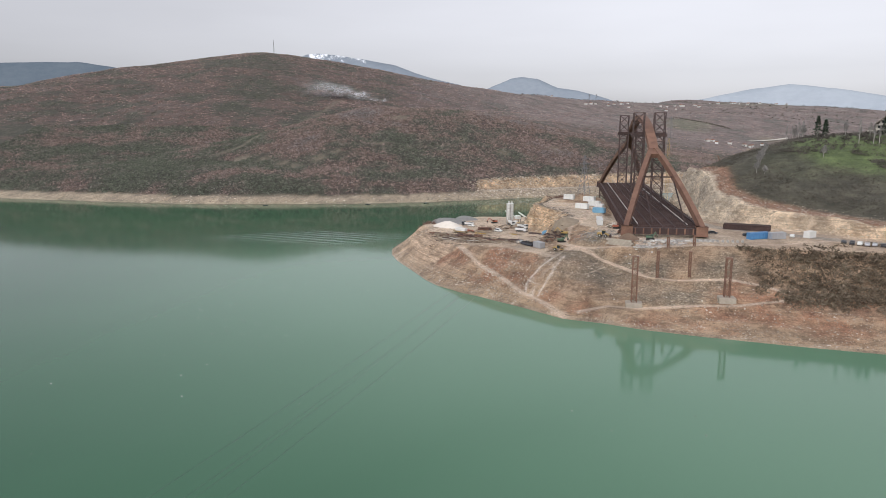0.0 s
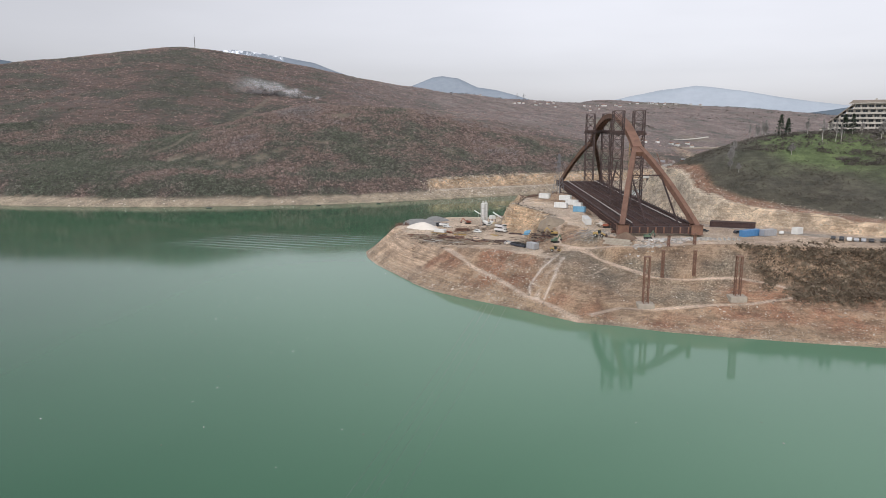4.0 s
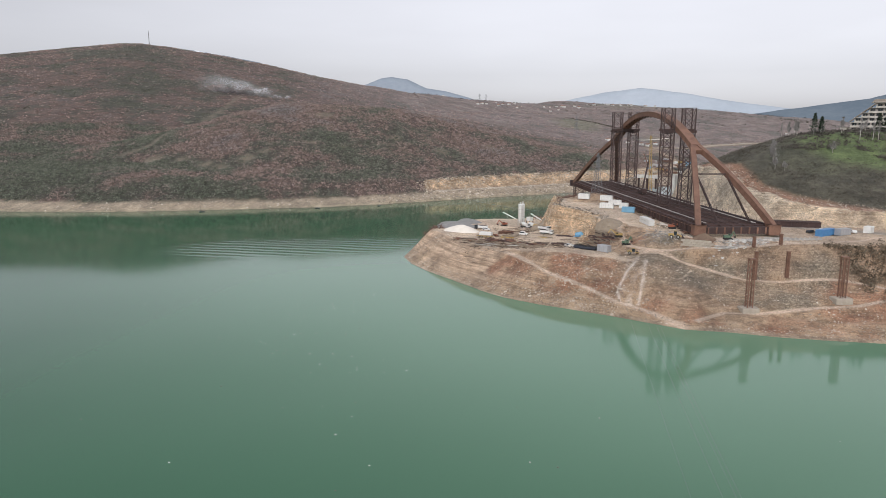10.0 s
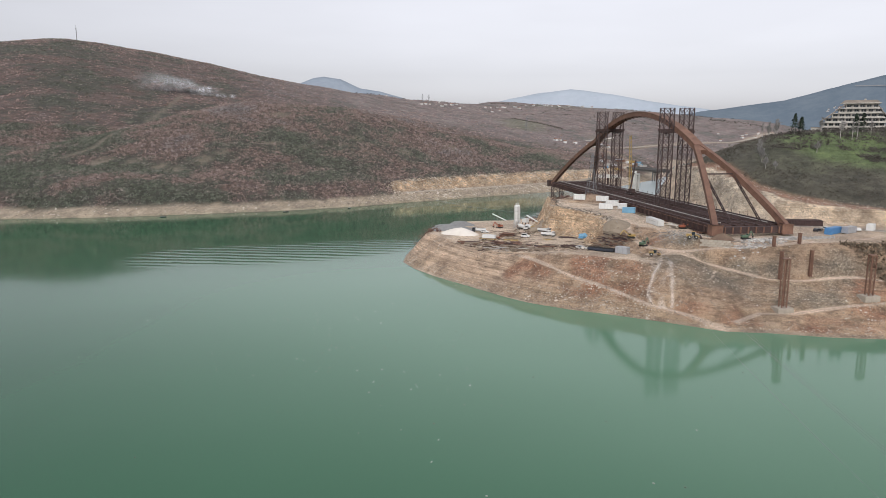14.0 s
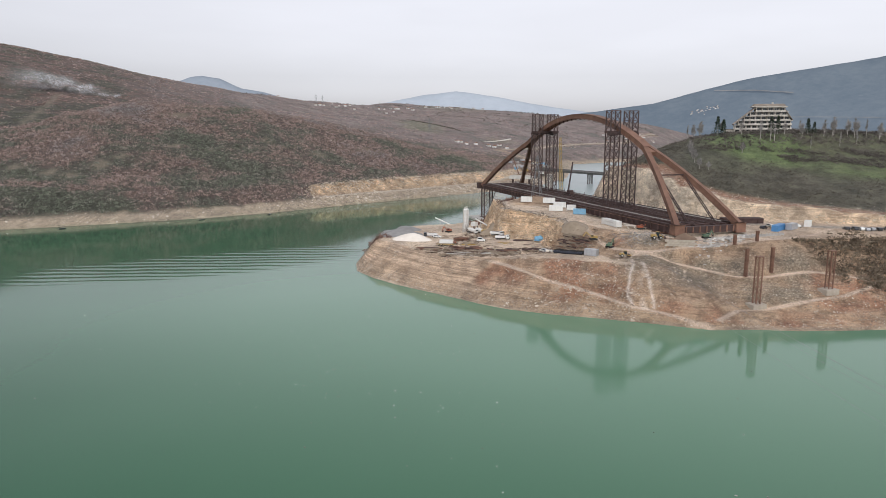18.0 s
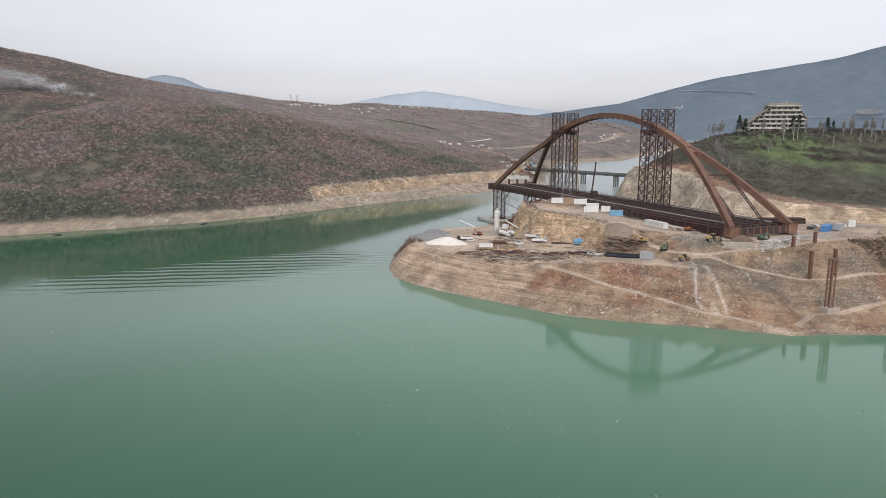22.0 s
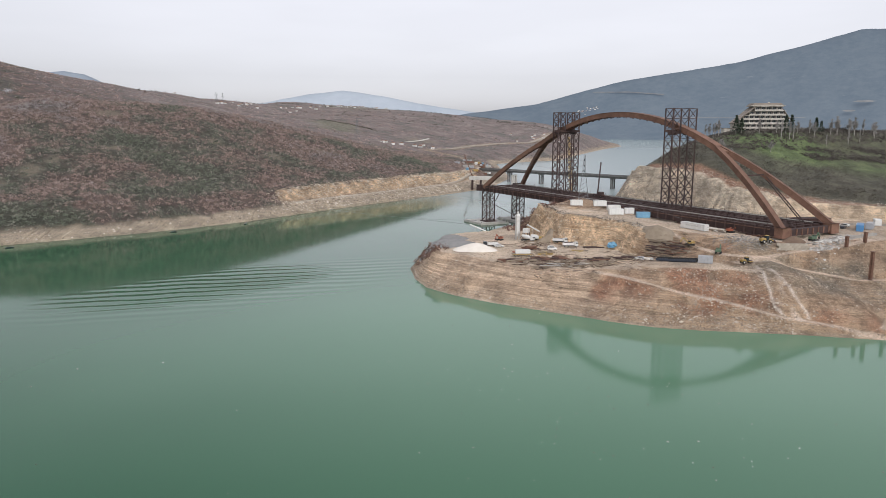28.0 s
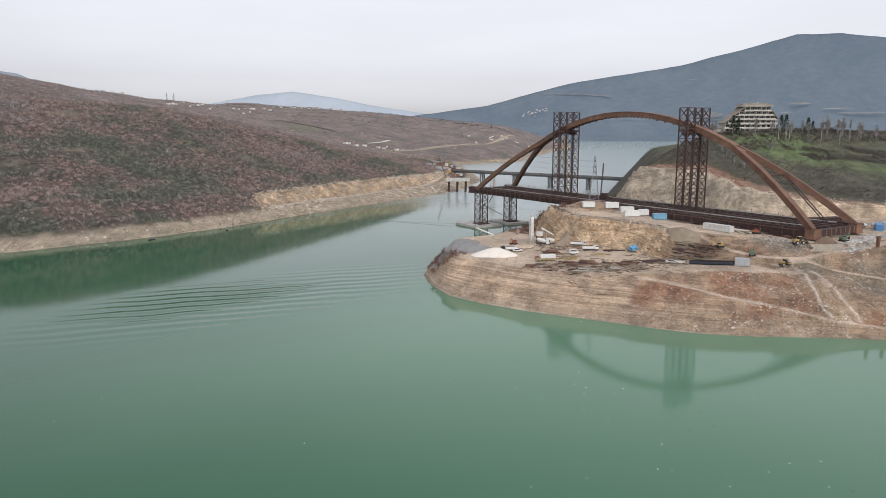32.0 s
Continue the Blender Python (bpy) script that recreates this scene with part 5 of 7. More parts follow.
hx, hy = sample(26000, 140, 300, 250, 350, hedge_rows)
scatter("meadow_hedges", hx, hy, rs.uniform(0.5, 1.2, len(hx)), TWIG_FORMS, HEDGE, "dark hedges and bramble rows in the meadow", "hedge", 37, (0.7, 1.2))
hx, hy = sample(7000, -28, 75, 300, 400, lambda x, y: np.clip(0.8 * np.exp(-((x + 9) ** 2 + (y - 361) ** 2) / 22) + 0.7 * np.exp(-((x + 3) ** 2 + (y - 372) ** 2) / 18) + 0.9 * np.exp(-((x - 62) ** 2 / 60 + (y - 374) ** 2 / 120)), 0, 1))
scatter("spit_bushes", hx, hy, rs.uniform(0.9, 2.3, len(hx)), TWIG_FORMS, cover_material("reddish_bare_bush", ((0.35, (0.11, 0.06, 0.048)), (0.6, (0.2, 0.125, 0.1))), 8), "reddish bare bushes at the spit's rim", "bushes", 38, (0.8, 1.3))
hx, hy = sample(26000, 150, 380, 230, 450, lambda x, y: step(49.6, 51.4, ground_height(x, y) + 3 * fbm(x, y, 26, 3, 337)) * step(185, 150, inside_distance(x, y, CUT_FOOT)) * 0.5)
scatter("hilltop_hedge", hx, hy, rs.uniform(0.7, 1.8, len(hx)), TWIG_FORMS, HEDGE, "dark tangled hedge along the hilltop", "hedge", 40, (0.8, 1.4))


# ---- broken ledges on the rock faces ----
def slab_form(seed):
    """A rough block split along its bedding."""
    r = np.random.RandomState(seed)
    v = np.array([(x, y, z) for z in (0, 1) for x, y in ((-1, -0.6), (1, -0.6), (1, 0.6), (-1, 0.6))], float)
    v[:, :2] *= r.uniform(0.7, 1.1, (8, 2))
    v[:, 2] = (v[:, 2] - 0.5) * 0.8 + r.uniform(-0.12, 0.12, 8)
    f = [(0, 2, 1), (0, 3, 2), (4, 5, 6), (4, 6, 7), (0, 1, 5), (0, 5, 4), (1, 2, 6), (1, 6, 5), (2, 3, 7), (2, 7, 6), (3, 0, 4), (3, 4, 7)]
    return v, np.array(f)


SLAB_FORMS = [slab_form(k) for k in range(60, 68)]
LEDGE = cover_material("bedded_tan_rock", ((0.3, (0.24, 0.165, 0.105)), (0.45, (0.44, 0.335, 0.23)), (0.55, (0.6, 0.49, 0.365)), (0.7, (0.72, 0.62, 0.49))), 9)
PALE_LEDGE = cover_material("bedded_pale_rock", ((0.3, (0.34, 0.26, 0.185)), (0.45, (0.5, 0.42, 0.32)), (0.55, (0.62, 0.54, 0.43)), (0.7, (0.72, 0.64, 0.52))), 11)


def crag_spots(x, y):
    d = inside_distance(x, y, YARD_FOOT)
    return step(-0.5, 1, d) * step(11, 8, d) * step(296, 304, y) * step(80, 70, x)


def cut_spots(x, y):
    d, high = inside_distance(x, y, CUT_FOOT), np.interp(y, [150, 210, 250, 278, 300, 335, 365, 400], [2, 2.5, 4.5, 7, 11.5, 19, 18, 7])
    return step(-0.5, 1, d) * step(0.5 * high + 5, 0.5 * high + 2, d)


hx, hy = sample(26000, 34, 82, 294, 402, crag_spots)
scatter("rock_ledges", hx[:700], hy[:700], rs.uniform(0.2, 0.6, 700)[:len(hx)], SLAB_FORMS, LEDGE, "broken tan rock ledges on the yard's cliff", "rock", 41, (0.5, 1.1), 0.0)
hx, hy = sample(40000, 110, 330, 160, 410, cut_spots)
scatter("cut_ledges", hx[:1500], hy[:1500], rs.uniform(0.2, 0.6, 1500)[:len(hx)], SLAB_FORMS, PALE_LEDGE, "broken pale rock ledges on the road cut", "rock", 42, (0.4, 0.8), 0.0)
hx, hy = sample(30000, 20, 310, 570, 720, lambda x, y: step(19, 22, inside_distance(x, y, WEST_BANK)) * step(33, 29, inside_distance(x, y, WEST_BANK)))
scatter("quarry_ledges", hx[:900], hy[:900], rs.uniform(0.3, 0.9, 900)[:len(hx)], SLAB_FORMS, PALE_LEDGE, "broken rock ledges on the far quarry face", "rock", 43, (0.5, 0.9), 0.0)
hx, hy = sample(5200, -8, 62, 276, 350, lambda x, y: sum(np.exp(-((x - a) ** 2 + (y - b) ** 2) / (r * r)) for a, b, r in ((46, 286, 9), (17, 298, 9), (5, 304, 9), (13, 314, 8), (30, 290, 7), (22, 330, 6), (38, 300, 7), (0, 318, 6), (30, 340, 9))) * 0.45)
PLANKS = [(v * (1.9, 0.16, 0.22), f) for v, f in SLAB_FORMS]
scatter("yard_litter", hx, hy, rs.uniform(0.4, 1.1, len(hx)), PLANKS, cover_material("mixed_litter", ((0.3, (0.06, 0.042, 0.034)), (0.45, (0.16, 0.115, 0.085)), (0.55, (0.32, 0.26, 0.2)), (0.68, (0.55, 0.5, 0.44))), 2.5), "scattered offcuts, planks and bars on the yard", "litter", 44, (0.6, 1.4), -0.3)
hx, hy = sample(2400, -6, 140, 236, 350, lambda x, y: step(9.2, 9.8, ground_height(x, y)) * (inside_distance(x, y, CUT_FOOT) < -2) * 0.5)
scatter("site_rubble", hx, hy, rs.uniform(0.12, 0.4, len(hx)), STONE_FORMS, cover_material("site_rubble_tone", ((0.3, (0.09, 0.075, 0.06)), (0.5, (0.26, 0.22, 0.175)), (0.7, (0.55, 0.5, 0.44))), 2.0), "small stones and lumps on the works ground", "rubble", 45)

hx, hy = sample(5000, 40, 82, 296, 392, lambda x, y: step(8, 10, inside_distance(x, y, YARD_FOOT)) * step(15, 12, inside_distance(x, y, YARD_FOOT) + 4 * fbm(x, y, 9, 3, 351)) * step(300, 308, y) * 0.5)
scatter("cliff_rim_growth", hx, hy, rs.uniform(0.3, 0.75, len(hx)), TWIG_FORMS, HEDGE, "dead grass and low scrub along the cliff's rim", "scrub", 51, (0.5, 1.0))
hx, hy = sample(9000, 180, 1250, 1400, 2100, lambda x, y: step(30, 8, np.minimum(line_info(x, y, MAIN_RIDGE)[0], line_info(x, y, EAST_RIDGE)[0])) * step(-0.05, 0.15, fbm(x, y, 90, 3, 341)) * 0.8 + 0.05 * step(400, 700, x))
scatter("ridge_wood", hx, hy, rs.uniform(2.0, 4.2, len(hx)), TWIG_FORMS, HEDGE, "dark bare trees along the far ridge", "trees", 46, (0.8, 1.3))
hx, hy = sample(6000, 440, 560, 1250, 1390, lambda x, y: step(7, 3, line_info(x, y, [(u, v, 0) for u, v in FIELD_HEDGE])[0]))
scatter("field_hedge", hx, hy, rs.uniform(0.9, 1.7, len(hx)), TWIG_FORMS, THICKET, "dark hedge along a far field", "hedge", 47, (0.8, 1.2))


# ---- the haul road on the far bank, laid over the ground ----
def ribbon(name, line, wide, mat, label, lift=0.35, step_m=6.0):
    pts = []
    for (ax, ay), (bx, by) in zip(line, line[1:]):
        n = max(1, int(math.hypot(bx - ax, by - ay) / step_m))
        pts += [Vector((ax + (bx - ax) * k / n, ay + (by - ay) * k / n, 0)) for k in range(n)]
    pts.append(Vector((*line[-1], 0)))
    for _ in range(6):
        pts = [pts[0]] + [(a + b * 2 + c) / 4 for a, b, c in zip(pts, pts[1:], pts[2:])] + [pts[-1]]
    bm = bmesh.new()
    rows = []
    for k, p in enumerate(pts):
        d = (pts[min(k + 1, len(pts) - 1)] - pts[max(k - 1, 0)]).normalized()
        s = Vector((d.y, -d.x, 0))
        near = [pts[min(max(k + j, 0), len(pts) - 1)] for j in (-3, -2, -1, 0, 1, 2, 3)]
        z = max(on_ground(p.x, p.y) - 0.1, sum(on_ground(n.x, n.y) for n in near) / 7) + lift
        w = wide
        rows.append([bm.verts.new((p.x + s.x * w * q, p.y + s.y * w * q, z - drop)) for q, drop in ((-0.62, 1.2), (-0.5, 0), (0.5, 0), (0.62, 1.2))])
    for a, b in zip(rows, rows[1:]):
        for j in range(3):
            bm.faces.new([a[j], a[j + 1], b[j + 1], b[j]])
    return tagged(part(name, bm, mat), label, "road", kind="structure")


ROAD_DUST = mottled("pale_road_dust", (0.3, 0.255, 0.2), (0.46, 0.4, 0.33), 5.0, 0.95, 0.0, 0.5, 0.05)
SAND_ROAD = mottled("white_road_sand", (0.5, 0.46, 0.4), (0.7, 0.66, 0.6), 5.0, 0.95, 0.0, 0.5, 0.05)
ribbon("road_1", HAUL[:7], 3.4, ROAD_DUST, "pale dirt haul road along the far bank")
ribbon("road_5", [(505, 1140), (545, 1160), (583, 1184), (600, 1200)], 5, SAND_ROAD, "white sandy ramp in the far earthworks", 1.2, 12)
ribbon("road_2", HAUL[7:], 9, ROAD_DUST, "pale road crossing the far slopes", 1.0, 20)

# ---- vehicles and machines ----
def wheels(parent, spots, r, wide):
    first = None
    for x, y in spots:
        m = Matrix.Translation((x, y, r))
        if first is None:
            bm = bmesh.new()
            tube(bm, (0, -wide / 2, 0), (0, wide / 2, 0), r, r, 14)
            bmesh.ops.bevel(bm, geom=[e for e in bm.edges if len(e.link_faces) == 2 and max(len(f.verts) for f in e.link_faces) > 4], offset=r * 0.15, segments=1, affect="EDGES")
            first = part("wheel", bm, BLACK_RUBBER, parent)
            first.matrix_local = m
            w = first
        else:
            w = twin(first, m, parent)
        hub = bmesh.new()
        tube(hub, (0, -wide / 2 - 0.02, 0), (0, wide / 2 + 0.02, 0), r * 0.5, r * 0.5, 10)
        part("rim", hub, CONCRETE, w)


def profile(name, pts, wide, mat, parent, label="", soft=0.05):
    """A body cut from a side outline (x, z), as wide as given."""
    bm = bmesh.new()
    a = [bm.verts.new((x, -wide / 2, z)) for x, z in pts]
    b = [bm.verts.new((x, wide / 2, z)) for x, z in pts]
    n = len(pts)
    bm.faces.new(a)
    bm.faces.new(b[::-1])
    for k in range(n):
        bm.faces.new([a[(k + 1) % n], a[k], b[k], b[(k + 1) % n]])
    bmesh.ops.recalc_face_normals(bm, faces=bm.faces[:])
    if soft:
        bmesh.ops.bevel(bm, geom=bm.edges[:], offset=soft, segments=1, affect="EDGES")
    return part(name, bm, mat, parent, label)


def dump_truck(x, y, turn, cab=None, bed=None, label="white dump truck parked in the works yard", tilt=0):
    t = thing("dump_truck", label, "truck", "trucks")
    profile("cab", [(2.2, 0.9), (4.1, 0.9), (4.15, 1.9), (3.9, 3.0), (2.3, 3.05)], 2.4, cab or WHITE_PAINT, t)
    block("windscreen", (4.06, 0, 2.4), (0.14, 2.05, 0.75), GLASS_DARK, t)
    for s in (-1, 1):
        block("side_window", (3.3, s * 1.19, 2.45), (0.9, 0.06, 0.6), GLASS_DARK, t)
        block("mirror", (4.0, s * 1.4, 2.5), (0.1, 0.25, 0.45), BLACK_RUBBER, t)
    block("chassis", (-0.2, 0, 0.85), (7.8, 0.9, 0.35), BLACK_RUBBER, t)
    block("bumper", (4.15, 0, 0.7), (0.25, 2.4, 0.4), BLACK_RUBBER, t)
    profile("tipper_body", [(-4.2, 1.2), (1.9, 1.2), (1.95, 2.7), (-4.0, 2.6), (-4.35, 1.9)], 2.45, bed or WHITE_PAINT, t, "scuffed tipper body")
    block("load_floor", (-1.1, 0, 2.66), (5.4, 2.1, 0.06), RUST_DARK, t)
    for k in range(4):
        for s in (-1, 1):
            block("body_rib", (-3.3 + 1.5 * k, s * 1.26, 1.95), (0.12, 0.08, 1.3), bed or WHITE_PAINT, t)
    wheels(t, [(3.2, -1.0), (3.2, 1.0), (-1.6, -0.95), (-1.6, 0.95), (-3.0, -0.95), (-3.0, 0.95)], 0.52, 0.4)
    return put(t, x, y, turn, size=0.74)


def mixer_truck(x, y, turn, colour):
    t = thing("mixer_truck", "concrete mixer truck standing by the batching plant", "truck", "trucks")
    profile("cab", [(2.2, 0.9), (4.1, 0.9), (4.15, 1.9), (3.9, 3.0), (2.3, 3.05)], 2.4, colour, t)
    block("windscreen", (4.06, 0, 2.4), (0.14, 2.05, 0.75), GLASS_DARK, t)
    block("chassis", (-0.2, 0, 0.85), (7.8, 0.9, 0.35), BLACK_RUBBER, t)
    bm = bmesh.new()
    for a, b, r, q in (((1.8, 0, 2.0), (0.6, 0, 2.25), 0.5, 1.15), ((0.6, 0, 2.25), (-1.4, 0, 2.6), 1.15, 1.2), ((-1.4, 0, 2.6), (-3.6, 0, 3.1), 1.2, 0.5)):
        tube(bm, a, b, r, q, 14)
    part("drum", bm, WHITE_PAINT, t, "round white mixing drum")
    bar("chute", (-3.7, 0, 2.6), (-4.7, 0, 1.4), 0.4, 0.15, RUST_DARK, t)
    wheels(t, [(3.2, -1.0), (3.2, 1.0), (-1.6, -0.95), (-1.6, 0.95), (-3.0, -0.95), (-3.0, 0.95)], 0.52, 0.4)
    return put(t, x, y, turn, size=0.74)


def car(x, y, turn, paint, label="small parked car", tall=1.0, z=None):
    t = thing("car", label, "car", "parked cars")
    h = tall
    profile("body", [(-2.1, 0.35), (2.1, 0.35), (2.15, 0.75 * h), (1.2, 0.9 * h), (0.6, 1.42 * h), (-1.5, 1.45 * h), (-2.1, 0.95 * h)], 1.7, paint, t, soft=0.08)
    profile("window_band", [(1.05, 0.93 * h), (0.55, 1.34 * h), (-1.45, 1.37 * h), (-1.9, 0.97 * h)], 1.74, GLASS_DARK, t, soft=0.0)
    block("bumper", (2.12, 0, 0.5), (0.12, 1.6, 0.25), BLACK_RUBBER, t)
    wheels(t, [(1.3, -0.78), (1.3, 0.78), (-1.3, -0.78), (-1.3, 0.78)], 0.32, 0.2)
    return put(t, x, y, turn, z=z, size=0.88)


def excavator(x, y, turn, paint, label, reach=1.0):
    t = thing("excavator", label, "excavator", "diggers")
    for s in (-1, 1):
        profile("crawler", [(-2.0, 0.1), (1.9, 0.05), (2.3, 0.5), (1.9, 0.95), (-2.0, 0.95), (-2.4, 0.5)], 0.6, BLACK_RUBBER, t).matrix_local = Matrix.Translation((0, s * 1.2, 0))
    block("house", (-0.7, 0, 1.75), (3.4, 2.5, 1.2), paint, t, soft=0.12)
    profile("cab", [(0.2, 1.2), (1.6, 1.2), (1.65, 2.1), (1.2, 3.0), (0.2, 3.0)], 1.0, paint, t).matrix_local = Matrix.Translation((0, 0.75, 0))
    block("cab_glass", (1.0, 0.75, 2.45), (1.15, 1.06, 0.7), GLASS_DARK, t)
    bar("boom", (1.2, -0.3, 1.9), (4.4 * reach, -0.3, 4.6), 0.45, 0.6, paint, t)
    bar("stick", (4.3 * reach, -0.3, 4.7), (6.2 * reach, -0.3, 2.0), 0.35, 0.45, paint, t)
    profile("bucket", [(5.6 * reach, 2.0), (6.5 * reach, 2.0), (6.3 * reach, 0.9), (5.5 * reach, 1.1)], 1.1, RUST_DARK, t)
    pipe("ram", (2.0, -0.3, 1.6), (3.6 * reach, -0.3, 3.6), 0.1, 0.1, CONCRETE, t, n=8)
    return put(t, x, y, turn, size=0.66)


def wheel_loader(x, y, turn):
    t = thing("wheel_loader", "yellow wheel loader by the concrete block wall", "loader")
    block("engine_hood", (-1.6, 0, 1.7), (2.6, 1.8, 1.2), YELLOW_PAINT, t, soft=0.15)
    block("cab", (0.2, 0, 2.5), (1.4, 1.6, 1.7), GLASS_DARK, t, soft=0.08)
    block("cab_roof", (0.2, 0, 3.42), (1.6, 1.8, 0.18), YELLOW_PAINT, t, soft=0.05)
    for s in (-1, 1):
        bar("lift_arm", (0.9, s * 0.7, 2.0), (3.3, s * 0.7, 0.9), 0.22, 0.45, YELLOW_PAINT, t)
    profile("bucket", [(3.2, 0.25), (4.4, 0.2), (3.9, 0.6), (3.6, 1.5), (3.1, 1.3)], 2.7, RUST_DARK, t)
    wheels(t, [(1.5, -1.05), (1.5, 1.05), (-1.5, -1.05), (-1.5, 1.05)], 0.8, 0.6)
    return put(t, x, y, turn, size=0.78)


def road_roller(x, y, turn):
    t = thing("road_roller", "yellow road roller parked at the bank's edge", "roller")
    pipe("drum", (2.0, -1.05, 0.75), (2.0, 1.05, 0.75), 0.75, 0.75, RUST_DARK, t, n=18)
    block("drum_yoke", (2.0, 0, 1.0), (1.9, 2.5, 0.4), YELLOW_PAINT, t, soft=0.05)
    block("engine_hood", (-1.4, 0, 1.5), (2.2, 1.7, 1.0), YELLOW_PAINT, t, soft=0.15)
    block("cab", (0.2, 0, 2.1), (1.3, 1.6, 1.5), GLASS_DARK, t, soft=0.06)
    block("cab_roof", (0.2, 0, 2.95), (1.6, 1.8, 0.16), YELLOW_PAINT, t)
    wheels(t, [(-1.5, -0.95), (-1.5, 0.95)], 0.75, 0.5)
    return put(t, x, y, turn, size=0.74)


GREEN_PAINT = mottled("green_machine_paint", (0.06, 0.1, 0.065), (0.13, 0.19, 0.12), 1.0, 0.5, 0.0, 0.5, 0.0)
DARK_PAINT = mottled("dark_car_paint", (0.02, 0.022, 0.026), (0.05, 0.052, 0.06), 1.0, 0.3, 0.0, 0.5, 0.0)
SILVER_PAINT = mottled("silver_car_paint", (0.34, 0.35, 0.37), (0.5, 0.51, 0.53), 1.0, 0.35, 0.3, 0.5, 0.0)
BLUE_CAB = mottled("strong_blue_paint", (0.05, 0.16, 0.34), (0.1, 0.27, 0.5), 1.0, 0.45, 0.0, 0.5, 0.0)

dump_truck(39.6, 334.6, -55)
dump_truck(38.2, 327.6, -40)
dump_truck(12.8, 348.2, 150, DARK_PAINT, WHITE_PAINT, "dump truck with a dark cab beside the sand heap")
mixer_truck(35.2, 349.6, -70, WHITE_PAINT)
mixer_truck(38.0, 347.0, -75, YELLOW_PAINT)
car(14.6, 345.0, -35, WHITE_PAINT, "white pickup car beside the sand heap")
car(27, 327.2, -35, WHITE_PAINT, "white van parked in the yard", 1.35)
car(33.4, 289.8, 100, SILVER_PAINT, "silver car by the drum row")
for (cx, cy), paint, tall in zip(((143.0, 239.3), (144.6, 237.0), (146.5, 235.6), (148.5, 234.6), (150.6, 233.7), (152.7, 232.4), (156.4, 231.2), (158.6, 229.8), (161.5, 227.6), (164.6, 226.0)),
                                 (DARK_PAINT, DARK_PAINT, WHITE_PAINT, SILVER_PAINT, SILVER_PAINT, DARK_PAINT, DARK_PAINT, WHITE_PAINT, SILVER_PAINT, DARK_PAINT), (1, 1.2, 1.1, 1, 1, 1.05, 1.2, 1.1, 1, 1)):
    car(cx, cy, 55, paint, "car parked in the row beside the road", tall)
for cx, cy, a, paint in ((116, 256, 10, DARK_PAINT), (122, 258, 80, WHITE_PAINT), (127, 255, 20, SILVER_PAINT), (131, 252, 60, WHITE_PAINT), (105, 262, 0, DARK_PAINT)):
    car(cx, cy, a, paint, "car parked on the works site")
excavator(27.3, 358.5, 200, ORANGE_PAINT, "orange crawler excavator near the silos")
excavator(50.6, 281, 160, YELLOW_PAINT, "yellow crawler excavator on the scrap heap")
excavator(47.3, 267.6, 20, GREEN_PAINT, "green crawler excavator on the haul road", 0.7)
excavator(71.5, 277.5, -20, ORANGE_PAINT, "orange red excavator beside the deck", 1.3)
excavator(77, 249.5, -20, GREEN_PAINT, "green crawler excavator under the end girder", 0.6)
wheel_loader(61.6, 258.5, -30)
road_roller(43.9, 255.6, -25)


# ---- containers and cabins ----
def container(x, y, turn, long, mat, label, name="shipping_container"):
    t = thing(name, label, "container", "site containers")
    block("shell", (0, 0, 1.32), (long, 2.42, 2.4), mat, t, soft=0.04)
    rib_n = int(long / 0.6)
    first = None
    for k in range(rib_n):
        for s in (-1, 1):
            m = Matrix.Translation((-long / 2 + (k + 0.5) * long / rib_n, s * 1.225, 1.32))
            if first is None:
                first = block("side_rib", (0, 0, 0), (0.22, 0.05, 2.2), mat, t)
                first.matrix_local = m
            else:
                twin(first, m, t)
    for s in (-1, 1):
        block("door_leaf", (long / 2 + 0.02, s * 0.58, 1.32), (0.06, 1.1, 2.2), mat, t)
        pipe("lock_rod", (long / 2 + 0.08, s * 0.3, 0.3), (long / 2 + 0.08, s * 0.3, 2.3), 0.03, 0.03, CONCRETE, t, n=6)
        for e in (-1, 1):
            block("corner_casting", (e * (long / 2 - 0.08), s * 1.14, 0.1), (0.2, 0.2, 0.2), mat, t)
    return put(t, x, y, turn)


long_box = container(67.4, 290.2, 79, 12.2, WHITE_PAINT, "long white shipping container with a grey stencil on its side")
for k in range(8):
    block("stencil_bar", (-2.8 + 0.8 * k, 1.262, 1.6), (0.42, 0.012, 0.3), CONCRETE, long_box, "row of unreadable grey marks")
container(65, 349, -38, 5.4, WHITE_PAINT, "white site container at the cliff's edge")
container(74.0, 343, -38, 5.8, WHITE_PAINT, "white site container by the deck")
container(75.2, 336, -38, 5.8, WHITE_PAINT, "white site container by the deck")
container(75.8, 328.0, -38, 4.0, WHITE_PAINT, "small white site cabin by the deck")
container(67.5, 328.5, -38, 6.1, WHITE_PAINT, "white site container standing apart")
container(73.6, 319, -38, 5.6, BLUE_PAINT, "light blue site container by the deck")
container(117.5, 250.5, 20, 9.0, BLUE_CAB, "bright blue site container near the road")
container(124, 249.5, 15, 6.1, SILVER_PAINT, "grey site container near the road")
container(137.5, 252, 30, 4.2, WHITE_PAINT, "white guard cabin beside the road")

container(38.2, 266.8, -62, 4.6, SILVER_PAINT, "grey steel box at the end of the pipe row", "steel_box")

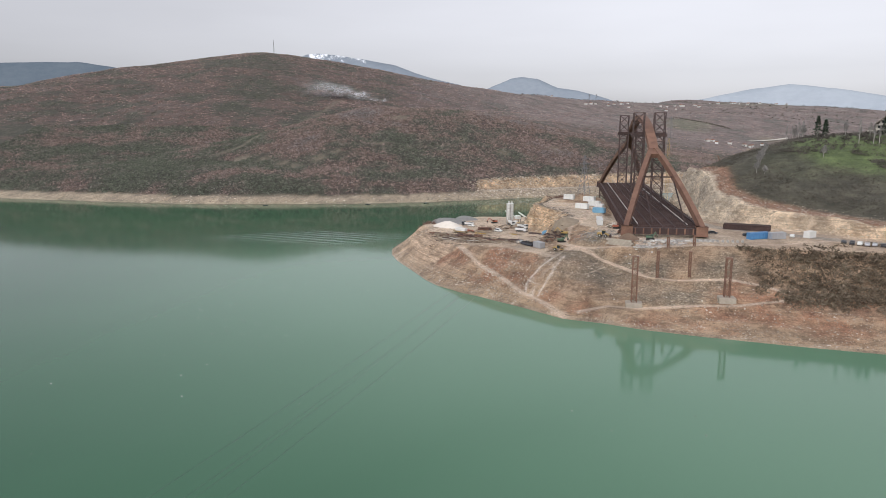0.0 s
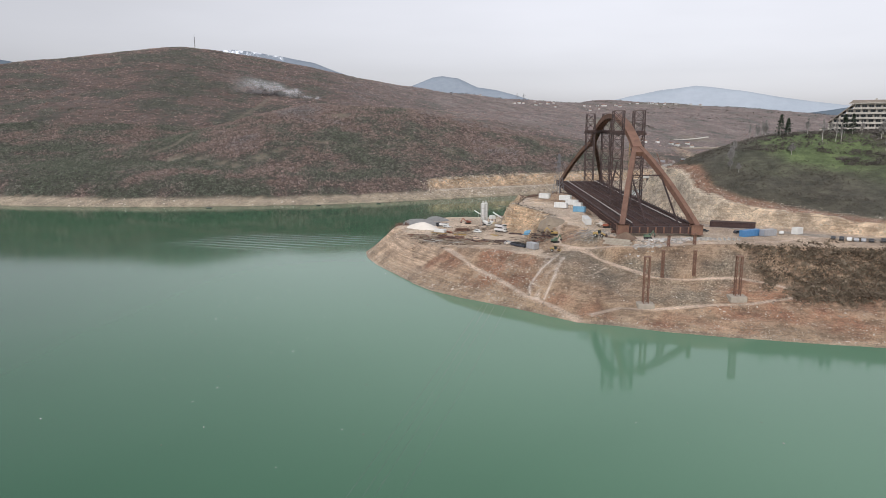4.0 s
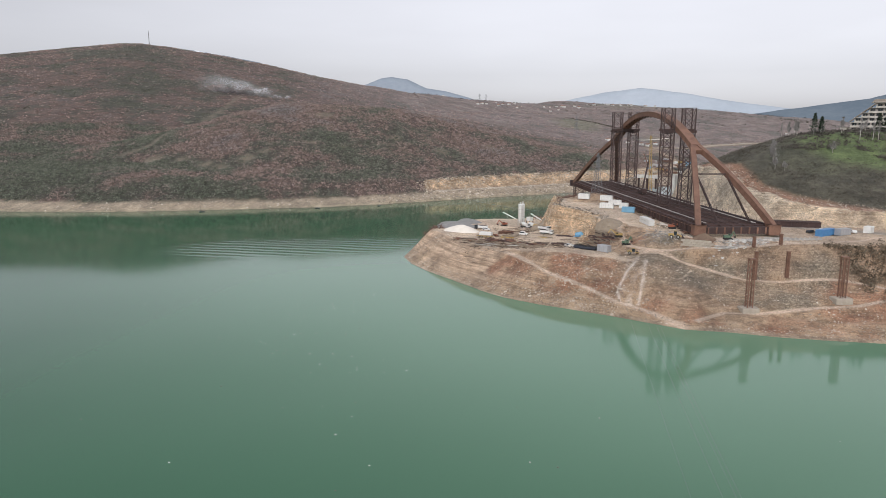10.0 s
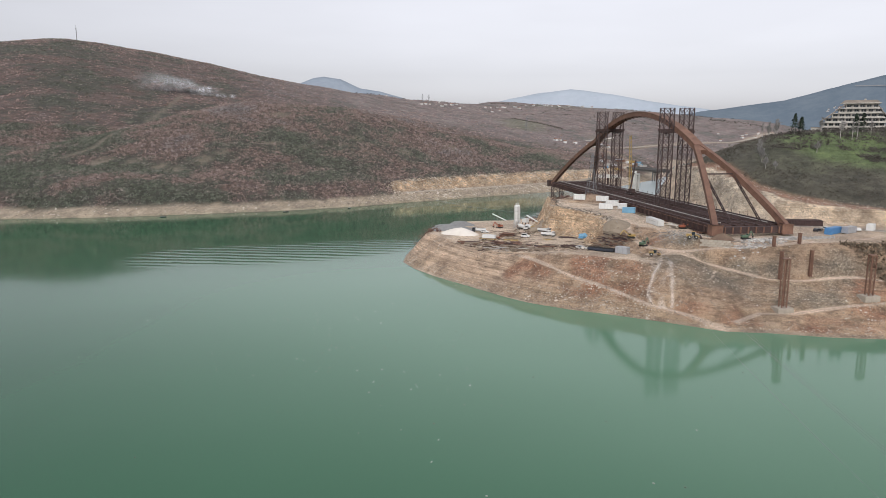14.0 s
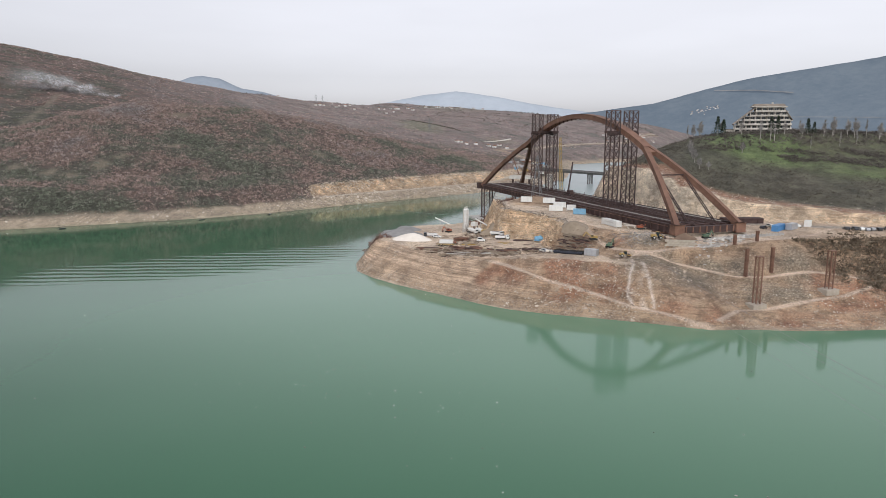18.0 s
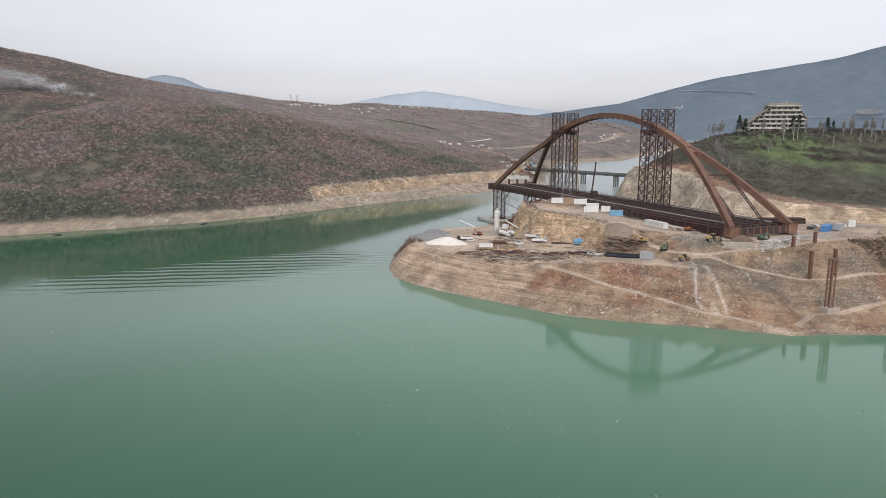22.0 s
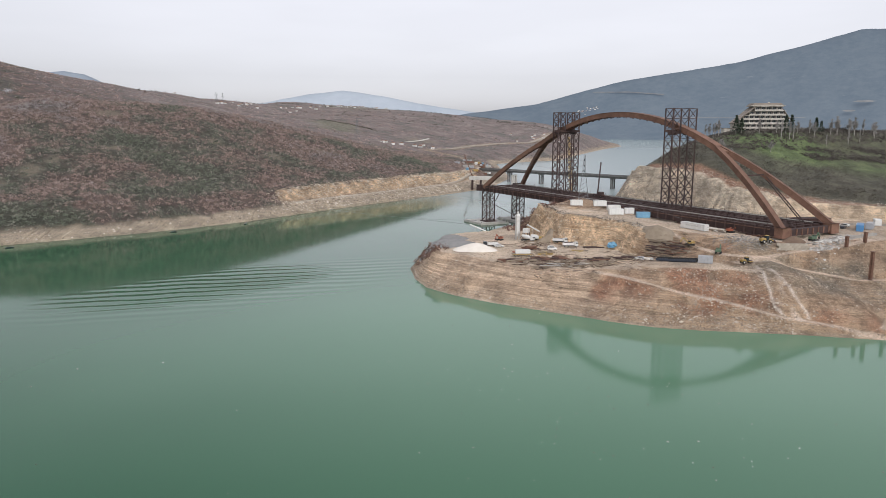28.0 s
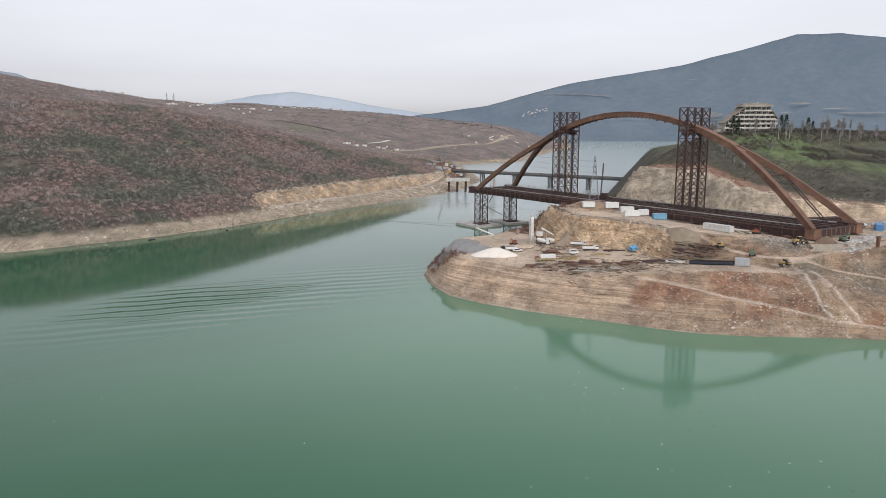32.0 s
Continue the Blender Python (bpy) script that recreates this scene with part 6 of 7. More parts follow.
# ---- batching plant ----
plant = thing("batching_plant", "white concrete batching plant with twin silos and conveyor", "batching plant")
for k, (dx, dy) in enumerate(((0, 0), (2.1, 0.6))):
    s = pipe("silo", (dx, dy, 3.0), (dx, dy, 10.6), 1.0, 1.0, WHITE_PAINT, plant, "tall white cement silo", 20)
    pipe("silo_cone", (dx, dy, 1.4), (dx, dy, 3.0), 0.3, 1.0, WHITE_PAINT, s, n=20)
    pipe("silo_cap", (dx, dy, 10.6), (dx, dy, 11.1), 1.02, 0.4, WHITE_PAINT, s, n=20)
    pipe("filter", (dx, dy, 11.1), (dx, dy, 12.0), 0.4, 0.4, CONCRETE, s, n=12)
    for i in (-1, 1):
        for j in (-1, 1):
            bar("silo_leg", (dx + i * 0.75, dy + j * 0.75, 0), (dx + i * 0.75, dy + j * 0.75, 3.6), 0.22, 0.22, CONCRETE, plant)
    for z in (4.6, 6.4, 8.2, 10.0):
        pipe("silo_band", (dx, dy, z), (dx, dy, z + 0.1), 1.03, 1.03, CONCRETE, s, n=20)
bar("conveyor", (4.2, -3, 6.2), (9.5, -10, 1.2), 0.9, 0.5, WHITE_PAINT, plant, "slanting white conveyor")
for f in (0.3, 0.65):
    bar("conveyor_leg", (4.2 + 5.3 * f, -3 - 7 * f, 0), (4.2 + 5.3 * f, -3 - 7 * f, 6.0 - 5 * f), 0.2, 0.2, CONCRETE, plant)
block("mixer_house", (4.0, -2.6, 3.6), (2.4, 2.4, 1.8), WHITE_PAINT, plant, soft=0.05)
for i in (-1, 1):
    for j in (-1, 1):
        bar("frame_leg", (4.0 + i * 1.1, -2.6 + j * 1.1, 0), (4.0 + i * 1.1, -2.6 + j * 1.1, 2.8), 0.25, 0.25, RUST_DARK, plant)
for k in range(3):
    block("aggregate_bin", (9.5 + 1.6 * k, -11 - 2.4 * k, 1.5), (2.6, 2.6, 2.4), CONCRETE, plant, soft=0.04, taper=-0.25)
bar("ladder", (-1.35, 0, 0), (-1.35, 0, 11.2), 0.45, 0.08, CONCRETE, plant)
put(plant, 34.6, 355.4, 25)
auger = thing("screw_conveyor", "white inclined pipe on the shore behind the plant", "conveyor")
pipe("auger_pipe", (0, 0, 0.3), (-6.0, 5, 3.6), 0.3, 0.3, WHITE_PAINT, auger)
bar("auger_prop", (-4, 3.3, -0.8), (-4, 3.3, 2.3), 0.2, 0.2, CONCRETE, auger)
put(auger, 42, 385, 0)


# ---- heaps ----
def heap(name, x, y, rx, ry, h, mat, label, category, turn=0, seed=1, sharp=1.45):
    bm = bmesh.new()
    rings = []
    for r in np.linspace(1, 0.0, 9):
        row = []
        for k in range(28):
            a = 2 * math.pi * k / 28
            f = r * (1 + 0.22 * float(fbm(np.array([math.cos(a) * 3 + 7 * seed]), np.array([math.sin(a) * 3]), 2.0, 3, seed)[0]))
            ca, sa = math.cos(radians(turn)), math.sin(radians(turn))
            px, py = rx * f * math.cos(a), ry * f * math.sin(a)
            X, Y = x + px * ca - py * sa, y + px * sa + py * ca
            up = h * (1 - r**sharp) * (1 + 0.25 * float(fbm(np.array([X]), np.array([Y]), 4.0, 3, seed + 3)[0]))
            row.append(bm.verts.new((X, Y, on_ground(X, Y) - 0.25 + up + 0.2 * (r < 0.99))))
        rings.append(row)
    for a, b in zip(rings, rings[1:]):
        for k in range(28):
            bm.faces.new([a[k], a[(k + 1) % 28], b[(k + 1) % 28], b[k]])
    bmesh.ops.remove_doubles(bm, verts=bm.verts[:], dist=0.001)
    ob = part(name, bm, mat)
    for p in ob.data.polygons:
        p.use_smooth = True
    return tagged(ob, label, category)


SAND = mottled("pale_sand", (0.66, 0.6, 0.52), (0.84, 0.78, 0.7), 3.0, 0.95, 0.0, 0.5, 0.06)
GREY_GRAVEL = mottled("grey_gravel", (0.17, 0.17, 0.165), (0.3, 0.29, 0.28), 2.0, 0.95, 0.0, 0.5, 0.1)
SOIL = mottled("brown_soil", (0.1, 0.065, 0.045), (0.2, 0.14, 0.1), 2.0, 0.95, 0.0, 0.5, 0.1)
TAN_SOIL = mottled("tan_spoil", (0.2, 0.155, 0.11), (0.36, 0.295, 0.22), 3.0, 0.95, 0.0, 0.5, 0.1)
heap("sand_mound", 2.5, 346, 9.5, 5.6, 3.0, SAND, "long heap of pale sand in the yard", "sand heap", -40, 2)
heap("gravel_mound", 2.5, 362, 13, 8, 2.6, GREY_GRAVEL, "broad heap of grey gravel at the spit's tip", "gravel heap", -30, 3)
heap("gravel_mound", 12.5, 374, 8, 6, 2.2, GREY_GRAVEL, "low heap of grey gravel on the shore side", "gravel heap", -30, 4)
heap("soil_mound", 70, 252.8, 4.2, 2.8, 2.0, SOIL, "brown soil heap behind the block wall", "soil heap", -40, 5)
heap("spoil_mound", 54, 297, 9, 6, 1.9, TAN_SOIL, "broad mound of tan spoil behind the scrap", "spoil heap", 60, 11, 1.2)
heap("spoil_mound", 39, 343, 4, 3, 2.6, TAN_SOIL, "small heap of aggregate near the trucks", "spoil heap", 0, 10)


# ---- stacks of steel and timber ----
def bundle(name, x, y, turn, n, long, thick, mats, label, category, spread, seed, layers=1):
    """Loose bars laid over one another, each one a part."""
    r = np.random.RandomState(seed)
    t = thing(name, label, category)
    base = on_ground(x, y)
    for k in range(n):
        px, py = r.uniform(-spread[0], spread[0]), r.uniform(-spread[1], spread[1])
        a = r.normal(0, 0.35)
        L = long * r.uniform(0.5, 1.1)
        X, Y = x + px * math.cos(radians(turn)) - py * math.sin(radians(turn)), y + px * math.sin(radians(turn)) + py * math.cos(radians(turn))
        z = on_ground(X, Y) - base + thick / 2 + r.randint(layers + 1) * thick
        d = Vector((math.cos(a), math.sin(a), r.normal(0, 0.03))) * L / 2
        c = Vector((px, py, z))
        bar("piece", c - d, c + d, thick * r.uniform(0.7, 1.6), thick, mats[r.randint(len(mats))], t)
    t.matrix_world = pose(x, y, base, 0, 0, turn)
    return t


TIMBER = mottled("weathered_timber", (0.16, 0.12, 0.085), (0.34, 0.28, 0.21), 1.5, 0.85, 0.0, 0.5, 0.01, (1, 6, 6))
bundle("scrap_steel_pile", 46.8, 287, -84, 80, 6, 0.3, [RUST_DARK, TIMBER, TIMBER, RUST], "large tangled pile of rusty beams and timber", "scrap pile", (8, 3.8), 3, 3)
bundle("scrap_steel_pile", 17.5, 298, -30, 40, 3.6, 0.24, [RUST_DARK, TIMBER, TIMBER, CONCRETE], "scattered rusty bars and planks beside the track", "scrap pile", (8, 3), 4, 1)
bundle("scrap_steel_pile", 5.5, 303, -35, 40, 3.6, 0.24, [RUST_DARK, TIMBER, TIMBER, CONCRETE], "scattered rusty bars and planks at the brow", "scrap pile", (9, 2.4), 5, 2)
bundle("scrap_steel_pile", 13, 314, -35, 30, 4.5, 0.3, [RUST_DARK, RUST], "rusty bars stacked in the yard", "scrap pile", (6, 2.5), 6, 2)
bundle("steel_stack", 20.7, 333, -40, 14, 6.5, 0.4, [RUST_DARK, RUST], "neat stack of rusty steel plates", "steel stack", (0.6, 1.6), 7, 3)
bundle("steel_stack", -1.5, 319.5, -50, 14, 6.5, 0.4, [RUST, RUST_DARK, TIMBER], "rusty steel bars and planks at the yard's rim", "steel stack", (2.5, 1.2), 8, 1)
bundle("steel_stack", 7, 314, -45, 12, 5.5, 0.4, [RUST_DARK, RUST, TIMBER], "rusty steel bars and planks on the ground", "steel stack", (3, 1.2), 9, 1)
bundle("steel_stack", 44.4, 321.7, -40, 8, 8, 0.35, [RUST_DARK], "flat rusty bars below the rock face", "steel stack", (1.5, 1), 10, 0)
bundle("formwork_stack", 34.5, 320, -40, 8, 5, 0.3, [YELLOW_PAINT, TIMBER], "yellow formwork panels lying on the ground", "formwork", (1.5, 1.4), 12, 0)
bundle("plank_stack", 71.0, 283.5, 79, 16, 9, 0.3, [TIMBER, SAND], "pale planks stacked along the deck", "plank stack", (2.5, 1.0), 13, 2)
bundle("rebar_stack", 71.5, 268, 79, 16, 7, 0.3, [RUST_DARK, RUST], "rusty reinforcing bars beside the deck", "steel stack", (4, 1.2), 14, 1)
bundle("rubble_pile", 33, 288.5, 95, 26, 1.4, 0.5, [CONCRETE, SAND, WHITE_PAINT], "pale rubble and wrapped sacks beside the drums", "rubble", (4, 1.2), 15, 1)
bundle("scrap_steel_pile", 78.5, 300, 79, 24, 3.5, 0.3, [RUST_DARK, RUST, BLACK_RUBBER], "dark scrap steel at the deck's foot", "scrap pile", (7, 1.4), 16, 1)
bundle("scrap_steel_pile", 22, 303, -38, 34, 4.2, 0.28, [RUST_DARK, RUST, TIMBER], "dark rusty offcuts heaped along the yard's edge", "scrap pile", (7, 2.2), 21, 2)
bundle("scrap_steel_pile", 30, 297, -45, 40, 4.5, 0.3, [RUST_DARK, RUST_DARK, TIMBER], "dark heap of bent bars above the haul track", "scrap pile", (7, 2.6), 22, 3)
bundle("steel_stack", 12, 329, -40, 10, 6, 0.45, [RUST, ORANGE_PAINT], "red-brown steel sections laid out in the yard", "steel stack", (2, 1.4), 23, 1)
bundle("formwork_stack", 18, 322, -35, 8, 3.2, 0.5, [YELLOW_PAINT, TIMBER, WHITE_PAINT], "yellow and white formwork stacked in the yard", "formwork", (2.4, 1.2), 24, 1)
flat = thing("flatbed_trailer", "flatbed trailer with a white slab and yellow frame", "trailer")
block("bed", (0, 0, 0.95), (7.5, 2.4, 0.25), TIMBER, flat)
block("slab", (0.4, 0, 1.75), (5.6, 2.2, 1.3), WHITE_PAINT, flat, "white wrapped slab", 0.06)
block("skirt", (0, 0, 0.7), (7.3, 2.3, 0.25), YELLOW_PAINT, flat)
wheels(flat, [(-2.6, -0.95), (-2.6, 0.95), (-1.4, -0.95), (-1.4, 0.95), (2.6, -0.95), (2.6, 0.95)], 0.45, 0.35)
put(flat, 8.6, 325.4, -35)
NAVY = mottled("dark_navy_plastic", (0.018, 0.022, 0.034), (0.05, 0.06, 0.085), 1.0, 0.5, 0.0, 0.5, 0.0)
for k in range(16):
    d = thing("pipe_drum", "dark blue ribbed pipe section standing in a row", "pipe", "pipe row")
    pipe("barrel", (0, -1.6, 0.7), (0, 1.6, 0.7), 0.42, 0.42, NAVY, d, n=12)
    for s in (-1.0, 0.0, 1.0):
        pipe("hoop", (0, s - 0.12, 0.7), (0, s + 0.12, 0.7), 0.7, 0.7, BLACK_RUBBER, d, n=12)
    put(d, 34.2 + 0.16 * k, 282.2 - 0.86 * k, 100)
tarp = thing("tarpaulin_heap", "crumpled blue tarpaulin over material below the cliff", "tarpaulin")
bm = bmesh.new()
bmesh.ops.create_icosphere(bm, subdivisions=3, radius=1)
for v in bm.verts:
    q = 0.75 + 0.5 * noise.noise(v.co * 2.3)
    v.co = Vector((v.co.x * 4.2 * q, v.co.y * 2.6 * q, max(v.co.z, -0.1) * 2.0 * q))
part("sheet", bm, BLUE_PAINT, tarp)
put(tarp, 49.5, 315.2, 30)

# concrete block wall and barriers
wall = thing("block_wall", "low wall of pale concrete blocks below the bridge end", "wall")
a, b = Vector((62.2, 254.6, 0)), Vector((70.2, 247.6, 0))
yaw = math.degrees(math.atan2(b.y - a.y, b.x - a.x))
blk = None
base_z = min(on_ground(66, 251), on_ground(64, 252.8))
for row in range(3):
    for k in range(7):
        p = a.lerp(b, (k + 0.5 * (row % 2) + 0.25) / 7.2)
        m = Matrix.Translation((p.x, p.y, base_z + 0.35 + row * 0.8)) @ pose(0, 0, 0, 0, 0, yaw)
        if blk is None:
            blk = block("concrete_block", (0, 0, 0), (1.42, 0.8, 0.76), DIRTY_CONCRETE, wall, soft=0.05)
            blk.matrix_local = m
        else:
            twin(blk, m, wall)
for k in range(11):
    g = thing("concrete_barrier", "pale concrete road barrier in a row", "barrier", "barriers")
    profile("barrier_body", [(-0.3, 0), (0.3, 0), (0.12, 0.35), (0.08, 0.85), (-0.08, 0.85), (-0.12, 0.35)], 1.9, CONCRETE, g, soft=0.0)
    put(g, 90.5 + 1.75 * k, 243 - 0.12 * k, 90 + 86)
CONCRETE_BITS = cover_material("broken_concrete", ((0.34, (0.24, 0.22, 0.2)), (0.5, (0.44, 0.42, 0.39)), (0.64, (0.66, 0.64, 0.6))), 3)
qx, qy = sample(2600, 66, 104, 238, 252, lambda x, y: np.clip(sum(np.exp(-((x - a) / 5) ** 2 - ((y - b) / 2.4) ** 2) for a, b in ((76, 246), (84, 245.5), (94, 246.5))), 0, 1))
scatter("concrete_rubble", qx, qy, rs.uniform(0.15, 0.75, len(qx)), SLAB_FORMS, CONCRETE_BITS, "broken pale concrete below the end girder", "rubble", 49, (0.3, 0.7), 0.0)
GREY_BITS = cover_material("grey_broken_rock", ((0.34, (0.1, 0.095, 0.088)), (0.5, (0.22, 0.21, 0.195)), (0.64, (0.42, 0.4, 0.37))), 3)
qx, qy = sample(3400, 46, 76, 248, 284, lambda x, y: np.clip(np.exp(-((x - 62) / 6) ** 2 - ((y - 266) / 8) ** 2) * 1.3, 0, 1))
scatter("rock_spill", qx, qy, rs.uniform(0.12, 0.55, len(qx)), STONE_FORMS, GREY_BITS, "grey broken rock tipped beside the haul road", "rubble", 50)
# spare girders on the east side
for k in range(4):
    g = thing("spare_girder", "dark rusty plate girder lying beside the deck", "girder", "spare girders")
    for z, wide, h in ((0.1, 0.8, 0.12), (1.1, 0.1, 2.0), (2.1, 0.8, 0.12)):
        block("plate", (0, 0, z), (17, wide, h), RUST_DARK, g)
    for q in range(9):
        block("web_stiffener", (-8 + 2 * q, 0, 1.1), (0.08, 0.7, 1.9), RUST_DARK, g)
    put(g, 121.5 + 0.9 * k, 270.5 + 1.4 * k - 0.3, -28)

# ---- pylon, cranes, old bridge, far bank ----
STEEL_GREY = mottled("galvanised_steel", (0.16, 0.165, 0.17), (0.27, 0.275, 0.28), 2.0, 0.6, 0.3, 0.5, 0.0)


def power_pylon(x, y, h, turn, label):
    t = thing("power_pylon", label, "pylon", "power pylons")
    levels = [(0, h * 0.11), (h * 0.3, h * 0.075), (h * 0.62, h * 0.035), (h, h * 0.012)]
    for (z0, a0), (z1, a1) in zip(levels, levels[1:]):
        for i, j in ((-1, -1), (1, -1), (1, 1), (-1, 1)):
            bar("leg", (i * a0, j * a0, z0), (i * a1, j * a1, z1), 0.16, 0.16, STEEL_GREY, t)
        n = 3
        for k in range(n):
            za, zb = z0 + (z1 - z0) * k / n, z0 + (z1 - z0) * (k + 1) / n
            wa, wb = a0 + (a1 - a0) * k / n, a0 + (a1 - a0) * (k + 1) / n
            for s in (-1, 1):
                bar("diagonal", (-wa, s * wa, za), (wb, s * wb, zb), 0.09, 0.09, STEEL_GREY, t)
                bar("diagonal", (s * wa, wa, za), (s * wb, -wb, zb), 0.09, 0.09, STEEL_GREY, t)
    for z, reach in ((h * 0.66, 0.17), (h * 0.79, 0.2), (h * 0.92, 0.13)):
        for s in (-1, 1):
            bar("cross_arm", (0, 0, z), (s * h * reach, 0, z), 0.14, 0.14, STEEL_GREY, t)
            bar("arm_stay", (0, 0, z + h * 0.05), (s * h * reach, 0, z), 0.08, 0.08, STEEL_GREY, t)
            pipe("insulator", (s * h * reach, 0, z), (s * h * reach, 0, z - 0.9), 0.1, 0.1, GLASS_DARK, t, n=6)
    return put(t, x, y, turn)


power_pylon(73, 352, 20, 40, "grey lattice power pylon on the mound beside the deck")
power_pylon(332, 1005, 32, 30, "grey lattice power pylon on the far hillside")
for x, y in ((354, 1604), (335, 1590)):
    power_pylon(x, y, 20, 20, "small grey power pylon on the ridge")


def lattice_boom(t, a, b, wide, mat, bays):
    a, b = Vector(a), Vector(b)
    d = (b - a).normalized()
    s = d.cross(Vector((0.3, 0.9, 0.1))).normalized() * wide / 2
    q = d.cross(s).normalized() * wide / 2
    for i, j in ((-1, -1), (1, -1), (1, 1), (-1, 1)):
        bar("boom_chord", a + s * i + q * j, b + (s * i + q * j) * 0.5, 0.16, 0.16, mat, t)
    for k in range(bays):
        p, r = a.lerp(b, k / bays), a.lerp(b, (k + 1) / bays)
        f = 1 - 0.5 * k / bays
        for i in (-1, 1):
            bar("boom_lace", p + (s * i + q) * f, r + (s * i - q) * f, 0.09, 0.09, mat, t)
            bar("boom_lace", p + (s + q * i) * f, r + (-s + q * i) * f, 0.09, 0.09, mat, t)


barge = thing("crane_barge", "flat steel barge moored behind the deck", "barge")
block("hull", (0, 0, 0.3), (14, 22, 2.2), RUST_DARK, barge, soft=0.15)
block("deck_plate", (0, 0, 1.45), (13.4, 21.4, 0.1), CONCRETE, barge)
barge.matrix_world = pose(137, 417, 0, 0, 0, AXIS)
yellow = thing("crawler_crane", "tall yellow crawler crane with a steep lattice boom", "crane")
for s in (-1, 1):
    block("crawler", (s * 2.2, 0, 0.6), (1.1, 7.0, 1.2), BLACK_RUBBER, yellow, soft=0.2)
block("house", (0, -1.5, 2.4), (3.4, 6.0, 2.2), YELLOW_PAINT, yellow, soft=0.12)
block("cab", (1.8, 2.2, 2.4), (1.4, 1.8, 2.0), YELLOW_PAINT, yellow, soft=0.1)
block("counterweight", (0, -4.8, 2.6), (3.2, 1.4, 2.6), YELLOW_PAINT, yellow, soft=0.1)
lattice_boom(yellow, (0, 2, 2.4), (1.5, 8.0, 52), 1.9, YELLOW_PAINT, 18)
pipe("hoist_rope", (1.5, 8.4, 51.5), (1.5, 8.4, 20), 0.05, 0.05, BLACK_RUBBER, yellow, n=6)
yellow.matrix_world = pose(137, 414, 1.5, 0, 0, 0)
dark = thing("deck_crane", "dark crane with a raised boom standing on the deck", "crane")
block("carrier", (0, 0, 0.9), (2.6, 7.0, 0.9), RUST_DARK, dark, soft=0.1)
block("house", (0, -1.2, 2.0), (2.4, 3.2, 1.5), LATTICE, dark, soft=0.1)
bar("boom", (0, 1, 2.2), (3.5, 3.5, 17.5), 0.55, 0.7, LATTICE, dark)
wheels(dark, [(-1.1, 2.5), (1.1, 2.5), (-1.1, -2.5), (1.1, -2.5)], 0.5, 0.4)
dark.matrix_world = Matrix.Translation(span(122, 4, DECK + 3.35)) @ pose(0, 0, 0, 0, 0, AXIS)

# a finished road bridge in the distance
AGED = mottled("aged_dark_concrete", (0.1, 0.1, 0.1), (0.19, 0.185, 0.175), 3.0, 0.9)
old = thing("road_bridge", "dark grey concrete road bridge over the lake arm", "bridge")
oa, ob_ = Vector((345, 745, 0)), Vector((372, 528, 0))
along = (ob_ - oa).normalized()
side = Vector((along.y, -along.x, 0))
bar("deck_slab", oa + Vector((0, 0, 12.6)), ob_ + Vector((0, 0, 12.6)), 9.5, 0.5, AGED, old)
for s in (-1, 1):
    bar("deck_girder", oa + side * 3 * s + Vector((0, 0, 11.5)), ob_ + side * 3 * s + Vector((0, 0, 11.5)), 0.9, 1.7, AGED, old)
    bar("parapet", oa + side * 4.6 * s + Vector((0, 0, 13.3)), ob_ + side * 4.6 * s + Vector((0, 0, 13.3)), 0.25, 0.9, AGED, old)
for f in (0.2, 0.4, 0.6, 0.8):
    c = oa.lerp(ob_, f)
    bar("pier_cap", c - side * 4.2 + Vector((0, 0, 10.2)), c + side * 4.2 + Vector((0, 0, 10.2)), 1.6, 1.1, AGED, old)
    for s in (-3.2, 0, 3.2):
        pipe("pier_column", c + side * s + Vector((0, 0, -6)), c + side * s + Vector((0, 0, 9.7)), 0.75, 0.75, AGED, old, n=12)

# the unfinished abutment and works on the far bank
ab = thing("bridge_abutment", "pale unfinished concrete abutment on the far bank", "abutment")
p0, p1 = Vector((244, 644, 12)), Vector((262, 630, 12))
bar("cap_beam", p0, p1, 7, 3.0, CONCRETE, ab, "pale fresh concrete cap")
for f in (0.15, 0.5, 0.85):
    c = p0.lerp(p1, f)
    bar("inclined_pier", Vector((c.x + 2, c.y + 3, -3)), Vector((c.x, c.y, 10.6)), 1.8, 1.8, RUST_DARK, ab)
twin_pier = thing("twin_pier", "pair of tall pale concrete pier shafts", "pier")
for s in (-2.2, 2.2):
    block("shaft", (s, 0, 6), (2.2, 2.6, 22), CONCRETE, twin_pier, soft=0.08)
block("cross_beam", (0, 0, 16.4), (7.0, 2.8, 1.2), CONCRETE, twin_pier, soft=0.05)
put(twin_pier, 258, 596, 20, z=0.0)
mob = thing("mobile_crane", "brown mobile crane with its boom raised on the far bank", "crane")
block("carrier", (0, 0, 1.1), (2.6, 8.0, 1.2), ORANGE_PAINT, mob, soft=0.1)
block("house", (0, -1, 2.4), (2.4, 3.0, 1.5), ORANGE_PAINT, mob, soft=0.1)
bar("boom", (0, 0, 2.6), (-8, 4, 26), 0.7, 0.8, RUST, mob)
wheels(mob, [(-1.1, 3), (1.1, 3), (-1.1, -3), (1.1, -3)], 0.6, 0.5)
put(mob, 285, 688, 0)
r = np.random.RandomState(5)
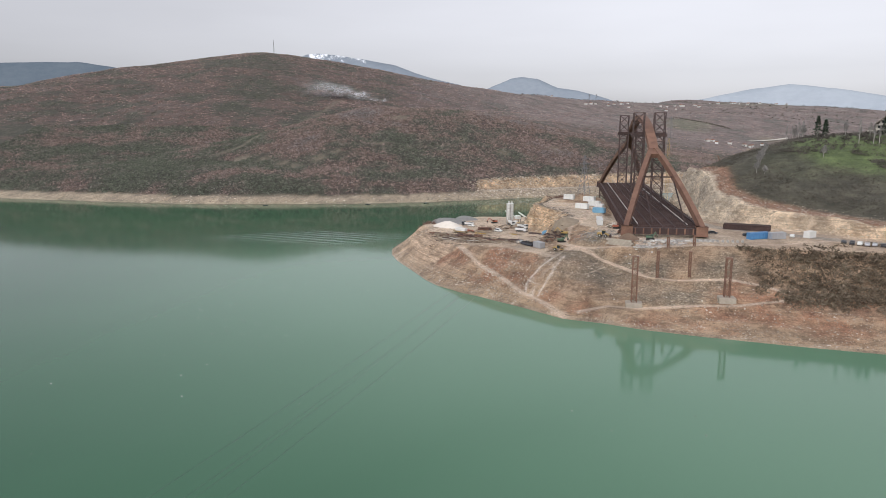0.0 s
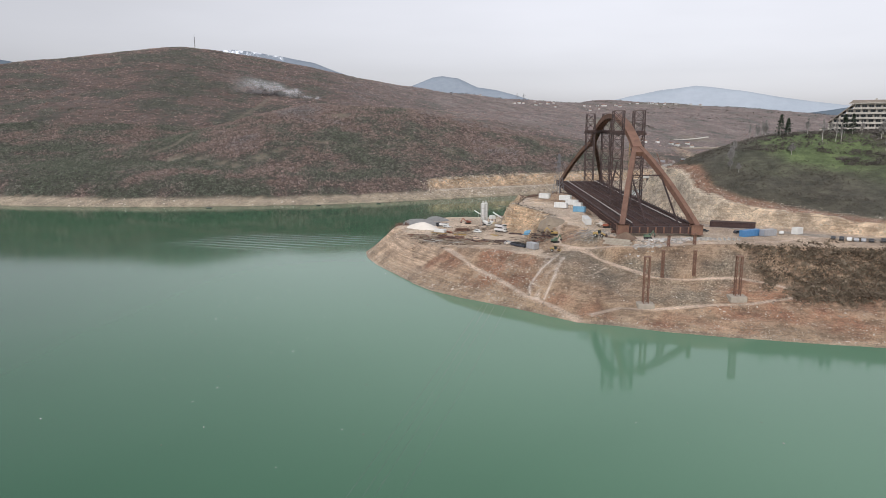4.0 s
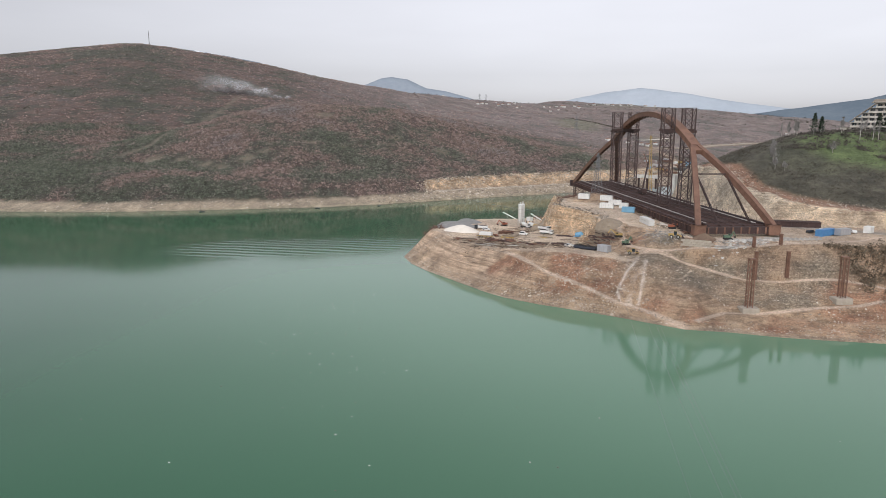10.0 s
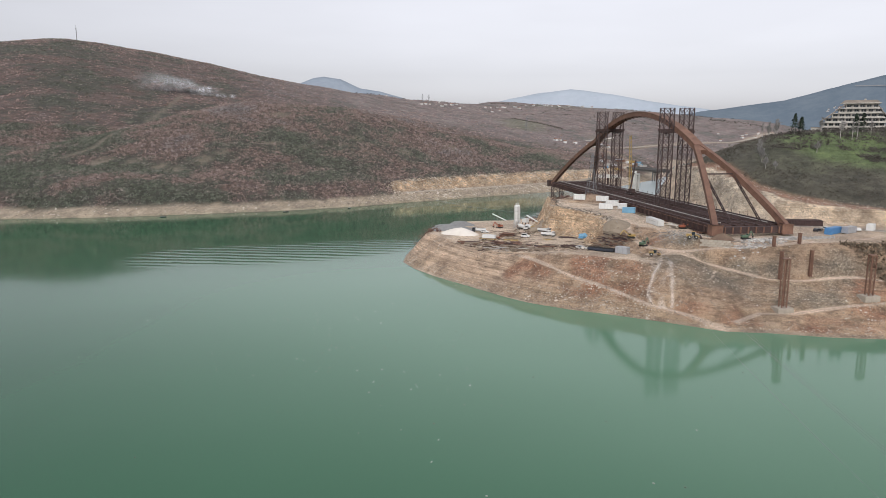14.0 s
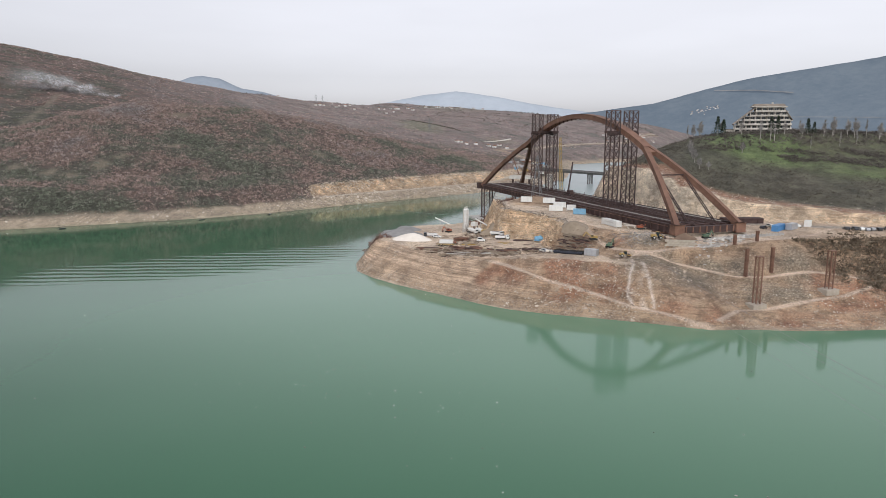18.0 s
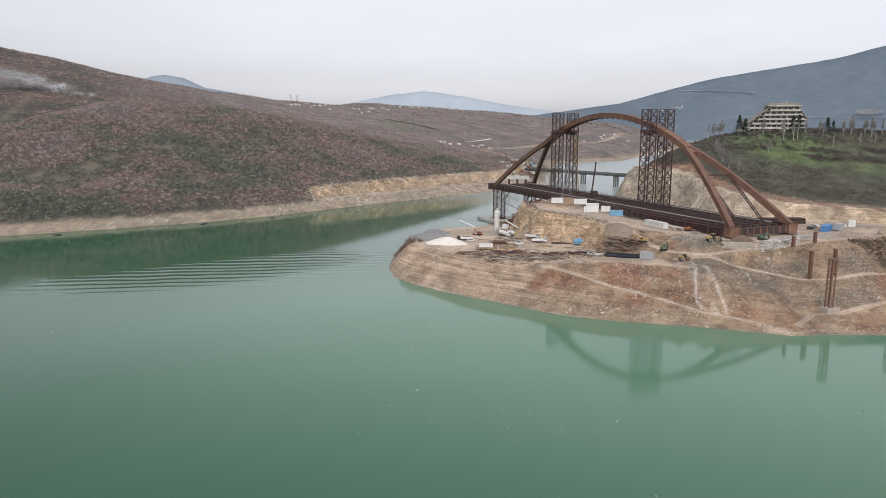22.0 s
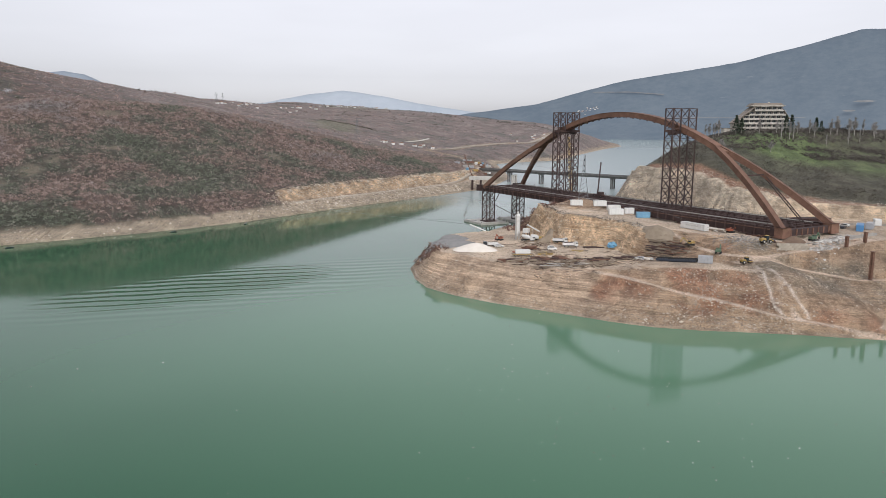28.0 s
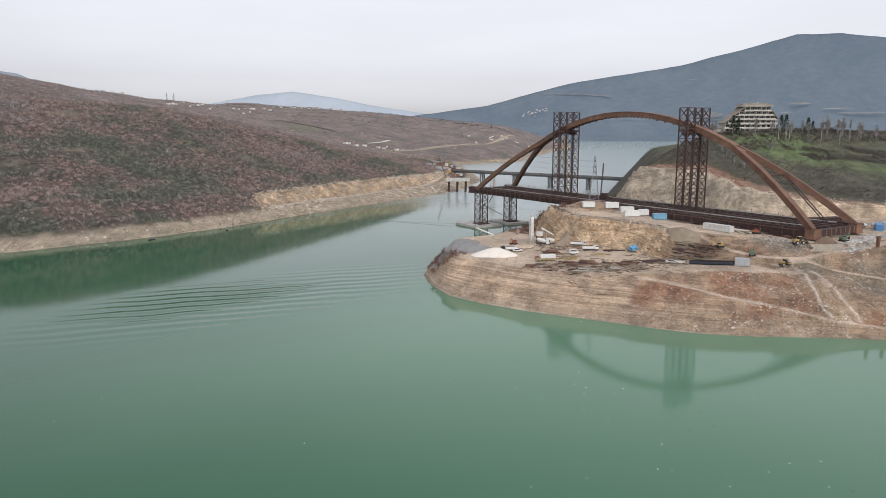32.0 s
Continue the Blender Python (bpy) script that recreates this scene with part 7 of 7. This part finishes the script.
for k in range(26):
    f = r.rand()
    x, y = 300 + 90 * f + r.uniform(-16, 16), 700 + 90 * f + r.uniform(-4, 26)
    if on_ground(x, y) < 1.5:
        continue
    container(x, y, r.uniform(0, 180), r.choice([4.0, 6.1, 9.0, 12.2]), [WHITE_PAINT, SILVER_PAINT, BLUE_PAINT, CONCRETE, RUST, YELLOW_PAINT][r.randint(6)], "site cabin in the works camp on the far bank", "site_cabin")


# ---- hotel on the hill ----
hotel = thing("hotel_building", "abandoned stepped concrete hotel on the hilltop", "building")
HL, HW = 36.0, 13.0
PLASTER = mottled("weathered_plaster", (0.4, 0.37, 0.32), (0.62, 0.58, 0.52), 4.0, 0.9)
ROOFING = mottled("brown_roofing", (0.17, 0.14, 0.115), (0.3, 0.26, 0.215), 3.0, 0.9)
for k in range(6):
    x0 = -HL / 2 + (0 if k < 2 else (k - 1.5) * 3.7)
    x1 = HL / 2 - (0 if k < 3 else (k - 3) * 1.6 + 1.2)
    z = k * 3.0
    c, L = (x0 + x1) / 2, x1 - x0
    block("storey_wall", (c, 0.8, z + 1.4), (L, HW - 2.6, 2.8), PLASTER, hotel)
    block("floor_slab", (c, 0, z + 2.9), (L + 1.0, HW, 0.28), PLASTER, hotel)
    n = int(L / 3.6)
    for q in range(n):
        wx = x0 + (q + 0.5) * L / n
        w = block("window", (wx, -HW / 2 + 2.05, z + 1.35), (2.5, 0.12, 2.1), GLASS_DARK, hotel, "dark empty window opening")
        block("window_frame", (wx, -HW / 2 + 2.0, z + 1.35), (0.1, 0.1, 1.7), PLASTER, w)
        block("partition", (x0 + q * L / n, -HW / 2 + 1.0, z + 1.4), (0.2, 2.0, 2.8), PLASTER, hotel)
    if k:
        block("balcony_parapet", (c, -HW / 2 + 0.1, z + 0.45), (L + 0.6, 0.18, 0.95), PLASTER, hotel)
bm = bmesh.new()
beam(bm, (-HL / 2 - 1, 0, 6.3), (-HL / 2 + 13.6, 0, 18.6), HW + 0.6, 0.5)
part("sloping_roof", bm, ROOFING, hotel, "long sloping brown roof")
block("flat_roof", (3.4, 0, 18.4), (22.6, HW + 0.8, 0.5), PLASTER, hotel, soft=0.05)
block("hip_roof", (3.2, 0, 19.5), (21.6, HW + 0.2, 1.8), ROOFING, hotel, "low hipped brown roof", 0.0, 0.16)
bm = bmesh.new()
beam(bm, (HL / 2 + 0.6, 0, 9.3), (HL / 2 - 4.6, 0, 16.4), HW + 0.4, 0.4)
part("sloping_roof", bm, ROOFING, hotel)
block("roof_vent", (6, 1, 20.8), (1.1, 1.1, 1.3), PLASTER, hotel)
block("plinth", (0, 0, -1.6), (HL, HW - 1.0, 3.4), ROOFING, hotel, "dark raised base storey")
block("annex", (-HL / 2 - 3, 3, 1.2), (6, 7, 3.0), PLASTER, hotel)
block("annex_roof", (-HL / 2 - 3, 3, 2.85), (6.6, 7.6, 0.3), ROOFING, hotel)
hotel.matrix_world = pose(248, 364.5, on_ground(248, 364.5) + 1.2, 0, 0, -44) @ Matrix.Scale(0.87, 4)
HS = Vector((math.cos(radians(-44)), math.sin(radians(-44)), 0))
HF = Vector((HS.y, -HS.x, 0))


# ---- trees ----
BARK = mottled("pale_bark", (0.28, 0.26, 0.235), (0.48, 0.45, 0.41), 0.8, 0.9)
TWIGS = mottled("grey_twigs", (0.2, 0.19, 0.18), (0.33, 0.315, 0.3), 1.0, 0.9, 0.0, 0.4, 0.0)
NEEDLES = mottled("dark_conifer", (0.016, 0.03, 0.018), (0.05, 0.075, 0.042), 1.2, 0.9, 0.0, 0.4, 0.0)


def bare_tree(seed, h, spread, name="bare_tree", label="tall bare poplar with pale upright limbs"):
    r = np.random.RandomState(seed)
    t = thing(name, label, "tree", "bare trees")
    bm = bmesh.new()
    tube(bm, (0, 0, -0.4), (0, 0, h * 0.55), 0.19, 0.11, 7)
    tube(bm, (0, 0, h * 0.55), (0.1, 0, h), 0.11, 0.03, 6)
    part("trunk", bm, BARK, t)
    bm = bmesh.new()
    fine = bmesh.new()
    for k in range(30):
        z = h * r.uniform(0.25, 0.95)
        a = r.uniform(0, 6.28)
        L = 1.35 * spread * h * r.uniform(0.6, 1.1) * (1.05 - z / h * 0.75)
        d = Vector((math.cos(a), math.sin(a), r.uniform(1.0, 2.0)))
        d = d.normalized() * L
        p = Vector((0, 0, z))
        tube(bm, p, p + d, 0.07, 0.02, 4)
        for q in range(26):
            s = p + d * r.uniform(0.3, 1.0)
            e = s + Vector(r.normal(size=3)) * L * 0.34 + Vector((0, 0, L * 0.2))
            w = Vector(r.normal(size=3)).normalized() * 0.07
            fine.faces.new([fine.verts.new(s - w), fine.verts.new(s + w), fine.verts.new(e)])
    part("branchwork", bm, BARK, t)
    part("crown", fine, TWIGS, t, "haze of fine bare twigs")
    return t


def conifer(seed, h, wide):
    r = np.random.RandomState(seed)
    t = thing("conifer", "dark green conifer on the hilltop", "tree", "conifers")
    pipe("trunk", (0, 0, -0.4), (0, 0, h), 0.25, 0.04, BARK, t, n=7)
    bm = bmesh.new()
    for k in range(520):
        f = r.rand() ** 0.75
        z = h * (0.1 + 0.9 * f)
        R = wide * (1.02 - f) * r.uniform(0.35, 1.0) * (0.85 + 0.3 * math.sin(f * 40))
        a = r.uniform(0, 6.28)
        c = Vector((R * math.cos(a), R * math.sin(a), z - 0.25 * R))
        o = Vector((math.cos(a), math.sin(a), -0.35)) * r.uniform(0.5, 0.9)
        s = Vector((-math.sin(a), math.cos(a), r.normal(0, 0.3))) * r.uniform(0.25, 0.5)
        bm.faces.new([bm.verts.new(c - s), bm.verts.new(c + s), bm.verts.new(c + o)])
    part("crown", bm, NEEDLES, t)
    return t


def plant_row(kinds, spots):
    """Stand trees on the ground: the first of each kind, then copies."""
    used = set()
    for k, (x, y, which, size) in enumerate(spots):
        if which in used:
            copy_thing(kinds[which], pose(x, y, on_ground(x, y), 0, 0, 47 * k) @ Matrix.Scale(size, 4))
        else:
            used.add(which)
            put(kinds[which], x, y, 40 * k)


plant_row([conifer(1, 10.5, 3.0), conifer(2, 9.5, 3.4), conifer(3, 8.5, 2.6)],
          [(187, 344.5, 0, 1), (190, 343, 2, 1), (211, 329, 1, 1), (214, 327.5, 0, 0.95), (233, 323, 2, 1), (237, 322, 1, 0.7)])
plant_row([bare_tree(1, 11, 0.16), bare_tree(2, 8.5, 0.28), bare_tree(3, 10.5, 0.13), bare_tree(4, 7.5, 0.34)],
          [(195.5, 323.5, 0, 1), (201.5, 322, 2, 1), (203.5, 321, 2, 0.92), (219, 310.5, 0, 0.6), (239.5, 308, 2, 0.8), (223, 319, 3, 1), (184, 353, 1, 1), (181, 351, 0, 0.8), (179, 353, 2, 0.8), (186, 356, 3, 1),
           (183, 358, 1, 0.9), (178, 357, 0, 0.75), (240, 318, 1, 1), (246, 317, 3, 1.1), (250, 319, 1, 1.1), (256, 315, 3, 1.2), (261, 314, 1, 1.2), (266, 316, 3, 1), (270, 313, 0, 0.9), (276, 309, 1, 1.1), (282, 312, 3, 1),
           (290, 305, 1, 1), (297, 300, 3, 1.1), (228, 324, 1, 0.8), (218, 326, 3, 0.8), (205, 331, 3, 0.8), (196, 336, 1, 0.9), (192, 346, 3, 0.9), (308, 296, 1, 1), (320, 290, 3, 1.1), (254, 308, 2, 0.75), (300, 292, 0, 0.8)])
small = bare_tree(11, 5.0, 0.42, "bare_tree", "small bare round-headed tree in the meadow")
plant_row([small], [(177, 319, 0, 1), (146, 318, 0, 1), (150, 325, 0, 1.2), (154, 331, 0, 1), (148, 314, 0, 0.8), (152, 328, 0, 0.9), (157, 335, 0, 1.1)])

hs, hf = rs.uniform(-42, 45, 1500), rs.uniform(6.5, 19, 1500)
hx, hy = 248 + HS.x * hs + HF.x * hf, 364.5 + HS.y * hs + HF.y * hf
scatter("hotel_brush", hx, hy, rs.uniform(0.9, 2.3, 1500), TWIG_FORMS, HEDGE, "dark bare brush in front of the hotel", "brush", 48, (0.8, 1.5))

# ---- village on the ridge ----
ROOF_TILE = mottled("red_brown_roof_tiles", (0.2, 0.1, 0.07), (0.32, 0.19, 0.14), 2.0, 0.9)


def house(label, wall_mat):
    t = thing("village_house", label, "house", "village houses")
    block("wall", (0, 0, 2.8), (11, 8, 5.8), wall_mat, t)
    profile("roof", [(-6, 5.6), (6, 5.6), (0, 8.2)], 9.2, ROOF_TILE, t, soft=0.0)
    for s in (-3, 0, 3):
        block("window", (s, -4.03, 3.6), (1.3, 0.1, 1.4), GLASS_DARK, t)
        block("window", (s, -4.03, 1.4), (1.3, 0.1, 1.4), GLASS_DARK, t)
    return t


home = house("small pale village house on the ridge", WHITE_PAINT)
put(home, 372, 1560, 20, size=0.55)
r = np.random.RandomState(9)
for k in range(30):
    f = r.rand() * 5.99
    line = ((330, 1530), (410, 1600), (480, 1690), (600, 1770), (720, 1830), (820, 1900), (930, 1800))
    a, b = line[int(f)], line[int(f) + 1]
    q = f - int(f)
    x, y = a[0] + (b[0] - a[0]) * q + r.normal(0, 22), a[1] + (b[1] - a[1]) * q + r.normal(0, 26)
    copy_thing(home, pose(x, y, on_ground(x, y) - 0.4, 0, 0, r.uniform(0, 360)) @ Matrix.Scale(r.uniform(0.7, 1.35), 4))
for k in range(14):
    x, y = 1040 + r.normal(0, 50), 1330 + r.normal(0, 40)
    if on_ground(x, y) > 3:
        copy_thing(home, pose(x, y, on_ground(x, y) - 0.4, 0, 0, r.uniform(0, 360)))
mast = thing("radio_mast", "thin guyed radio mast on the summit", "mast")
bar("mast_pole", (0, 0, -1), (0, 0, 24), 0.9, 0.9, STEEL_GREY, mast)
bar("mast_antenna", (0, 0, 24), (0, 0, 28), 0.4, 0.4, STEEL_GREY, mast)
put(mast, -334, 1398)
for k in range(9):
    x, y = 450 + r.normal(0, 26), 1040 + r.normal(0, 22)
    if on_ground(x, y) > 3:
        copy_thing(home, pose(x, y, on_ground(x, y) - 0.4, 0, 0, r.uniform(0, 360)))
# a village and pale clearings on the flank of the far mountain
for k in range(26):
    f = r.rand()
    x, y = 3046 + 92 * f + r.normal(0, 14), 3052 - 84 * f + r.normal(0, 30)
    tagged(copy_thing(home, pose(x - 20, y - 18, 138 + 46 * f + r.normal(0, 6), 0, 0, r.uniform(0, 360)) @ Matrix.Scale(r.uniform(0.9, 1.5), 4)), "pale house in the village across the lake")
# bare earth, with the mountain's haze added as a bluish emission
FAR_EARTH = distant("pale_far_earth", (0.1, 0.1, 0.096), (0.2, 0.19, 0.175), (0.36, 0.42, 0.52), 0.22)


def far_strip(name, line, high, label):
    """A pale cutting along the flank of the far mountain, with ragged edges."""
    bm = bmesh.new()
    rows = []
    for (ax, ay, az), (bx, by, bz) in zip(line, line[1:]):
        for k in range(8):
            f = k / 8
            p = Vector((ax + (bx - ax) * f, ay + (by - ay) * f, az + (bz - az) * f))
            away = Vector((p.x, p.y, 0)).normalized()
            tall = high * r.uniform(0.6, 1.2)
            rows.append([bm.verts.new(p - away * (28 - 2.2 * q * tall) + Vector((0, 0, q * tall))) for q in (-0.5, 0, 0.5)])
    for a, b in zip(rows, rows[1:]):
        for j in range(2):
            bm.faces.new([a[j], a[j + 1], b[j + 1], b[j]])
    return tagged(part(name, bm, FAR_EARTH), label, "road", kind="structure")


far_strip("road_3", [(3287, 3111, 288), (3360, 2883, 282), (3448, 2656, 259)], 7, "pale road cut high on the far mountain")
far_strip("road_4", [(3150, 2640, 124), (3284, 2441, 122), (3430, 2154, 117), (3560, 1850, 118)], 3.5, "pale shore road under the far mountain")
for x, y, z, half, high in ((3506, 2071, 142, 62, 32), (3733, 1685, 198, 48, 12), (3657, 1723, 150, 30, 10), (3766, 1381, 145, 120, 9), (3740, 1500, 168, 70, 8)):
    bm = bmesh.new()
    away, along = Vector((x, y, 0)).normalized(), Vector((y, -x, 0)).normalized()
    rim = []
    for k in range(28):
        q = 2 * math.pi * k / 28
        w = r.uniform(0.82, 1.1)
        rim.append(bm.verts.new(Vector((x, y, z)) + along * half * w * math.cos(q) + Vector((0, 0, high * 0.5 * w * math.sin(q))) - away * (34 - 1.1 * high * w * math.sin(q))))
    bm.faces.new(rim)
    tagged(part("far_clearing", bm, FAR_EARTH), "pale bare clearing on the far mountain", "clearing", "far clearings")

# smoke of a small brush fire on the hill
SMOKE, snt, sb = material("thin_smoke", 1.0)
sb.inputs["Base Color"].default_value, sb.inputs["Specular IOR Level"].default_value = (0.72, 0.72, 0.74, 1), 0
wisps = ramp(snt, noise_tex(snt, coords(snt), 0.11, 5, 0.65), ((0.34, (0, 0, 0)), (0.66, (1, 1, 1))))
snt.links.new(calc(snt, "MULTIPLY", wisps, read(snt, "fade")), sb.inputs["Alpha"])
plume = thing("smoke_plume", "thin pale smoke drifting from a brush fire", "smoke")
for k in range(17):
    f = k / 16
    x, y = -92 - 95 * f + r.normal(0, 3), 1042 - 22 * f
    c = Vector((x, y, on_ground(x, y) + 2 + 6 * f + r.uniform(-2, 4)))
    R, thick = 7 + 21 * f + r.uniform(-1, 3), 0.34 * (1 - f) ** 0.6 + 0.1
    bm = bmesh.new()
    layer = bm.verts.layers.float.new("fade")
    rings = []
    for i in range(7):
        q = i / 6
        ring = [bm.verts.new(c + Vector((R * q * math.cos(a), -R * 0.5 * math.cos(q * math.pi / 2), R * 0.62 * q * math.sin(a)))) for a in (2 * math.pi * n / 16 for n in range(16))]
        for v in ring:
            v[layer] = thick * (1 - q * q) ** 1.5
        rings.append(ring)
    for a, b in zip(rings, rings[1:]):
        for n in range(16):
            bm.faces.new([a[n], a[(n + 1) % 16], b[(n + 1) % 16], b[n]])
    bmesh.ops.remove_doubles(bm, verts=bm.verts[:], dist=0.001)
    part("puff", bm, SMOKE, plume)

# driftwood and litter afloat
FLOAT_BITS = cover_material("bleached_drift", ((0.4, (0.1, 0.085, 0.07)), (0.5, (0.5, 0.48, 0.44)), (0.6, (0.8, 0.79, 0.76))), 3)
bm = bmesh.new()
for k in range(150):
    x, y = (r.uniform(-260, 70), r.uniform(70, 330)) if k < 70 else (-55 + r.normal(0, 22), 220 + r.normal(0, 30))
    if on_ground(x, y) < -0.5:
        box(bm, (x, y, 0.02), (r.uniform(0.15, 0.5), r.uniform(0.1, 0.25), 0.1), r.uniform(0, 3), 0.3)
tagged(part("floating_litter", bm, FLOAT_BITS), "small bits of driftwood and litter afloat on the lake", "litter", kind="stuff")
# small boats by the far shore
for x, y, a in ((-60, 540, 20), (-14, 548, 60), (-140, 535, 10)):
    t = thing("rowing_boat", "small dark rowing boat moored by the far shore", "boat", "boats")
    bm = bmesh.new()
    box(bm, (0, 0, 0.2), (3.4, 1.1, 0.5), 0, -0.15)
    part("hull", bm, DARK_PAINT, t)
    block("thwart", (0, 0, 0.42), (0.3, 1.0, 0.08), TIMBER, t)
    t.matrix_world = pose(x, y, 0, 0, 0, a)

# ---- wires ----
def wire(name, a, b, sag, r, label):
    """A hanging line between two places."""
    bm = bmesh.new()
    a, b = Vector(a), Vector(b)
    pts = [a.lerp(b, k / 16) - Vector((0, 0, sag * 4 * (k / 16) * (1 - k / 16))) for k in range(17)]
    side = (b - a).cross(Vector((0, 0, 1))).normalized() * r
    rows = [[bm.verts.new(p + side), bm.verts.new(p - side * 0.5 + Vector((0, 0, r * 0.87))), bm.verts.new(p - side * 0.5 - Vector((0, 0, r * 0.87)))] for p in pts]
    for p, q in zip(rows, rows[1:]):
        for j in range(3):
            bm.faces.new([p[j], p[(j + 1) % 3], q[(j + 1) % 3], q[j]])
    t = thing(name, label, "cable", "cables")
    part("strand", bm, STEEL_GREY, t)
    return t


wire("mooring_cable", span(211, -18, 1.6), (52, 577, 3.0), 2.0, 0.09, "thin steel mooring cable from the pontoon to the far bank")
p1, p2 = Vector((73, 352, on_ground(73, 352))), Vector((332, 1005, on_ground(332, 1005)))
for z1, w1, z2, w2 in ((13.2, 3.4, 22.4, 5.8), (15.8, 4.0, 26.9, 6.8), (18.4, 2.6, 31.3, 4.4)):
    for s in (-1, 1):
        c1 = p1 + Vector((math.cos(radians(40)), math.sin(radians(40)), 0)) * s * w1 + Vector((0, 0, z1 - 0.9))
        c2 = p2 + Vector((math.cos(radians(30)), math.sin(radians(30)), 0)) * s * w2 + Vector((0, 0, z2 - 0.9))
        wire("power_line", c1, c2, 7.0, 0.03, "thin power line hanging across the lake arm")
# the line goes on over the open water, low at mid-span
for off, low in ((-1.0, 16.2), (3.0, 20.0), (-2.5, 21.4), (1.2, 17.6)):
    a = Vector((73 + 0.934 * off, 352 - 0.358 * off, 34.0))
    wire("power_line", a, a - Vector((0.358, 0.934, 0)) * 560, low, 0.016, "thin power line hanging low over the open lake")
